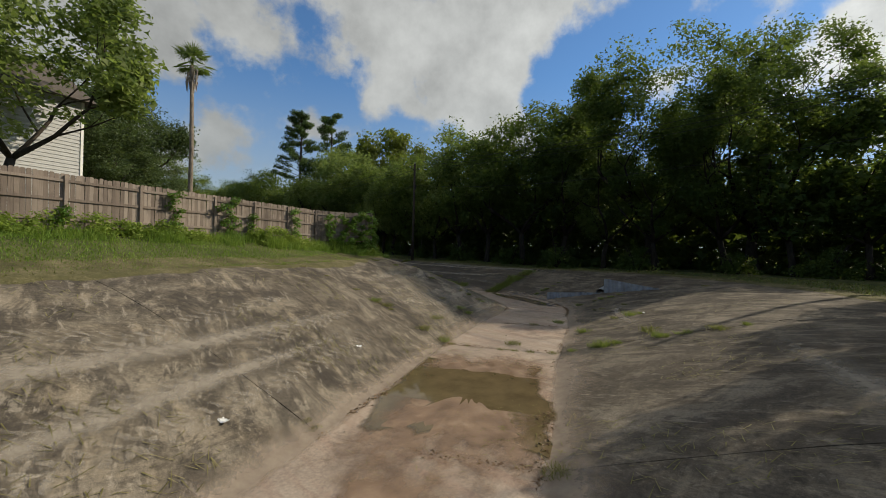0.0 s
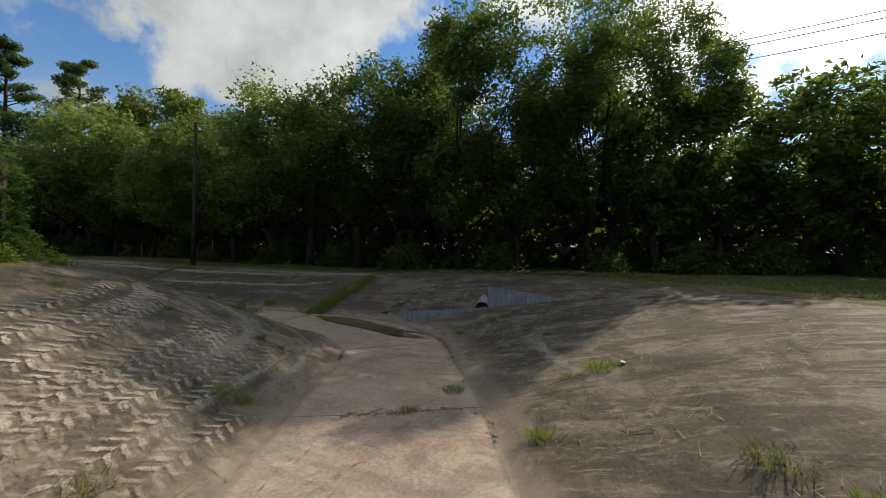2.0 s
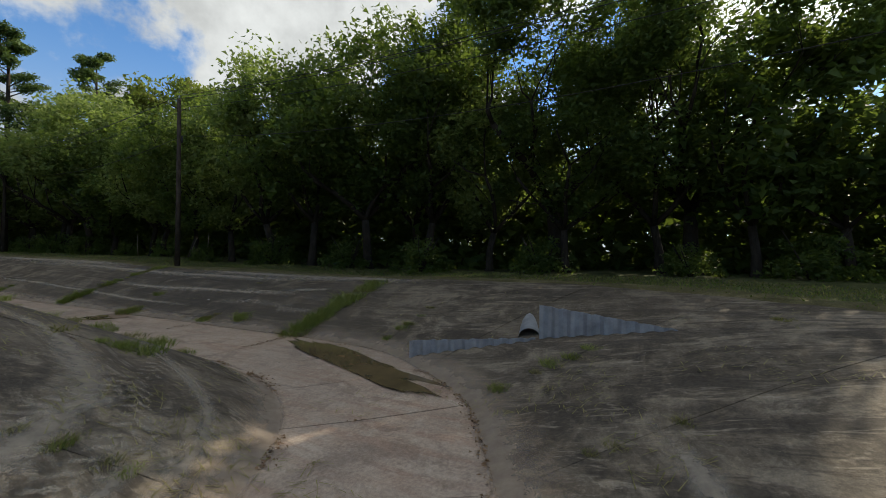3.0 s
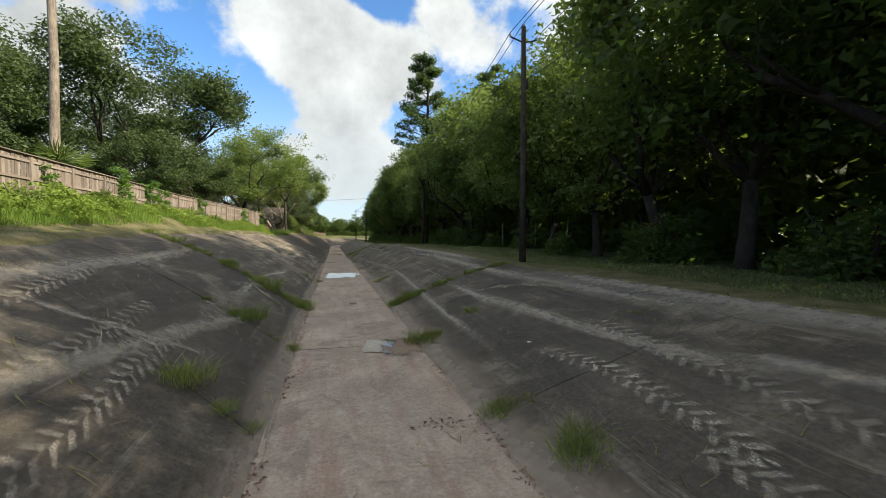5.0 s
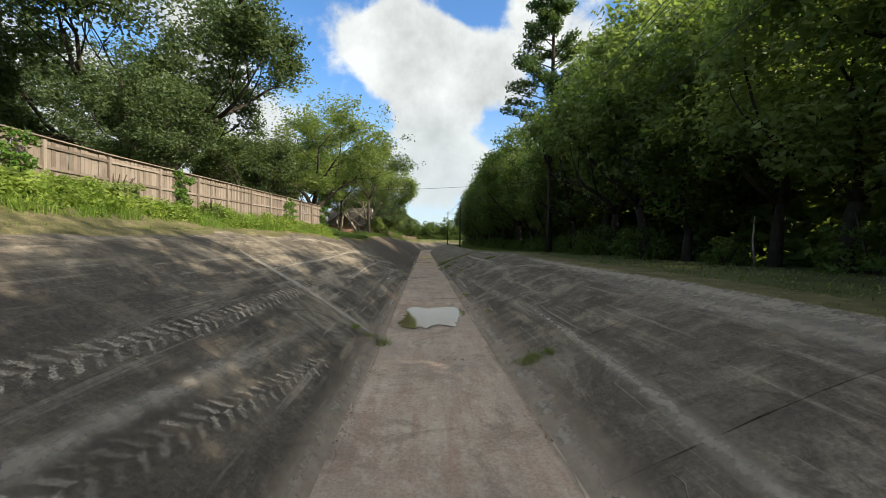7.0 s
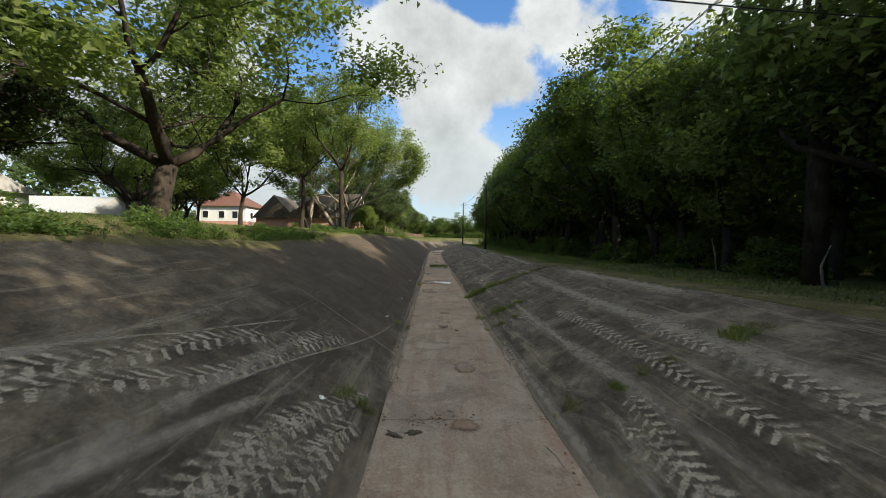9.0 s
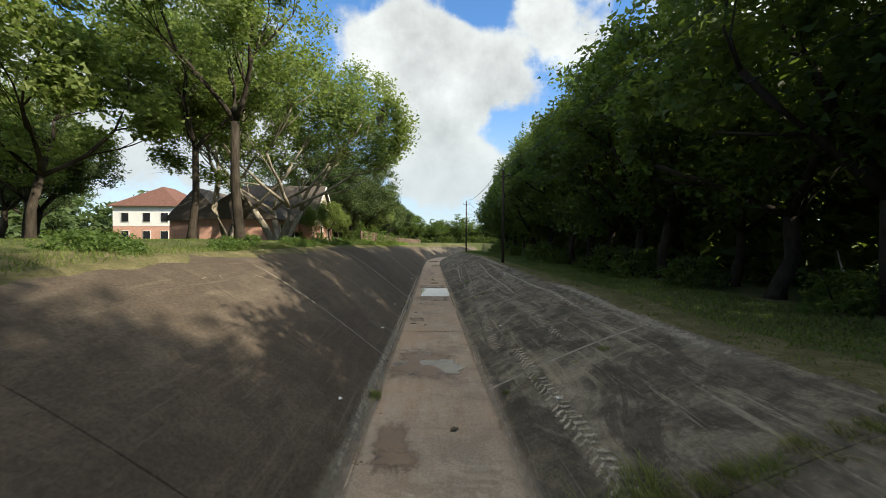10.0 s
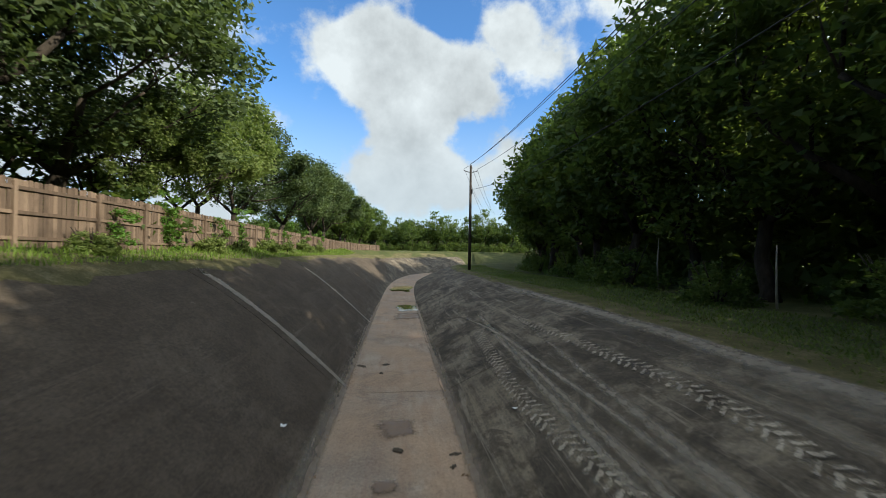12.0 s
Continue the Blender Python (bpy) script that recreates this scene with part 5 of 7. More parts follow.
def build_grass():
    rng = np.random.default_rng(11)
    # tall weeds at the foot of the fences, in drifts
    xy = np.concatenate([along(FENCE_A, 12000, rng, 0.1, 1.3), along(FENCE_B, 30000, rng, 0.1, 2.3)])
    xy = xy[patchy(xy, 0.5, -0.25, 2.0)]
    h = np.array([0.34 + 0.5 * noise.noise((x * 0.5, y * 0.5, 9.0)) + 0.25 * noise.noise((x * 1.7, y * 1.7, 4.0)) + (0.1 if y > 3.4 else 0.0) for x, y in xy])
    v, t = blades(rng, on_ground(xy), np.clip(h, 0.12, 0.8), 0.012, 0.95)
    stuff("tall_grass", v, t, M["grass"], "tall bright green weeds along the foot of the fences", "grass")
    xy = np.concatenate([along(FENCE_A, 900, rng, 0.1, 0.9), along(FENCE_B, 3400, rng, 0.1, 2.0)])
    xy = xy[patchy(xy, 0.45, -0.1, 7.0)]
    cen = on_ground(xy, 0.0)
    cen[:, 2] += rng.random(len(xy)) ** 1.5 * np.array([0.35 + 0.6 * max(0.0, noise.noise((x * 0.5, y * 0.5, 9.0)) + 0.3) for x, y in xy])
    v, t = leaf_cloud(rng, cen, 34, 0.3, 0.11)
    stuff("leafy_weeds", v, t, M["weed_leaf"], "broad-leaved bright green weeds below the fences", "weeds")
    # shorter turf between the fence and the bank
    xy = np.concatenate([along(FENCE_A, 26000, rng, 0.8, 4.2), along(FENCE_B, 20000, rng, 0.8, 3.0)])
    p = on_ground(xy)
    v, t = blades(rng, p, np.full(len(p), 0.13), 0.011, 0.8)
    stuff("turf", v, t, M["grass"], "short green turf between fence and bank", "grass")
    xy = along(FENCE_A + FENCE_B[1:], 12000, rng, 2.6, 4.8)
    v, t = blades(rng, on_ground(xy), np.full(len(xy), 0.12), 0.010, 1.2)
    stuff("dry_turf", v, t, M["grass_dry"], "dry straw-coloured clippings along the top of the bank", "grass")
    # lawn of the gardens
    line = [(-8.2, 128), (-8.4, 52)]
    xy = np.concatenate([along(line[::-1], 26000, rng, -7.5, -0.1), along(line[::-1], 9000, rng, -1.4, 0.3)])
    p = on_ground(xy)
    h = np.where(xy[:, 0] > -9.7, 0.24, 0.10)
    v, t = blades(rng, p, h, 0.012, 0.7)
    stuff("lawn", v, t, M["grass_mown_shaded"], "green lawn with ragged weeds at the edge of the bank", "grass")
    xy = along(line[::-1], 3600, rng, -2.2, 0.35)
    xy = xy[patchy(xy, 0.3, 0.1, 17.0)]
    cen = on_ground(xy, 0.0)
    cen[:, 2] += rng.random(len(xy)) ** 1.5 * 0.45
    v, t = leaf_cloud(rng, cen, 40, 0.26, 0.1)
    stuff("edge_weeds", v, t, M["leaf_oak"], "dark green weeds hanging over the edge of the bank", "weeds")
    line = [(-7.3, 126), (-7.1, 190)]
    xy = along(line, 12000, rng, -2.2, 0.2)
    v, t = blades(rng, on_ground(xy), np.full(len(xy), 0.26), 0.013, 0.6)
    stuff("bank_weeds", v, t, M["grass"], "green weeds between the cedar fence and the bank", "grass")
    # mown strip on the side of the woods
    xs = []
    for k in np.r_[rng.uniform(6, 33, 46000), rng.uniform(22.5, 30, 34000)]:
        s = station(k)
        o = rng.random() ** 0.8 * 6.5
        d = np.array([s[7] - s[2], s[8] - s[3]])
        d /= np.linalg.norm(d)
        xs.append((s[7] + d[0] * o, s[8] + d[1] * o))
    xy = np.array(xs)
    dry = rng.random(len(xy)) < np.interp(xy[:, 1], [40, 95], [0.72, 0.15])
    v, t = blades(rng, on_ground(xy[~dry]), np.full((~dry).sum(), 0.15), 0.022, 0.9)
    stuff("mown_grass", v, t, M["grass_mown_shaded"], "short mown grass between the channel and the woods", "grass")
    v, t = blades(rng, on_ground(xy[dry]), np.full(dry.sum(), 0.11), 0.018, 1.3)
    stuff("mown_straw", v, t, M["grass_dry"], "dry mown stalks between the channel and the woods", "grass")


build_grass()


def tuft_mesh(seed, n, r, h, mat, lean):
    rng = np.random.default_rng(seed)
    a, q = rng.uniform(0, 6.28, n), rng.random(n) ** 0.7 * r
    base = np.stack([np.cos(a) * q, np.sin(a) * q, np.full(n, -0.03)], 1)
    v, t = blades(rng, base, np.full(n, h), 0.006, lean)
    # blades lean away from the middle
    v = v.reshape(-1, 5, 3)
    outw = base / (np.linalg.norm(base[:, :2], axis=1)[:, None] + 0.05)
    v[:, 4, :2] += outw[:, :2] * h * 0.45
    v[:, 2:4, :2] += outw[:, None, :2] * h * 0.15
    return tri_mesh("blades", v.reshape(-1, 3), t, mat)


TUFT_GREEN = [tuft_mesh(i, 210, 0.34, 0.24, M["weed"], 1.3) for i in range(4)]
TUFT_DRY = [tuft_mesh(10 + i, 170, 0.36, 0.17, M["grass_dry"], 1.7) for i in range(3)]


def tuft(p, scale, green, turn, flat=1.0):
    me = rnd.choice(TUFT_GREEN if green else TUFT_DRY)
    ob = new("weed_tuft", me)
    ob.matrix_basis = pose(p.x, p.y, p.z, 0, 0, turn)
    ob.scale = (scale, scale, scale * flat)
    return tagged(ob, "clump of green weeds growing in a joint of the concrete" if green else "clump of dry straw-coloured weeds in a joint of the concrete", "weeds", "weed clumps in the joints")


def weed_line(band, k, u0, u1, n, size, green, jitter=0.014):
    """Clumps along a joint, thick in places and almost bare in others."""
    for i in range(n):
        u = min(max(u0 + (u1 - u0) * (i + rnd.uniform(-0.5, 1.5)) / n, 0.0), 1.0)
        p = surf(k + rnd.uniform(-jitter, jitter), band, u)
        lush = noise.noise((p.x * 0.9, p.y * 0.9, 14.0))
        if lush < -0.3:
            continue
        tuft(p, size * (0.85 + 0.8 * lush) * rnd.uniform(0.55, 1.3), rnd.random() < green * 0.85, rnd.uniform(0, 360), rnd.uniform(0.6, 1.0))


for band, k, u0, u1, n, size, green in (
    ("left", 8, 0.0, 0.5, 9, 0.9, 0.35), ("left", 8, 0.5, 1.0, 5, 0.9, 0.3), ("right", 8, 0.02, 0.5, 12, 0.9, 0.65), ("bed", 8, 0.05, 0.95, 7, 0.5, 0.2),
    ("left", 6, 0.0, 0.06, 2, 0.7, 0.4), ("right", 6, 0.0, 0.05, 2, 0.7, 0.5), ("right", 9, 0.02, 0.3, 6, 0.9, 0.7), ("left", 9, 0.05, 0.3, 3, 0.9, 0.7),
    ("left", 12, 0.25, 0.5, 5, 1.0, 0.7), ("left", 10, 0.15, 0.35, 5, 0.9, 0.6), ("right", 10, 0.1, 0.3, 3, 0.7, 0.6), ("right", 11, 0.05, 0.4, 6, 0.8, 0.8), ("right", 13, 0.1, 0.45, 6, 0.9, 0.8),
    ("right", 14, 0.0, 0.55, 26, 1.75, 1.15), ("right", 14, 0.65, 0.8, 5, 1.5, 1.1), ("left", 14, 0.0, 0.28, 8, 1.25, 0.55), ("left", 14, 0.3, 0.7, 4, 0.9, 0.5),
    ("right", 15, 0.0, 0.2, 4, 0.9, 0.6), ("left", 15, 0.0, 0.3, 6, 0.95, 0.5), ("right", 16, 0.0, 0.26, 12, 1.5, 1.0), ("left", 16, 0.0, 0.12, 4, 0.95, 0.35), ("left", 16, 0.25, 0.45, 5, 1.0, 0.45),
    ("right", 17, 0.0, 0.3, 14, 1.5, 0.95), ("right", 17, 0.3, 1.0, 18, 1.0, 0.6), ("left", 17, 0.0, 0.3, 16, 1.5, 0.8), ("left", 17, 0.3, 1.0, 22, 1.1, 1.1),
    ("right", 18, 0.0, 0.2, 4, 1.0, 0.75), ("left", 18, 0.0, 0.12, 4, 1.1, 0.6), ("left", 19, 0.0, 0.08, 2, 0.9, 0.8), ("right", 19, 0.0, 0.08, 2, 0.9, 0.5),
    ("left", 20, 0.0, 0.14, 4, 0.9, 0.6), ("right", 20, 0.0, 0.85, 14, 0.8, 0.5), ("left", 21, 0.0, 0.08, 2, 0.7, 0.5), ("right", 21, 0.0, 0.2, 5, 0.7, 0.6),
    ("left", 22, 0.0, 0.1, 3, 0.9, 0.7), ("right", 22.03, 0.0, 0.45, 16, 1.3, 0.9), ("right", 22.03, 0.4, 1.0, 14, 0.8, 0.5), ("right", 21.25, 0.0, 0.3, 7, 1.0, 0.8), ("left", 23, 0.0, 0.08, 3, 1.0, 0.8), ("right", 23, 0.1, 0.7, 6, 0.6, 0.4),
    ("right", 25, 0.05, 0.45, 6, 0.8, 0.6), ("left", 25, 0.0, 0.05, 2, 0.7, 0.6), ("right", 26, 0.1, 0.5, 5, 0.7, 0.5), ("bed", 26.6, 0.5, 0.6, 3, 0.6, 0.4), ("bed", 27, 0.45, 0.6, 3, 0.55, 0.6),
):
    weed_line(band, k, u0, u1, n, size, green)
for x, y, sz, gr in ((-12.7, -11.9, 0.9, 0.3), (-8.4, -10.2, 0.7, 0.2), (-6.9, -10.7, 0.8, 0.3), (0.2, 20.0, 0.5, 0.1)):
    tuft(Vector((x, y, 0.0)), sz, rnd.random() < gr, 30)
for band, k, u, sz, gr in (("left", 16.08, 0.22, 1.9, 1.0), ("left", 16.12, 0.2, 1.3, 0.0), ("left", 15.01, 0.22, 1.5, 1.0), ("left", 15.04, 0.2, 1.3, 0.0), ("right", 16.12, 0.32, 1.0, 1.0), ("right", 14.67, 0.1, 1.3, 1.0), ("right", 14.72, 0.14, 1.1, 1.0),
                          ("right", 8.61, 0.06, 0.9, 1.0), ("right", 8.2, 0.27, 1.3, 0.0), ("left", 8.36, 0.18, 1.1, 0.0), ("right", 7.98, 0.13, 1.1, 1.0), ("right", 22.11, 0.3, 1.3, 1.0), ("right", 22.08, 0.24, 1.0, 1.0)):
    tuft(surf(k, band, u), sz, gr > 0.5, 40 * k)
for i in range(12):
    k, band = rnd.uniform(7, 27), rnd.choice(("left", "right"))
    tuft(surf(k, band, rnd.uniform(0.1, 0.95)), rnd.uniform(0.4, 0.8), rnd.random() < 0.4, rnd.uniform(0, 360), 0.8)


def vine(x, y, z, h, r, n, seed, label="leafy green vine climbing a fence post"):
    rng = np.random.default_rng(seed)
    cen = [(rng.uniform(-r, r), rng.uniform(-0.16, 0.02), h * (i + 0.5) / n + rng.uniform(-0.1, 0.1)) for i in range(n)]
    v, t = leaf_cloud(rng, cen, 60, 0.26, 0.12)
    ob = new("climbing_vine", tri_mesh("climbing_vine", v, t, M["vine"]))
    ob.matrix_basis = pose(x, y, z, 0, 0, 25)
    return tagged(ob, label, "vine", "vines on the fences")


def fence_at(points, f):
    pts = [Vector(p) for p in points]
    ln = [(b - a).length for a, b in zip(pts, pts[1:])]
    d = f * sum(ln)
    for a, b, l in zip(pts, pts[1:], ln):
        if d <= l:
            return a.lerp(b, d / l)
        d -= l
    return pts[-1]


for i, (f, h, r, n) in enumerate(((0.50, 0.9, 0.2, 5), (0.62, 1.9, 0.22, 9), (0.70, 1.8, 0.5, 14), (0.74, 1.3, 0.2, 6), (0.83, 1.9, 0.25, 9), (0.91, 2.0, 0.5, 16), (0.94, 2.2, 0.8, 26), (0.965, 2.4, 0.8, 28), (0.99, 2.7, 0.8, 32))):
    p = fence_at(FENCE_A, f)
    vine(p.x + 0.06, p.y - 0.12, ground_z(p.x, p.y)[0], h, r, n, 300 + i)
for i, (f, h, r, n) in enumerate(((0.012, 2.7, 0.9, 32), (0.05, 2.2, 0.8, 26), (0.1, 1.9, 0.6, 18), (0.22, 1.5, 0.25, 8), (0.33, 1.4, 0.2, 7), (0.44, 2.1, 0.42, 26), (0.5, 2.0, 0.4, 24), (0.53, 1.6, 0.5, 18), (0.66, 1.9, 0.36, 18), (0.88, 1.8, 0.3, 12), (0.86, 1.6, 0.3, 8), (0.995, 2.0, 0.35, 14))):
    p = fence_at(FENCE_B, f)
    vine(p.x + 0.14, p.y, ground_z(p.x, p.y)[0] + 0.1, h, r, n, 330 + i)


for i, (f, sc) in enumerate(((0.16, 0.75), (0.21, 0.6), (0.28, 0.55), (0.37, 0.7), (0.42, 0.6), (0.5, 0.7), (0.58, 0.75), (0.68, 0.6), (0.8, 0.6))):
    p = fence_at(FENCE_B, f)
    plant("weed_bush", SHRUB[i % 2], p.x + 0.75, p.y, "bushy bright green weed growing against the fence", "weeds", "bushy weeds along the fence", sc, 70 * i)


FENCE_C = [(-9.9, 125.5), (-9.3, 136.0), (-9.3, 150.0), (-9.0, 185.0)]
for i, (f, h, r, n) in enumerate(((0.03, 1.6, 0.4, 14), (0.1, 1.9, 0.5, 18), (0.19, 1.4, 0.5, 12), (0.24, 2.2, 0.35, 18), (0.31, 1.5, 0.6, 16), (0.37, 2.4, 0.4, 20), (0.45, 1.8, 0.5, 14), (0.52, 2.2, 0.5, 18), (0.62, 1.9, 0.6, 18), (0.75, 2.0, 0.6, 18))):
    p = fence_at(FENCE_C, f)
    vine(p.x + 0.14, p.y, ground_z(p.x, p.y)[0], h, r, n, 360 + i, "leafy green vine trailing over the cedar fence")
for i, (f, sc) in enumerate(((0.07, 0.5), (0.16, 0.6), (0.28, 0.7), (0.34, 0.5), (0.42, 0.8), (0.5, 0.6), (0.6, 0.9), (0.7, 0.7))):
    p = fence_at(FENCE_C, f)
    plant("weed_bush", SHRUB[i % 2], p.x + 0.6, p.y, "bushy green weed growing against the cedar fence", "weeds", "bushy weeds along the fence", sc, 50 * i)


# ---- palm ----
def fan_frond(rng, length, droop):
    """A fan leaf: a stalk and narrow pleated segments."""
    tip = Vector((length * 0.55, 0, length * 0.25 * droop))
    tubes = [tube([(0, 0, 0), tip * 0.6 + Vector((0, 0, 0.05)), tip], [0.03, 0.02, 0.012], 4)]
    verts, faces = tubes[0][0], tubes[0][1]
    for i in range(15):
        a = radians(-105 + 210 * i / 14)
        ln = length * 0.55 * rng.uniform(0.85, 1.1)
        d = Vector((math.cos(a), math.sin(a), 0.1 - 0.35 * abs(math.sin(a)) - 0.2 * (1 - droop)))
        s = Vector((-math.sin(a), math.cos(a), 0)) * 0.035
        o = len(verts)
        verts += [tip, tip + d * ln * 0.5 + s, tip + d * ln + Vector((0, 0, -0.12 * ln)), tip + d * ln * 0.5 - s]
        faces += [(o, o + 1, o + 2), (o, o + 2, o + 3)]
    return verts, faces


def palm(x, y, height, r, n, label):
    rng = np.random.default_rng(int(x * 10) % 97)
    z = ground_z(x, y)[0]
    ob = thing("palm_tree", pose(x, y, z), label, "palm tree")
    if height > 2:
        v, f = tube([(0, 0, -0.3), (0.1, 0, 0.5), (0.15, 0.05, height * 0.5), (0, 0, height)], [0.34, 0.25, 0.2, 0.17], 12)
        part_mesh("trunk", mesh_from("trunk", v, f, M["palm_bark"], True), ob)
        v, f = [], []
        for i in range(26):
            a, h0 = rng.uniform(0, 6.28), height - rng.uniform(0.1, 1.6)
            d = Vector((math.cos(a), math.sin(a), 0))
            vv, ff = tube([d * 0.16 + Vector((0, 0, h0)), d * 0.5 + Vector((0, 0, h0 - 0.3)), d * 0.42 + Vector((0, 0, h0 - 1.3))], [0.05, 0.07, 0.02], 4)
            o = len(v)
            v += vv
            f += [tuple(q + o for q in g) for g in ff]
        part_mesh("dead_skirt", mesh_from("dead_skirt", v, f, M["stick"]), ob, "hanging skirt of dead brown fronds")
    for i in range(n):
        el = rng.uniform(-25, 80)
        vv, ff = fan_frond(rng, r * rng.uniform(0.85, 1.1), 1.0 if el > 20 else 0.3)
        fr = part_mesh("frond", mesh_from("frond", vv, ff, M["palm_leaf"]), ob)
        fr.matrix_basis = Matrix.Translation((0, 0, height)) @ Matrix.Rotation(rng.uniform(0, 6.28), 4, "Z") @ Matrix.Rotation(-radians(el), 4, "Y")


palm(-15.3, 26.0, 16.9, 2.1, 30, "tall slender fan palm with a bare pale trunk behind the fence")
palm(-14.2, 24.5, 1.6, 2.0, 16, "low fan palm spreading behind the timber fence")

# ---- pale filled joints on the high bank ----
def bank_strip(name, k, band, u0, u1, width, mat, label, lift=0.006):
    n, rows, rim = 24, [], []
    for i in range(n + 1):
        u = u0 + (u1 - u0) * i / n
        p = surf(k, band, u)
        q = surf(k + 0.01, band, u)
        d = (q - p).normalized() * width * 0.8 * (1 + 0.35 * noise.noise((p.x * 2, p.y, 4)))
        for f in (-1, -0.45, 0.45, 1):
            rows.append(p + d * f + Vector((0, 0, lift)))
            rim.append((1 - abs(f)) * 1.8 * min(1.0, (n - i + 1) / 6))
    faces = [(4 * i + j, 4 * i + j + 1, 4 * i + j + 5, 4 * i + j + 4) for i in range(n) for j in range(3)]
    me = set_rim(mesh_from(name, rows, faces, mat, True), rim)
    if me.polygons[0].normal.z < 0:
        me.flip_normals()
    return tagged(new(name, me), label, "joint filling", "filled joints on the bank")


for k, w, u1 in ((18.04, 0.4, 0.8), (20.5, 0.06, 0.6), (23.45, 0.08, 0.9), (24.3, 0.05, 1.0), (25.28, 0.3, 1.0), (26.94, 0.26, 1.0), (28.05, 0.36, 1.0), (29.0, 0.4, 0.9)):
    bank_strip("filled_joint", k, "left", 0.0, u1, w, M["mortar"], "pale mortar-filled joint running up the concrete bank", 0.016)
bank_strip("filled_joint", 26.42, "left", 0.3, 1.0, 0.07, M["mortar"], "pale mortar-filled joint fading down the concrete bank", 0.016)
for k, w, u1 in ((23.09, 0.16, 0.98), (24.38, 0.14, 0.8), (25.11, 0.22, 0.9)):
    bank_strip("filled_joint", k, "right", 0.0, u1, w, M["mortar"], "pale silted joint running up the concrete bank", 0.016)


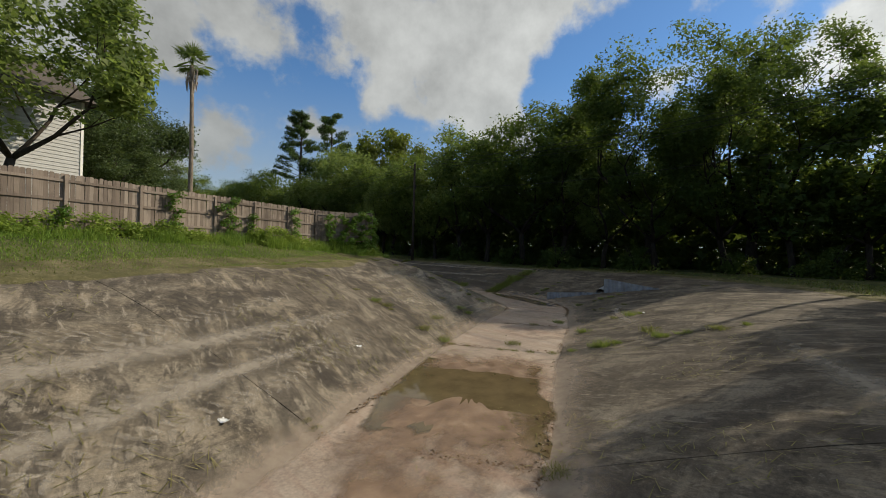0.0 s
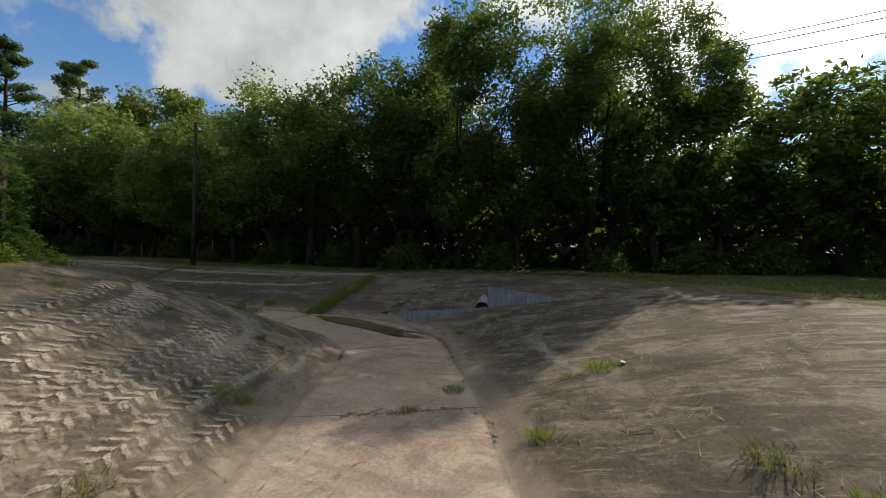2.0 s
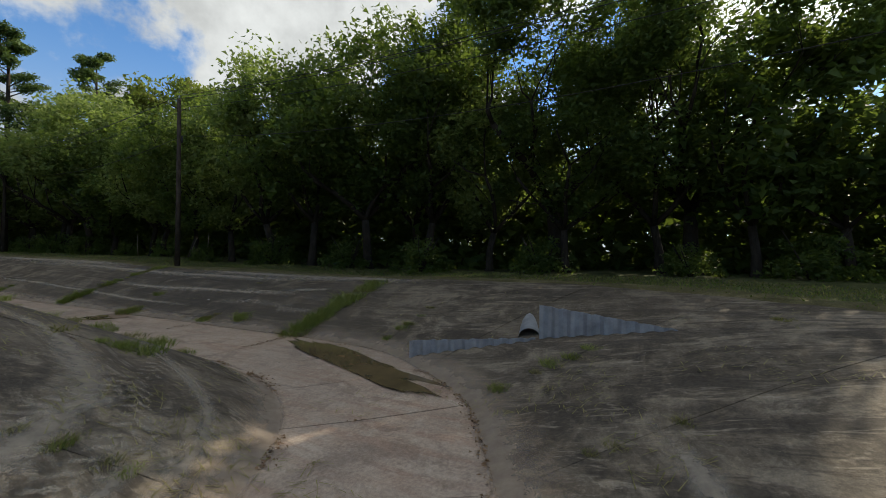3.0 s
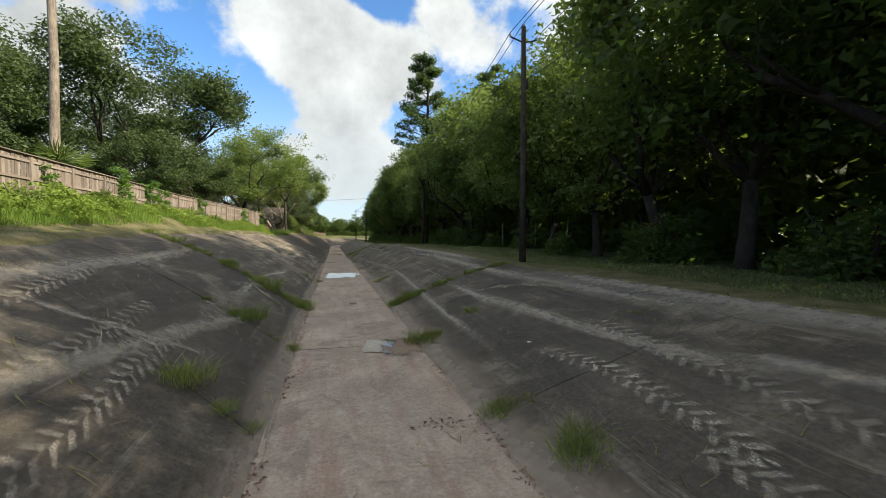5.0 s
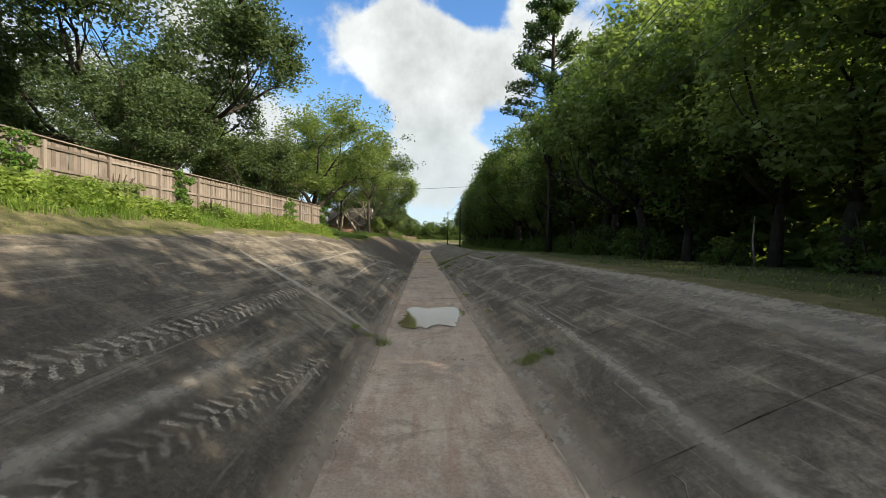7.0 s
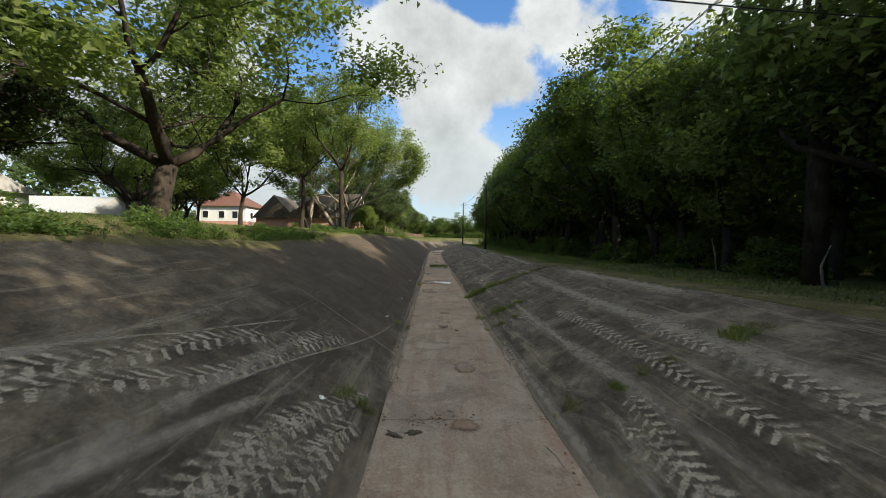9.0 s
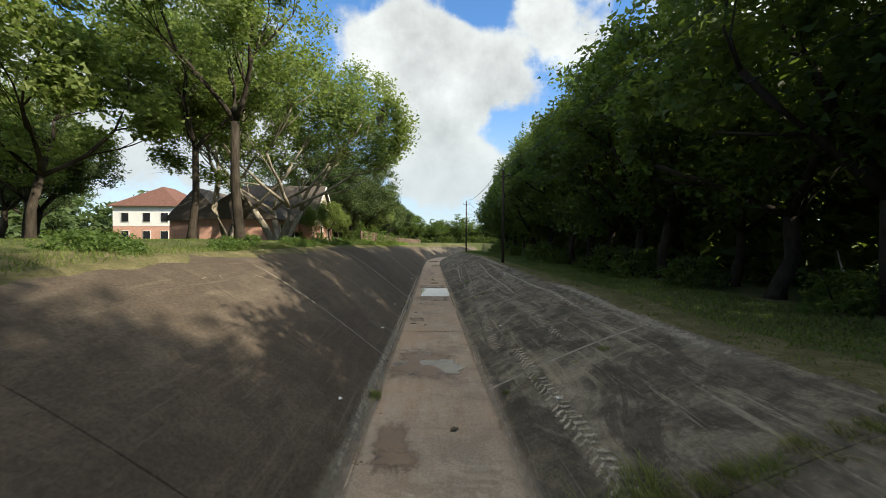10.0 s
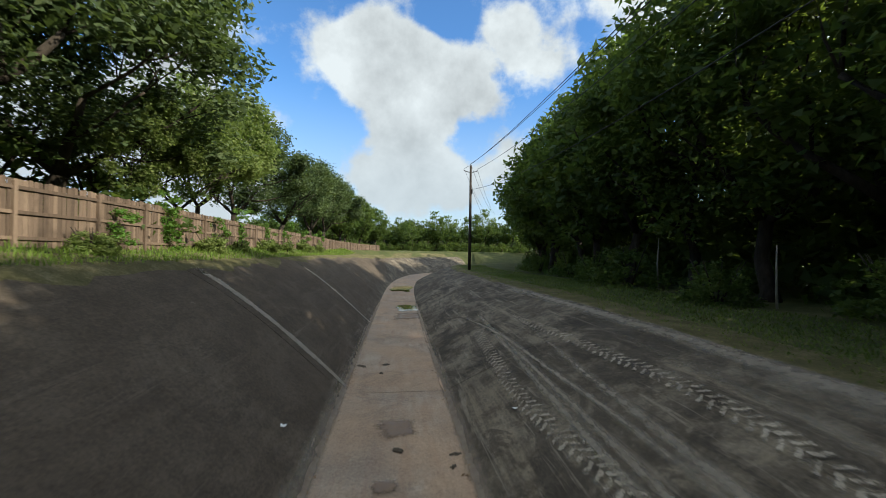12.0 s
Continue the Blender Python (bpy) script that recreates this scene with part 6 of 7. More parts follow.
# ---- tyre prints in dried mud ----
def tyre_tracks():
    r = random.Random(31)
    paths = [
        ("left", [(2, 0.2), (4, 0.24), (5.1, 0.23), (5.57, 0.19), (6.04, 0.2), (7.3, 0.22)]), ("left", [(4.6, 0.34), (5.64, 0.3), (5.97, 0.33), (6.4, 0.38), (7.4, 0.42)]),
        ("left", [(4, 0.5), (5.34, 0.48), (5.58, 0.49), (5.97, 0.56), (7, 0.62)]), ("left", [(4.8, 0.66), (5.41, 0.63), (5.69, 0.55), (6.0, 0.51)]),
        ("left", [(8.2, 0.42), (8.47, 0.37), (8.65, 0.28), (8.9, 0.26), (9.33, 0.24), (10, 0.26)]), ("left", [(8.2, 0.52), (8.64, 0.49), (8.97, 0.51), (9.6, 0.56), (10.6, 0.62)]),
        ("left", [(8.2, 0.12), (8.43, 0.11), (8.64, 0.1), (8.89, 0.08)]), ("left", [(8.2, 0.46), (8.54, 0.42), (8.79, 0.42), (9.25, 0.38), (11.4, 0.27), (12.46, 0.25), (13.5, 0.3)]),
        ("left", [(8.3, 0.3), (8.8, 0.33), (9.4, 0.31), (10.2, 0.4)]), ("left", [(8.3, 0.66), (9.3, 0.7), (10.4, 0.76)]),
        ("left", [(8.25, 0.2), (8.7, 0.19), (9.3, 0.17), (10.2, 0.2), (11.2, 0.3)]), ("left", [(8.25, 0.36), (8.8, 0.38), (9.4, 0.37), (10.2, 0.46), (11.2, 0.6)]), ("left", [(8.3, 0.58), (9.0, 0.6), (9.8, 0.62), (10.8, 0.7)]),
        ("left", [(14.2, 0.27), (14.6, 0.28), (14.82, 0.3), (15.17, 0.32), (15.5, 0.32)]), ("left", [(14.3, 0.42), (14.6, 0.42), (15, 0.42), (15.5, 0.46)]), ("left", [(13.2, 0.5), (14.0, 0.56), (14.8, 0.62), (15.6, 0.7)]),
        ("left", [(15.9, 0.68), (16.16, 0.63), (16.33, 0.55), (16.55, 0.42), (16.71, 0.36), (16.95, 0.3)]), ("left", [(15.7, 0.32), (15.93, 0.33), (16.07, 0.35), (16.24, 0.36), (16.51, 0.3), (16.9, 0.28)]),
        ("left", [(17.07, 0.29), (17.22, 0.27), (17.42, 0.21), (17.7, 0.12)]), ("left", [(17.1, 0.48), (17.5, 0.42), (18.0, 0.4), (18.5, 0.43)]),
        ("left", [(18.5, 0.36), (18.91, 0.34), (19.05, 0.28), (19.15, 0.25), (19.5, 0.2), (19.75, 0.21), (19.89, 0.15), (20.08, 0.04)]), ("left", [(18.6, 0.55), (19.0, 0.51), (19.19, 0.44), (19.34, 0.38), (19.5, 0.34)]),
        ("left", [(19.3, 0.6), (19.5, 0.58), (19.66, 0.55), (19.74, 0.5), (19.8, 0.48), (19.86, 0.47), (19.95, 0.42), (20.04, 0.36), (20.13, 0.3), (20.3, 0.24)]), ("left", [(19.3, 0.58), (19.5, 0.55), (19.65, 0.51), (19.71, 0.46), (19.76, 0.42), (19.83, 0.36), (19.91, 0.33), (20.01, 0.31), (20.17, 0.27), (20.3, 0.21)]),
        ("left", [(19.5, 0.27), (19.68, 0.24), (19.77, 0.22), (19.84, 0.19), (19.91, 0.15)]), ("left", [(19.55, 0.2), (19.7, 0.18), (19.75, 0.15), (19.83, 0.1), (19.93, 0.06)]),
        ("left", [(18.8, 0.84), (19.11, 0.78), (19.22, 0.72), (19.4, 0.6), (19.57, 0.35)]), ("left", [(18.6, 0.12), (19.1, 0.14), (19.6, 0.12), (19.9, 0.08)]),
        ("right", [(14.15, 0.28), (14.35, 0.27), (14.52, 0.25)]), ("right", [(14.4, 0.3), (14.68, 0.33), (14.97, 0.35), (15.29, 0.3)]), ("right", [(14.2, 0.45), (14.8, 0.5), (15.4, 0.55)]), ("right", [(16, 0.75), (16.22, 0.7), (16.42, 0.59), (16.52, 0.39), (16.7, 0.3)]),
        ("right", [(18.3, 0.3), (18.8, 0.26), (19.07, 0.24), (19.2, 0.23), (19.44, 0.2), (19.91, 0.16)]), ("right", [(18.8, 0.44), (19.05, 0.49), (19.25, 0.57), (19.54, 0.56), (19.9, 0.57), (20.3, 0.54)]),
        ("right", [(19, 0.8), (19.15, 0.77), (19.29, 0.61), (19.5, 0.45)]), ("right", [(19.6, 0.17), (19.75, 0.19), (19.82, 0.21), (19.95, 0.24)]), ("right", [(19.7, 0.4), (20.2, 0.42), (20.8, 0.4)]),
        ("right", [(21.6, 0.22), (22.13, 0.23), (22.59, 0.24), (23.53, 0.24)]), ("right", [(23.2, 0.5), (23.53, 0.5), (23.79, 0.5), (24.36, 0.46), (25.45, 0.46), (26.22, 0.48), (26.37, 0.45), (26.67, 0.41), (26.97, 0.45), (27.38, 0.68), (27.45, 0.71), (27.75, 0.68), (28.01, 0.62), (28.4, 0.6)]),
        ("right", [(23.4, 0.14), (23.69, 0.15), (24.03, 0.18), (24.76, 0.22), (25.6, 0.24)]), ("right", [(27.2, 0.3), (27.5, 0.31), (27.6, 0.28), (27.75, 0.26), (28.06, 0.29), (28.4, 0.34)]), ("right", [(24.9, 0.66), (26, 0.8), (26.16, 0.75), (26.26, 0.66), (26.45, 0.56), (26.82, 0.49)]),
    ]
    verts, faces, uvs = [], [], []
    for n, (band, pts) in enumerate(paths):
        pts = np.array(pts)
        ks = np.linspace(pts[0, 0], pts[-1, 0], 1100)
        us = np.interp(ks, pts[:, 0], pts[:, 1])
        us = np.convolve(np.pad(us, 60, mode="edge"), np.ones(121) / 121, "valid")
        run, last = r.uniform(0, 9), None
        lift = Vector((0, 0, 0.017 + 0.0008 * n))
        first = len(verts)
        for i, (k, u) in enumerate(zip(ks[::4], us[::4])):
            half = 0.30 * min(1.0, 0.1 + i / 14, 0.1 + (274 - i) / 14)
            full = (surf(k, band, 1.0) - surf(k, band, 0.0)).length
            p = surf(k, band, u)
            run += (p - last).length if last else 0.0
            last = p
            for c in range(5):
                a = c / 4
                verts.append(surf(k, band, min(max(u + (a - 0.5) * 2 * half / full, 0.0), 1.0)) + lift)
                uvs.append((a, run))
        rows = (len(verts) - first) // 5
        for i in range(rows - 1):
            for c in range(4):
                q = first + i * 5 + c
                faces.append((q, q + 1, q + 6, q + 5) if band == "left" else (q, q + 5, q + 6, q + 1))
    me = mesh_from("tyre_prints", verts, faces, M["print"], True)
    track = me.uv_layers.new(name="track")
    idx = np.empty(len(me.loops), dtype=np.int32)
    me.loops.foreach_get("vertex_index", idx)
    track.data.foreach_set("uv", np.array(uvs, dtype=np.float32)[idx].ravel())
    if me.polygons[0].normal.z < 0:
        me.flip_normals()
    tagged(new("tyre_prints", me), "pale chevron tyre prints of dried mud on the banks", "tyre tracks", kind="stuff")


tyre_tracks()


# ---- streaks of dried silt on the banks ----
def silt_streak(band, pts, width, lift=0.010):
    pts = np.array(pts)
    n = max(48, int((pts[-1, 0] - pts[0, 0]) * 16))
    ks = np.linspace(pts[0, 0], pts[-1, 0], n + 1)
    us = np.interp(ks, pts[:, 0], pts[:, 1])
    us = np.convolve(np.pad(us, 6, mode="edge"), np.ones(13) / 13, "valid")
    verts, rim = [], []
    m = 6
    for i, (k, u) in enumerate(zip(ks, us)):
        full = (surf(k, band, 1.0) - surf(k, band, 0.0)).length
        for j in range(m + 1):
            v = u + (j / m - 0.5) * width / full * (1 + 0.3 * noise.noise((k * 2.0, u * 9, 3)))
            verts.append(surf(k, band, min(max(v, 0.0), 1.0)) + Vector((0, 0, lift)))
            rim.append((1 - abs(2 * j / m - 1)) * min(1.0, 4 * i / n, 4 * (n - i) / n))
    faces = [(i * (m + 1) + j, i * (m + 1) + j + 1, (i + 1) * (m + 1) + j + 1, (i + 1) * (m + 1) + j) for i in range(n) for j in range(m)]
    me = mesh_from("silt_streak", verts, faces, M["silt"], True)
    if me.polygons[0].normal.z < 0:
        me.flip_normals()
    set_rim(me, rim)
    return tagged(new("silt_streak", me), "pale streak of dried silt along the concrete bank", "silt", "streaks of dried silt", "stuff")


for band, pts, w in (
    ("left", [(1, 0.5), (3, 0.52), (5, 0.5), (7, 0.42), (8, 0.4)], 0.9), ("left", [(2, 0.25), (4, 0.28), (6, 0.3), (7.5, 0.28)], 0.7), ("left", [(8.2, 0.3), (9.5, 0.28), (10.6, 0.32), (12, 0.5), (13.2, 0.68)], 1.3),
    ("left", [(8.3, 0.12), (9.6, 0.08), (10.8, 0.12), (12, 0.25), (13.5, 0.4)], 0.6), ("left", [(9, 0.6), (10, 0.62), (11, 0.7), (12, 0.8)], 1.2), ("left", [(13.4, 0.5), (14.4, 0.42), (15.6, 0.3), (16.6, 0.15)], 0.8),
    ("left", [(13.6, 0.75), (15, 0.72), (16.5, 0.7), (17.5, 0.74)], 1.0), ("left", [(16.2, 0.3), (17.2, 0.34), (18.0, 0.2)], 0.6), ("left", [(17.5, 0.6), (18.5, 0.56), (19.5, 0.6), (20.3, 0.5)], 0.5),
    ("left", [(18.2, 0.3), (19, 0.36), (19.8, 0.38), (20.6, 0.2)], 0.5), ("right", [(2, 0.45), (4, 0.5), (6, 0.46), (8, 0.5)], 1.4), ("right", [(8.4, 0.25), (9.3, 0.2), (10.2, 0.25)], 0.8),
    ("right", [(14.2, 0.6), (15.2, 0.5), (16.4, 0.45), (17.4, 0.5)], 0.9), ("right", [(14.5, 0.85), (16, 0.8), (17.5, 0.82), (19, 0.8)], 1.4), ("right", [(15.2, 0.18), (16.4, 0.22), (17.6, 0.3), (19, 0.36)], 0.6),
    ("right", [(19, 0.7), (20, 0.6), (21.2, 0.62), (22.4, 0.7)], 1.3), ("right", [(19.4, 0.3), (20.6, 0.25), (21.8, 0.3)], 0.7), ("right", [(22.6, 0.75), (24, 0.8), (26, 0.82), (28, 0.88)], 0.9),
    ("right", [(23.6, 0.5), (24.8, 0.6), (26, 0.62), (27.2, 0.74), (28.2, 0.85)], 0.7), ("right", [(24.4, 0.3), (25.4, 0.3), (26.4, 0.38), (27.6, 0.5), (28.6, 0.66)], 0.45), ("right", [(25.4, 0.18), (26.6, 0.24), (27.8, 0.36), (29, 0.5)], 0.4),
    ("left", [(21, 0.04), (23, 0.03), (26, 0.04), (29, 0.03)], 0.5), ("right", [(15, 0.03), (18, 0.03), (22, 0.03)], 0.5), ("left", [(14.5, 0.03), (17, 0.03), (20, 0.03)], 0.5),
):
    silt_streak(band, pts, w)
# ridges of silt pushed up beside the wheel tracks, and the dry pale rim of the low bank
for band, pts, w in (
    ("right", [(26.2, 0.35), (26.63, 0.28), (27.24, 0.36), (28.55, 0.44)], 0.34), ("right", [(27.2, 0.42), (27.45, 0.45), (27.6, 0.47), (27.86, 0.43), (28.2, 0.44), (28.84, 0.3)], 0.34),
    ("left", [(14.7, 0.72), (14.81, 0.65), (14.91, 0.54), (15.2, 0.31), (15.43, 0.08)], 0.6), ("left", [(18.6, 0.86), (19.1, 0.82), (19.3, 0.74), (19.5, 0.62)], 0.3), ("left", [(19.955, 0.62), (19.97, 0.4), (19.99, 0.12)], 0.45),
    ("left", [(19.5, 0.66), (19.7, 0.58), (19.83, 0.52), (19.99, 0.45), (20.29, 0.36)], 0.12), ("left", [(19.4, 0.44), (19.6, 0.41), (19.73, 0.39), (19.95, 0.29), (20.46, 0.14), (21.15, 0.05)], 0.14),
    ("left", [(19.4, 0.43), (19.6, 0.37), (19.65, 0.34), (19.75, 0.31), (19.97, 0.2)], 0.4), ("left", [(23.4, 0.03), (24.17, 0.02), (25.14, 0.02)], 0.3),
    ("right", [(19.0, 0.1), (19.5, 0.12), (20, 0.1)], 0.3),
    ("right", [(14.3, 0.66), (14.5, 0.62), (14.8, 0.6)], 0.9), ("left", [(8.2, 0.2), (9.0, 0.16), (9.9, 0.14), (10.8, 0.2)], 0.4),
):
    silt_streak(band, pts, w, 0.014)
for k0, k1, w in ((13.2, 16.9, 2.3), (17.1, 19.9, 2.3), (20.1, 22.0, 2.2), (22.1, 25.0, 1.5), (25.1, 29.5, 1.2)):
    silt_streak("right", [(k0, 0.94), ((k0 + k1) / 2, 0.95), (k1, 0.94)], w, 0.012)


def toe_silt(band, k0, k1, reach):
    """A wedge of tan silt from the edge of the bed up the foot of a bank."""
    n, m = int((k1 - k0) * 14), 6
    verts, rim = [], []
    for i in range(n + 1):
        k = k0 + (k1 - k0) * i / n
        full = (surf(k, band, 1.0) - surf(k, band, 0.0)).length
        w = reach / full * (1 + 0.5 * noise.noise((k * 1.7, 5.0, reach)))
        for j in range(-1, m):
            p = surf(k, band, w * j / (m - 1)) if j >= 0 else surf(k, "bed", 0.05 if band == "left" else 0.95)
            verts.append(p + Vector((0, 0, 0.011)))
            rim.append((1 - j / (m - 1) if j >= 0 else 0.0) * min(1.0, i / 4, (n - i) / 4))
    faces = [(i * (m + 1) + j, i * (m + 1) + j + 1, (i + 1) * (m + 1) + j + 1, (i + 1) * (m + 1) + j) for i in range(n) for j in range(m)]
    me = mesh_from("toe_silt", verts, faces, M["toe"], True)
    if me.polygons[0].normal.z < 0:
        me.flip_normals()
    return tagged(new("toe_silt", set_rim(me, rim)), "tan silt washed against the foot of the concrete bank", "silt", "silt along the foot of the banks", "stuff")


for band, k0, k1, reach in (("left", 1, 8, 0.8), ("right", 1, 8, 1.3), ("left", 8, 14, 1.0), ("right", 8, 14, 1.2), ("left", 14, 20, 0.8), ("right", 14, 20, 1.1), ("left", 20, 30, 0.3), ("right", 20, 30, 0.35)):
    toe_silt(band, k0, k1, reach)


# ---- standing water ----
def puddle(cx, cy, rx, ry, turn, seed, label, mat="water", z=0.004, rag=1.0, square=0.6):
    r = random.Random(seed)
    n = 72
    ca, sa = math.cos(radians(turn)), math.sin(radians(turn))
    verts, faces, rim = [(cx, cy, z + 0.004)], [], [1.0]
    for ring in (0.25, 0.5, 0.75, 1.0):
        for i in range(n):
            a = 2 * math.pi * i / n
            q = ring * (1 + rag * 0.42 * noise.noise((math.cos(a) * 1.4 + seed, math.sin(a) * 1.4, 0)) + rag * 0.24 * noise.noise((math.cos(a) * 5, math.sin(a) * 5, seed)))
            sq = max(abs(math.cos(a)), abs(math.sin(a))) ** -square
            x, y = rx * q * sq * math.cos(a), ry * q * sq * math.sin(a)
            px, py = cx + x * ca - y * sa, cy + x * sa + y * ca
            verts.append((px, py, z + 0.004 + (0.012 * math.sin(px * 1.3 + py * 0.7) if mat == "damp" else 0.0)))
            rim.append(1.0 - ring)
    faces = [(0, i + 1, (i + 1) % n + 1) for i in range(n)]
    for o in (1, 1 + n, 1 + 2 * n):
        faces += [(o + i, o + n + i, o + n + (i + 1) % n, o + (i + 1) % n) for i in range(n)]
    me = set_rim(mesh_from("puddle", verts, faces, M[mat]), rim)
    return tagged(new("puddle", me), label, "puddle", "puddles on the bed")


puddle(-18.0, -14.2, 3.6, 2.3, 33, 3, "shallow pool of brown-green water on the channel bed")
puddle(-17.9, -14.2, 5.2, 2.6, 30, 14, "damp red-brown silt patch around the pool", "damp", 0.0)
puddle(-23.2, -16.9, 2.2, 1.3, 27, 13, "damp red-brown silt patch on the bed", "damp", 0.0)
puddle(0.0, -3.9, 0.68, 4.29, -21, 4, "narrow dark pool along the edge of the bed")
puddle(0.62, 11.7, 0.5, 0.95, 0, 5, "small round puddle reflecting the sky")
puddle(1.25, 11.5, 0.8, 1.3, 0, 15, "damp brown patch beside the puddle", "damp", 0.001)
puddle(0.0, 36.4, 1.55, 3.0, -8, 6, "bright puddle across the channel bed")
puddle(-0.1, 84.8, 1.3, 1.1, 0, 7, "puddle on the worn channel bed")
puddle(-0.4, 85.2, 1.65, 2.3, 0, 17, "damp dark patch around a puddle", "damp", 0.001)
puddle(0.28, 108.5, 1.5, 3.6, 0, 8, "broad clear pool reflecting the clouds", rag=0.14, square=0.95)
puddle(0.0, 104.3, 1.75, 1.3, 0, 31, "wet brown silt at the edge of the pool", "damp", 0.001, 0.3, 0.9)
puddle(0.0, 113.4, 1.8, 1.7, 0, 32, "wet brown silt at the edge of the pool", "damp", 0.001, 0.3, 0.9)
puddle(0.88, 156.2, 1.0, 2.1, 0, 9, "puddle on the channel bed")
puddle(0.6, 173.8, 1.35, 4.6, 0, 10, "puddle with a grassy islet on the channel bed")
puddle(-1.0, 78.7, 0.6, 1.6, 4, 21, "damp stain on the channel bed", "damp", 0.001)
puddle(0.3, 103.6, 1.6, 1.5, 0, 22, "damp stain before the pool", "damp", 0.001)


# dark wet stains on the slabs of the bed
for i, (x, y, rx, ry) in enumerate(((-0.17, 130.5, 0.35, 0.3), (0.1, 133.2, 0.7, 0.7), (-0.05, 56.3, 0.4, 0.3), (-0.9, 94.2, 0.5, 0.7), (-0.9, 78.2, 0.7, 0.5), (0.3, 60.2, 0.4, 0.6), (0.6, 117.0, 0.22, 1.4), (-0.2, 66.1, 0.3, 0.35), (0.0, 69.5, 0.35, 0.3), (0.9, 152.0, 1.3, 2.0))):
    puddle(x, y, rx, ry, 0, 40 + i, "dark damp stain on the channel bed", "damp", 0.002 + 0.0006 * i)


def mud_clump(x, y, size, seed):
    """A flattened lump of wet leaves and mud."""
    bm = bmesh.new()
    bmesh.ops.create_icosphere(bm, subdivisions=3, radius=1.0)
    for v in bm.verts:
        n = noise.noise((v.co.x * 1.7 + seed, v.co.y * 1.7, v.co.z)) + 0.5 * noise.noise((v.co.x * 5 + seed, v.co.y * 5, v.co.z * 5))
        v.co *= 1 + 0.85 * n
        v.co.z = max(v.co.z, -0.15) * 0.32
    me = bpy.data.meshes.new("mud_clump")
    bm.to_mesh(me)
    bm.free()
    me.materials.append(M["mud"])
    ob = new("mud_clump", me)
    ob.matrix_basis = pose(x, y, 0.012 * math.sin(x * 1.3 + y * 0.7) - 0.015, 0, 0, seed * 47 % 360)
    ob.scale = (size * 0.85, size * 0.5, size * 0.5)
    return tagged(ob, "dark clump of wet leaves and mud on the bed", "mud", "clumps of mud on the bed")


for i, (x, y, size) in enumerate(((0.12, 132.0, 0.2), (1.47, 131.7, 0.15), (1.33, 131.15, 0.12), (-0.52, 138.1, 0.14), (-1.36, 139.1, 0.22), (-0.4, 139.3, 0.16), (-0.89, 101.2, 0.17), (0.23, 102.7, 0.16), (0.33, 116.8, 0.2), (0.5, 118.3, 0.16), (0.17, 125.5, 0.22),
                                  (0.36, 65.3, 0.15), (-0.2, 66.1, 0.12), (0.0, 69.5, 0.14), (0.52, 79.6, 0.16), (-1.6, 70.4, 0.14), (1.7, 66.7, 0.15), (-1.14, 93.1, 0.22), (-0.42, 92.7, 0.14), (-1.35, 94.7, 0.2), (-0.72, 94.8, 0.12), (-1.13, 97.0, 0.18), (0.24, 120.7, 0.14), (-1.5, 55.9, 0.22), (-1.1, 56.0, 0.2), (-1.8, 115.0, 0.15), (-1.62, 91.0, 0.1))):
    mud_clump(x, y, size, 3 + i)


# ---- culvert outfall of sheet steel in the outer bank ----
def sheet_wall(parent, name, a, b, za, zb, base):
    d = Vector((b[0] - a[0], b[1] - a[1], 0))
    ln = d.length
    d.normalize()
    s = Vector((-d.y, d.x, 0))
    n = int(ln / 0.11)
    verts, faces = [], []
    for i in range(n + 1):
        t = i / n
        off = 0.05 if (i // 2) % 2 else -0.05
        p = Vector((a[0], a[1], 0)) + d * ln * t
        zt = za + (zb - za) * t + 0.012 * math.sin(i * 2.3)
        for o in (off, off + 0.014):
            q = p + s * o
            verts += [(q.x, q.y, base), (q.x, q.y, zt)]
    for i in range(n):
        o = i * 4
        faces += [(o, o + 4, o + 5, o + 1), (o + 2, o + 3, o + 7, o + 6), (o + 1, o + 5, o + 7, o + 3)]
    return part_mesh(name, mesh_from(name, verts, faces, M["steel"]), parent)


culvert = thing("culvert_outfall", Matrix(), "weathered pale corrugated sheet-steel culvert outfall in the concrete bank", "culvert")
sheet_wall(culvert, "head_wall", (1.95, -9.3), (1.9, -12.9), 1.9, 1.5, 0.0)
sheet_wall(culvert, "wing_wall", (1.85, -9.2), (1.0, -5.4), 0.92, 0.62, 0.0)
# added tube, no real pipe: its hollow gives the outfall's shaded recess
v, f = tube([(4.4, -8.5, 0.95), (3.6, -8.65, 0.9), (2.9, -8.8, 0.85), (2.15, -8.95, 0.8)], [0.34, 0.34, 0.34, 0.34], 18)
part_mesh("drain_pipe", mesh_from("drain_pipe", v, f[:-2], M["steel"], True), culvert, "added steel tube in place of the outfall's shaded recess")


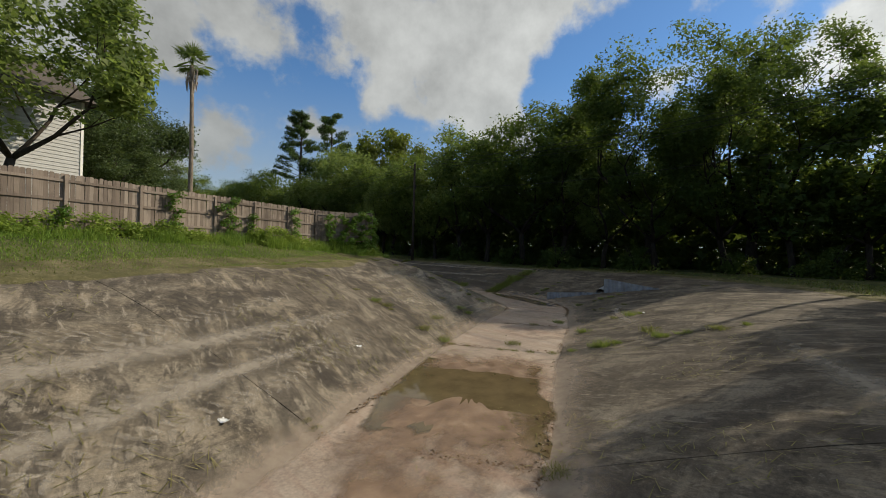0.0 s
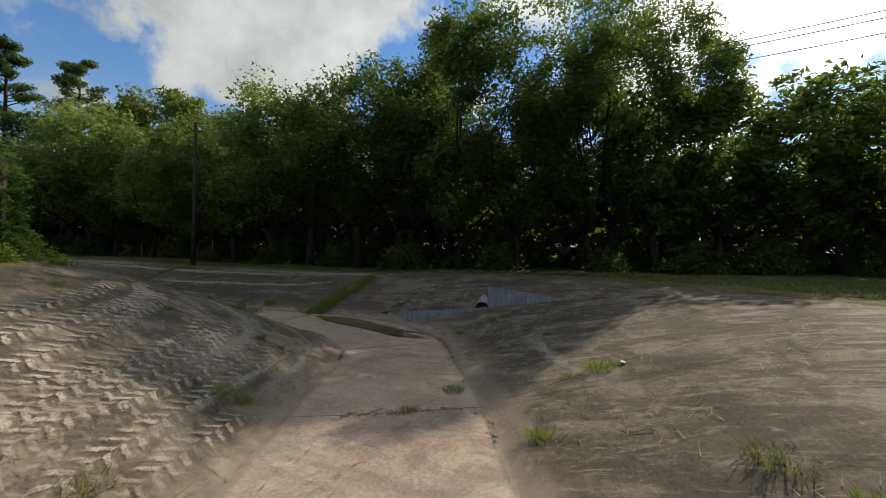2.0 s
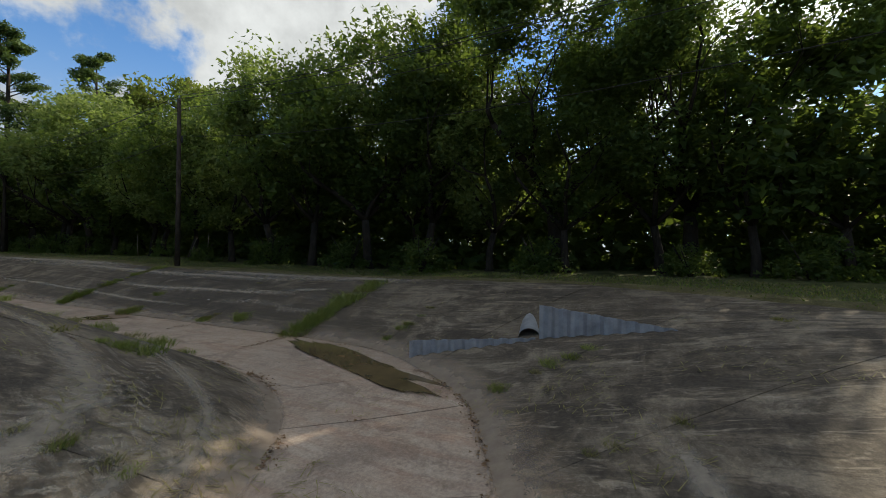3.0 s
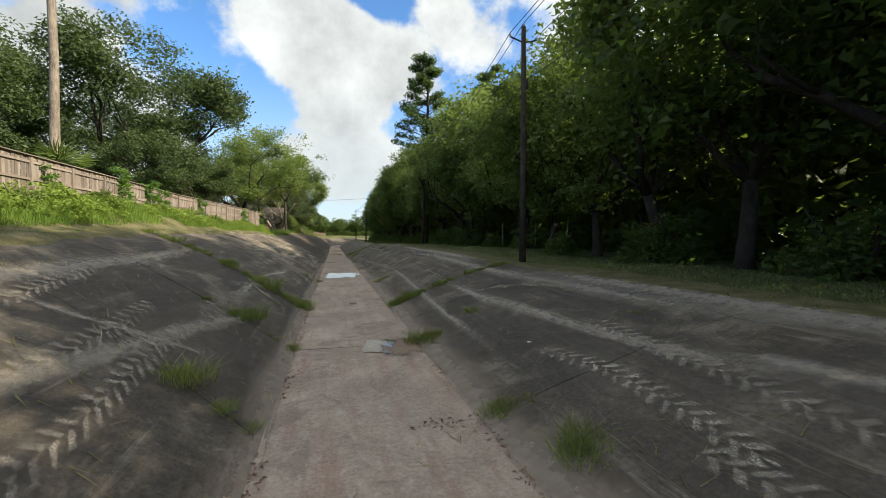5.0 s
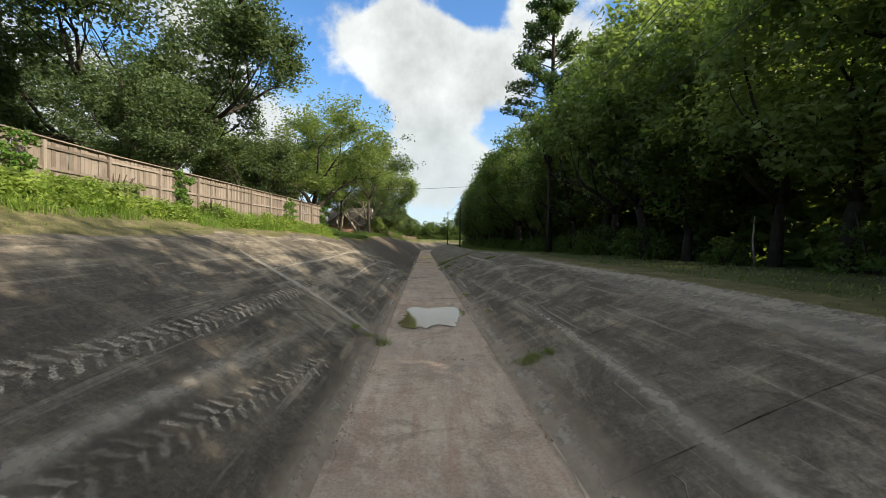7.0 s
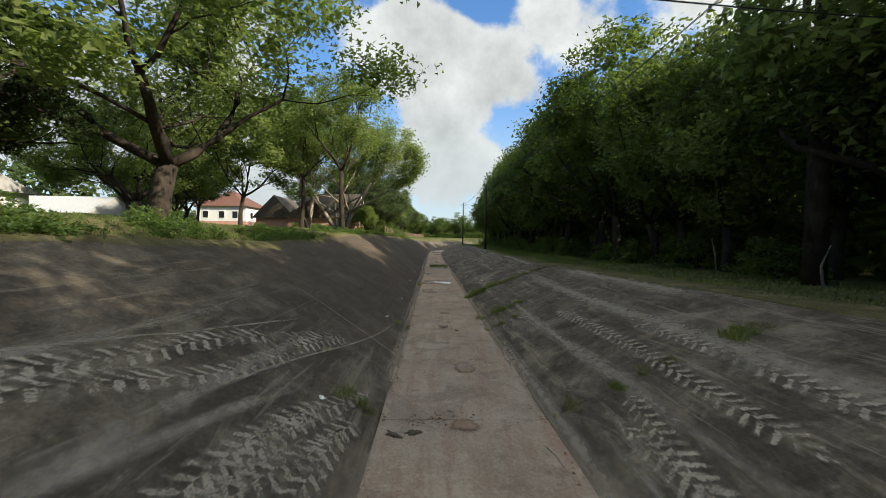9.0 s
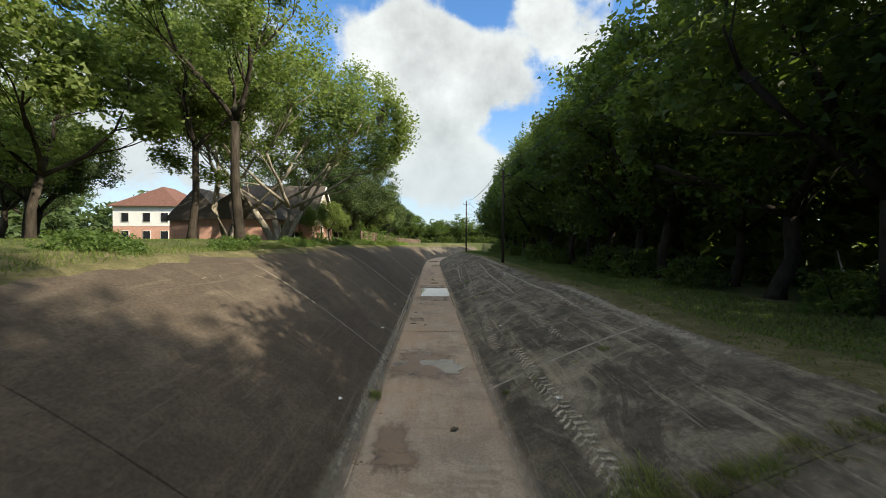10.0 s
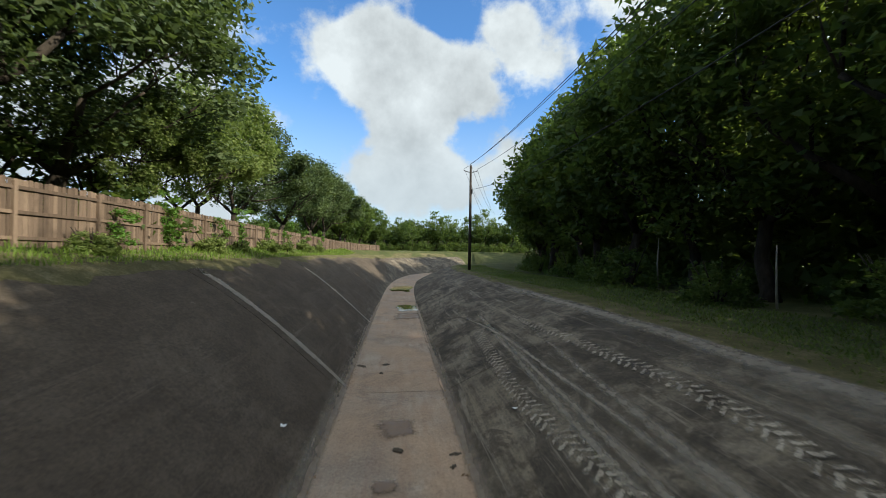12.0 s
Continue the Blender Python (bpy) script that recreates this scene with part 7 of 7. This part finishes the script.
# ---- litter and dead wood on the banks ----
def litter_piece(p, size, turn, tilt):
    bm = bmesh.new()
    bmesh.ops.create_grid(bm, x_segments=5, y_segments=4, size=0.5)
    rr = random.Random(int(p.x * 100))
    for vtx in bm.verts:
        vtx.co.x *= 1.6 + 0.2 * rr.random()
        vtx.co.z = 0.12 * rr.uniform(-1, 1) + 0.25 * vtx.co.x**2
    ext = bmesh.ops.extrude_face_region(bm, geom=bm.faces[:])
    for g in ext["geom"]:
        if isinstance(g, bmesh.types.BMVert):
            g.co.z += 0.06
    bmesh.ops.recalc_face_normals(bm, faces=bm.faces)
    me = bpy.data.meshes.new("litter")
    bm.to_mesh(me)
    bm.free()
    me.materials.append(M["litter"])
    ob = new("litter", me)
    ob.matrix_basis = pose(p.x, p.y, p.z + 0.03, tilt, 0, turn)
    ob.scale = (size * 0.75, size * 0.75, size * 0.75)
    return tagged(ob, "crumpled white scrap of litter on the concrete", "litter", "scraps of litter")


for band, k, u, s in (("left", 5.7, 0.16, 0.16), ("left", 6.95, 0.2, 0.12), ("right", 8.97, 0.3, 0.13), ("left", 19.24, 0.16, 0.13), ("right", 19.29, 0.22, 0.13), ("left", 19.93, 0.16, 0.13), ("left", 20.97, 0.13, 0.13), ("right", 20.96, 0.21, 0.13), ("left", 22.8, 0.11, 0.13), ("right", 22.74, 0.26, 0.12),
                      ("left", 23.79, 0.11, 0.13), ("right", 23.78, 0.25, 0.11), ("left", 26.54, 0.11, 0.13), ("left", 27.7, 0.14, 0.13), ("right", 27.75, 0.22, 0.11), ("right", 15.4, 0.3, 0.07), ("left", 21.6, 0.1, 0.09), ("right", 21.2, 0.13, 0.09), ("left", 24.6, 0.12, 0.09), ("right", 25.3, 0.12, 0.08), ("left", 25.34, 0.05, 0.16)):
    litter_piece(surf(k, band, u), s, rnd.uniform(0, 360), rnd.uniform(-10, 10))


def branch(points, r0, label):
    v, f = tube(points, list(np.linspace(r0, r0 * 0.35, len(points))), 6)
    ob = new("fallen_branch", mesh_from("fallen_branch", v, f, M["stick"], True))
    return tagged(ob, label, "branch", "fallen branches")


def on_bank(band, k, u, up=0.03):
    return surf(k, band, u) + Vector((0, 0, up))


branch([on_bank("left", 16.76, 0.13), on_bank("left", 16.77, 0.2, 0.05), on_bank("left", 16.8, 0.26, 0.06), on_bank("left", 16.84, 0.32, 0.08), on_bank("left", 16.89, 0.35, 0.12), on_bank("left", 16.93, 0.35, 0.06)], 0.035, "long pale curved dead branch lying on the bank")
branch([on_bank("left", 16.8, 0.2), on_bank("left", 16.83, 0.23, 0.06), on_bank("left", 16.88, 0.22, 0.03)], 0.018, "short pale dead twig on the bank")
branch([on_bank("left", 16.9, 0.33), on_bank("left", 16.92, 0.28, 0.07), on_bank("left", 16.9, 0.25, 0.03)], 0.02, "short pale forked dead twig on the bank")
for i in range(64):
    k, band = rnd.uniform(6, 28), rnd.choice(("left", "left", "right", "bed"))
    u, du, dk = rnd.uniform(0.05, 0.95), rnd.uniform(-0.05, 0.05), rnd.uniform(-0.06, 0.06)
    mid = on_bank(band, k + dk * 0.5, min(max(u + du * 0.5 + 0.01, 0), 1), 0.035)
    branch([on_bank(band, k, u, 0.015), mid, on_bank(band, k + dk, min(max(u + du, 0), 1), 0.015)], rnd.uniform(0.006, 0.014), "thin dry stick lying on the concrete")


def straw():
    rng = np.random.default_rng(17)
    v = []
    for i in range(22000):
        band = ("left", "right", "bed")[int(rng.random() * 2.3)]
        k = rng.uniform(6, 17) if i % 3 == 0 else rng.uniform(2, 11)
        u = rng.random()
        p = surf(k, band, u)
        if noise.noise((p.x * 0.4, p.y * 0.4, 33.0)) < 0.08:
            continue
        a, ln = rng.uniform(0, 6.28), rng.uniform(0.06, 0.2)
        kk = surf(k, band, min(u + 0.02, 1)) - p
        kk = kk.normalized() if kk.length > 1e-6 else Vector((1, 0, 0))
        kt = (surf(k + 0.02, band, u) - p).normalized()
        d = kk * math.cos(a) * ln + kt * math.sin(a) * ln
        s = Vector((-d.y, d.x, 0)).normalized() * 0.008
        q = p + Vector((0, 0, 0.02))
        v += [q - d - s, q - d + s, q + d + Vector((0, 0, 0.02))]
    t = np.arange(len(v)).reshape(-1, 3)
    stuff("straw", np.array([tuple(p) for p in v]), t, M["grass_dry"], "scattered dry straw and clippings on the concrete", "straw")


straw()


def leaf_litter():
    """Drifts of fallen brown leaves and grit along the toes and across the joints of the bed."""
    rng = np.random.default_rng(23)
    v = []
    for i in range(15000):
        if i % 3 == 0:
            k = float(int(rng.uniform(4, 28))) + rng.normal() * 0.02
            p = surf(k, "bed", rng.random())
            keep = 0.1 if k < 9.5 else 0.25
        else:
            k = rng.uniform(3, 29)
            u = abs(rng.normal()) * 0.03
            p = surf(k, "bed", u if rng.random() < 0.5 else 1 - u)
            keep = 0.0
        if noise.noise((p.x * 0.5, p.y * 0.5, 44.0)) < keep:
            continue
        a, ln = rng.uniform(0, 6.28), rng.uniform(0.02, 0.06)
        d, s = Vector((math.cos(a), math.sin(a), 0)) * ln, Vector((-math.sin(a), math.cos(a), 0)) * ln * 0.55
        q = p + Vector((0, 0, 0.012))
        v += [q - d, q + s + Vector((0, 0, rng.uniform(0.0, 0.03))), q + d]
    stuff("leaf_litter", np.array([tuple(p) for p in v]), np.arange(len(v)).reshape(-1, 3), M["brown_leaf"], "drifts of fallen brown leaves along the edges of the bed", "leaf litter")


leaf_litter()


# ---- houses ----
def wall_box(parent, name, x0, x1, y0, y1, z0, z1, mat, label=""):
    bm = bmesh.new()
    add_box(bm, ((x0 + x1) / 2, (y0 + y1) / 2, (z0 + z1) / 2), (x1 - x0, y1 - y0, z1 - z0))
    return part(name, bm, mat, parent, label)


def prism(parent, name, pts, depth, mat, label=""):
    """An outline (list of x, y, z) pushed along a vector."""
    bm = bmesh.new()
    a = [bm.verts.new(p) for p in pts]
    b = [bm.verts.new(tuple(Vector(p) + Vector(depth))) for p in pts]
    bm.faces.new(a)
    bm.faces.new(b[::-1])
    n = len(pts)
    for i in range(n):
        bm.faces.new((a[i], b[i], b[(i + 1) % n], a[(i + 1) % n]))
    return part(name, bm, mat, parent, label)


def house_window(parent, face_x, y0, y1, z0, z1, panes=2):
    """A window in a wall that faces +x: frame, panes, sill."""
    w = new("window")
    w.parent = parent
    t = 0.07
    for ya, yb, za, zb in ((y0 - t, y1 + t, z0 - t, z0), (y0 - t, y1 + t, z1, z1 + t), (y0 - t, y0, z0, z1), (y1, y1 + t, z0, z1)):
        wall_box(w, "frame", face_x - 0.06, face_x + 0.05, ya, yb, za, zb, M["white"])
    for i in range(panes):
        a, b = y0 + (y1 - y0) * i / panes, y0 + (y1 - y0) * (i + 1) / panes
        wall_box(w, "pane", face_x + 0.004, face_x + 0.016, a + 0.02, b - 0.02, z0, z1, M["glass"])
    wall_box(w, "sill", face_x - 0.02, face_x + 0.10, y0 - 0.12, y1 + 0.12, z0 - t - 0.05, z0 - t, M["white"])


def roof_pair(parent, x0, x1, yc, half, eave, ridge, mat, over=0.45, thick=0.16):
    """Two roof slopes with the ridge along x."""
    k = (ridge - eave) / half
    for s in (-1, 1):
        pts = [(x1, yc, ridge), (x1, yc + s * (half + over), eave - k * over), (x1, yc + s * (half + over), eave - k * over + thick), (x1, yc, ridge + thick)]
        prism(parent, "roof", pts, (x0 - x1, 0, 0), mat)


def brick_house():
    g, xf, yc, half = 4.7, -13.8, 120.9, 4.7
    ob = thing("brick_house", Matrix(), "two-storey house with pink brick below and cream siding in the gable", "house")
    wall_box(ob, "brick_wall", xf - 9.5, xf, yc - half, yc + half, g - 0.4, 6.85, M["brick"], "pale pink brick wall")
    wall_box(ob, "siding_wall", xf - 9.5, xf - 0.03, yc - half, yc + half, 6.85, 7.7, M["siding"], "cream lap siding")
    prism(ob, "gable", [(xf - 0.03, yc - half, 7.7), (xf - 0.03, yc + half, 7.7), (xf - 0.03, yc, 11.65)], (-9.4, 0, 0), M["siding"], "cream lap siding")
    z = 6.9
    while z < 11.3:
        hw = half if z < 7.7 else half * (11.65 - z) / 3.95
        if hw > 0.3:
            prism(ob, "lap_board", [(xf - 0.03, yc - hw, z), (xf + 0.012, yc - hw, z), (xf - 0.02, yc - hw, z + 0.19), (xf - 0.03, yc - hw, z + 0.19)], (0, 2 * hw, 0), M["siding"])
        z += 0.2
    roof_pair(ob, xf - 9.9, xf + 0.4, yc, half, 7.75, 11.72, M["roof_grey"])
    for s in (-1, 1):
        k = 3.97 / half
        pts = [(xf + 0.40, yc, 11.60), (xf + 0.40, yc + s * (half + 0.45), 7.63 - 0.45 * k), (xf + 0.40, yc + s * (half + 0.45), 7.83 - 0.45 * k), (xf + 0.40, yc, 11.80)]
        prism(ob, "bargeboard", pts, (0.04, 0, 0), M["white"])
    # louvred vent under the ridge
    for i in range(7):
        zz = 10.35 + i * 0.13
        hw = 1.05 * (11.35 - zz) / 1.0
        wall_box(ob, "vent_slat", xf - 0.01, xf + 0.035, yc - max(hw, 0.1), yc + max(hw, 0.1), zz, zz + 0.07, M["siding"])
    house_window(ob, xf, yc - 1.25, yc + 1.15, 8.55, 9.6)
    house_window(ob, xf + 0.02, yc - 1.35, yc - 0.5, 5.3, 6.7, 1)
    house_window(ob, xf + 0.02, yc + 2.0, yc + 2.9, 5.3, 6.7, 1)
    # lower wing to the south
    wall_box(ob, "wing_wall", xf - 8.5, xf - 1.5, yc - half - 7.5, yc - half, 4.3, 7.1, M["brick"], "shaded brown brick wing")
    pts = [(xf - 0.9, yc - half - 8, 6.95), (xf - 9.1, yc - half - 8, 6.95), (xf - 5.0, yc - half - 8, 9.6)]
    prism(ob, "roof", pts, (0, 8.6, 0), M["roof_grey"], "grey shingled roof of the wing")
    house_window(ob, xf - 1.5, yc - half - 5.6, yc - half - 4.2, 5.3, 6.6)
    house_window(ob, xf - 1.5, yc - half - 2.8, yc - half - 1.6, 5.3, 6.6)
    wall_box(ob, "air_conditioner", xf + 0.3, xf + 1.1, yc + 3.2, yc + 4.0, 4.6, 5.5, M["roof_grey"], "dark air-conditioning unit")


def white_house():
    ob = thing("white_house", Matrix(), "two-storey house with white walls and a red-brown hipped roof", "house")
    x0, x1, y0, y1 = -51.0, -40.6, 135.5, 147.0
    wall_box(ob, "lower_wall", x0, x1, y0, y1, 4.3, 7.3, M["brick"], "pale pink brick wall")
    wall_box(ob, "upper_wall", x0, x1 + 0.03, y0 - 0.03, y1, 7.3, 10.6, M["white"], "white upper wall")
    bm = bmesh.new()
    b = [bm.verts.new(p) for p in ((x0 - 0.6, y0 - 0.6, 10.5), (x1 + 0.6, y0 - 0.6, 10.5), (x1 + 0.6, y1 + 0.6, 10.5), (x0 - 0.6, y1 + 0.6, 10.5))]
    t = [bm.verts.new(p) for p in (((x0 + x1) / 2, y0 + 4.2, 14.2), ((x0 + x1) / 2, y1 - 4.2, 14.2))]
    for f in ((b[0], b[1], t[0]), (b[1], b[2], t[1], t[0]), (b[2], b[3], t[1]), (b[3], b[0], t[0], t[1]), (b[3], b[2], b[1], b[0])):
        bm.faces.new(f)
    part("roof", bm, M["roof_red"], ob, "red-brown hipped shingle roof")
    for xa in (-49.6, -46.2, -43.4):
        for za in (5.1, 8.0):
            w = new("window")
            w.parent = ob
            wall_box(w, "frame", xa - 0.08, xa + 1.18, y0 - 0.09, y0 - 0.04, za - 0.08, za + 1.48, M["white"])
            wall_box(w, "pane", xa, xa + 1.1, y0 - 0.11, y0 - 0.095, za, za + 1.4, M["glass"])
    for ya in (137.5, 142.0):
        house_window(ob, x1 + 0.03, ya, ya + 1.2, 8.0, 9.3, 1)


def far_house():
    ob = thing("brown_house", Matrix(), "low brown brick house with a steep grey shingle gable", "house")
    x0, x1, y0, y1 = -31.0, -24.6, 118.0, 127.0
    wall_box(ob, "wall", x0, x1, y0, y1, 4.3, 7.4, M["brick"], "brown brick wall in shade")
    prism(ob, "roof", [(x0 - 0.5, y0 - 0.4, 7.3), (x1 + 0.5, y0 - 0.4, 7.3), ((x0 + x1) / 2, y0 - 0.4, 11.2)], (0, y1 - y0 + 0.8, 0), M["roof_grey"], "steep grey-brown shingle roof")
    house_window(ob, x1, 119.5, 121.0, 5.2, 6.6)
    ob = thing("low_house", Matrix(), "single-storey garden house with a pale grey roof", "house")
    x0, x1, y0, y1 = -44.0, -30.0, 68.0, 78.0
    wall_box(ob, "wall", x0, x1, y0, y1, 4.2, 6.9, M["white"])
    prism(ob, "roof", [(x1 + 0.5, y0 - 0.5, 6.8), (x1 + 0.5, y1 + 0.5, 6.8), (x1 + 0.5, (y0 + y1) / 2, 9.0)], (x0 - x1 - 1, 0, 0), M["siding_grey"], "pale grey roof")
    house_window(ob, x1, 71.0, 73.0, 5.2, 6.4)
    ob = thing("low_house", Matrix(), "single-storey garden house with a weathered pale grey roof", "house")
    x0, x1, y0, y1 = -62.0, -48.0, 104.0, 114.0
    wall_box(ob, "wall", x0, x1, y0, y1, 4.2, 7.0, M["siding_grey"])
    prism(ob, "roof", [(x1 + 0.5, y0 - 0.5, 6.9), (x1 + 0.5, y1 + 0.5, 6.9), (x1 + 0.5, (y0 + y1) / 2, 9.6)], (x0 - x1 - 1, 0, 0), M["siding_grey"], "weathered pale grey roof")
    house_window(ob, x1, 107.0, 109.0, 5.2, 6.4)


def grey_house():
    ob = thing("grey_house", pose(-24.4, 9.0, 3.9, 0, 0, 22), "tall house clad in grey lap siding behind the fence", "house")
    wall_box(ob, "wall", -11.0, 0.0, 0.0, 9.0, -0.3, 7.4, M["siding_grey"])
    z = 0.0
    while z < 7.3:
        prism(ob, "lap_board", [(-11.0, 0, z), (-11.0, -0.035, z), (-11.0, -0.004, z + 0.19), (-11.0, 0, z + 0.19)], (11.0, 0, 0), M["siding_grey"])
        prism(ob, "lap_board", [(0, 0, z), (0.035, 0, z), (0.004, 0, z + 0.19), (0, 0, z + 0.19)], (0, 9.0, 0), M["siding_grey"])
        z += 0.2
    prism(ob, "roof", [(0.5, -0.5, 7.3), (0.5, 9.5, 7.3), (0.5, 4.5, 10.4)], (-12, 0, 0), M["roof_grey"], "grey shingle roof")
    wall_box(ob, "corner_board", -0.06, 0.06, -0.06, 0.06, -0.3, 7.3, M["white"])


brick_house()
white_house()
far_house()
grey_house()

# ---- lining slabs: bed and banks, each slab a piece ----
def build_slabs():
    for k in range(NST - 1):
        near = k >= 3
        nk = 6 if near else 3
        part_mesh("bed_slab", slab_mesh("bed_slab", k, k + 1, "bed", 0.0, 1.0, M["bed"], nk, 6), lining)
        for band in ("left", "right"):
            halves = 2 if (10 < station(k + 0.5)[1] < 50 or k < 2) else 1
            for h in range(halves):
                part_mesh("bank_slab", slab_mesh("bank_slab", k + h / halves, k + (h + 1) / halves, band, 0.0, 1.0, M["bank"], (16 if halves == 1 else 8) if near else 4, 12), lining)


build_slabs()
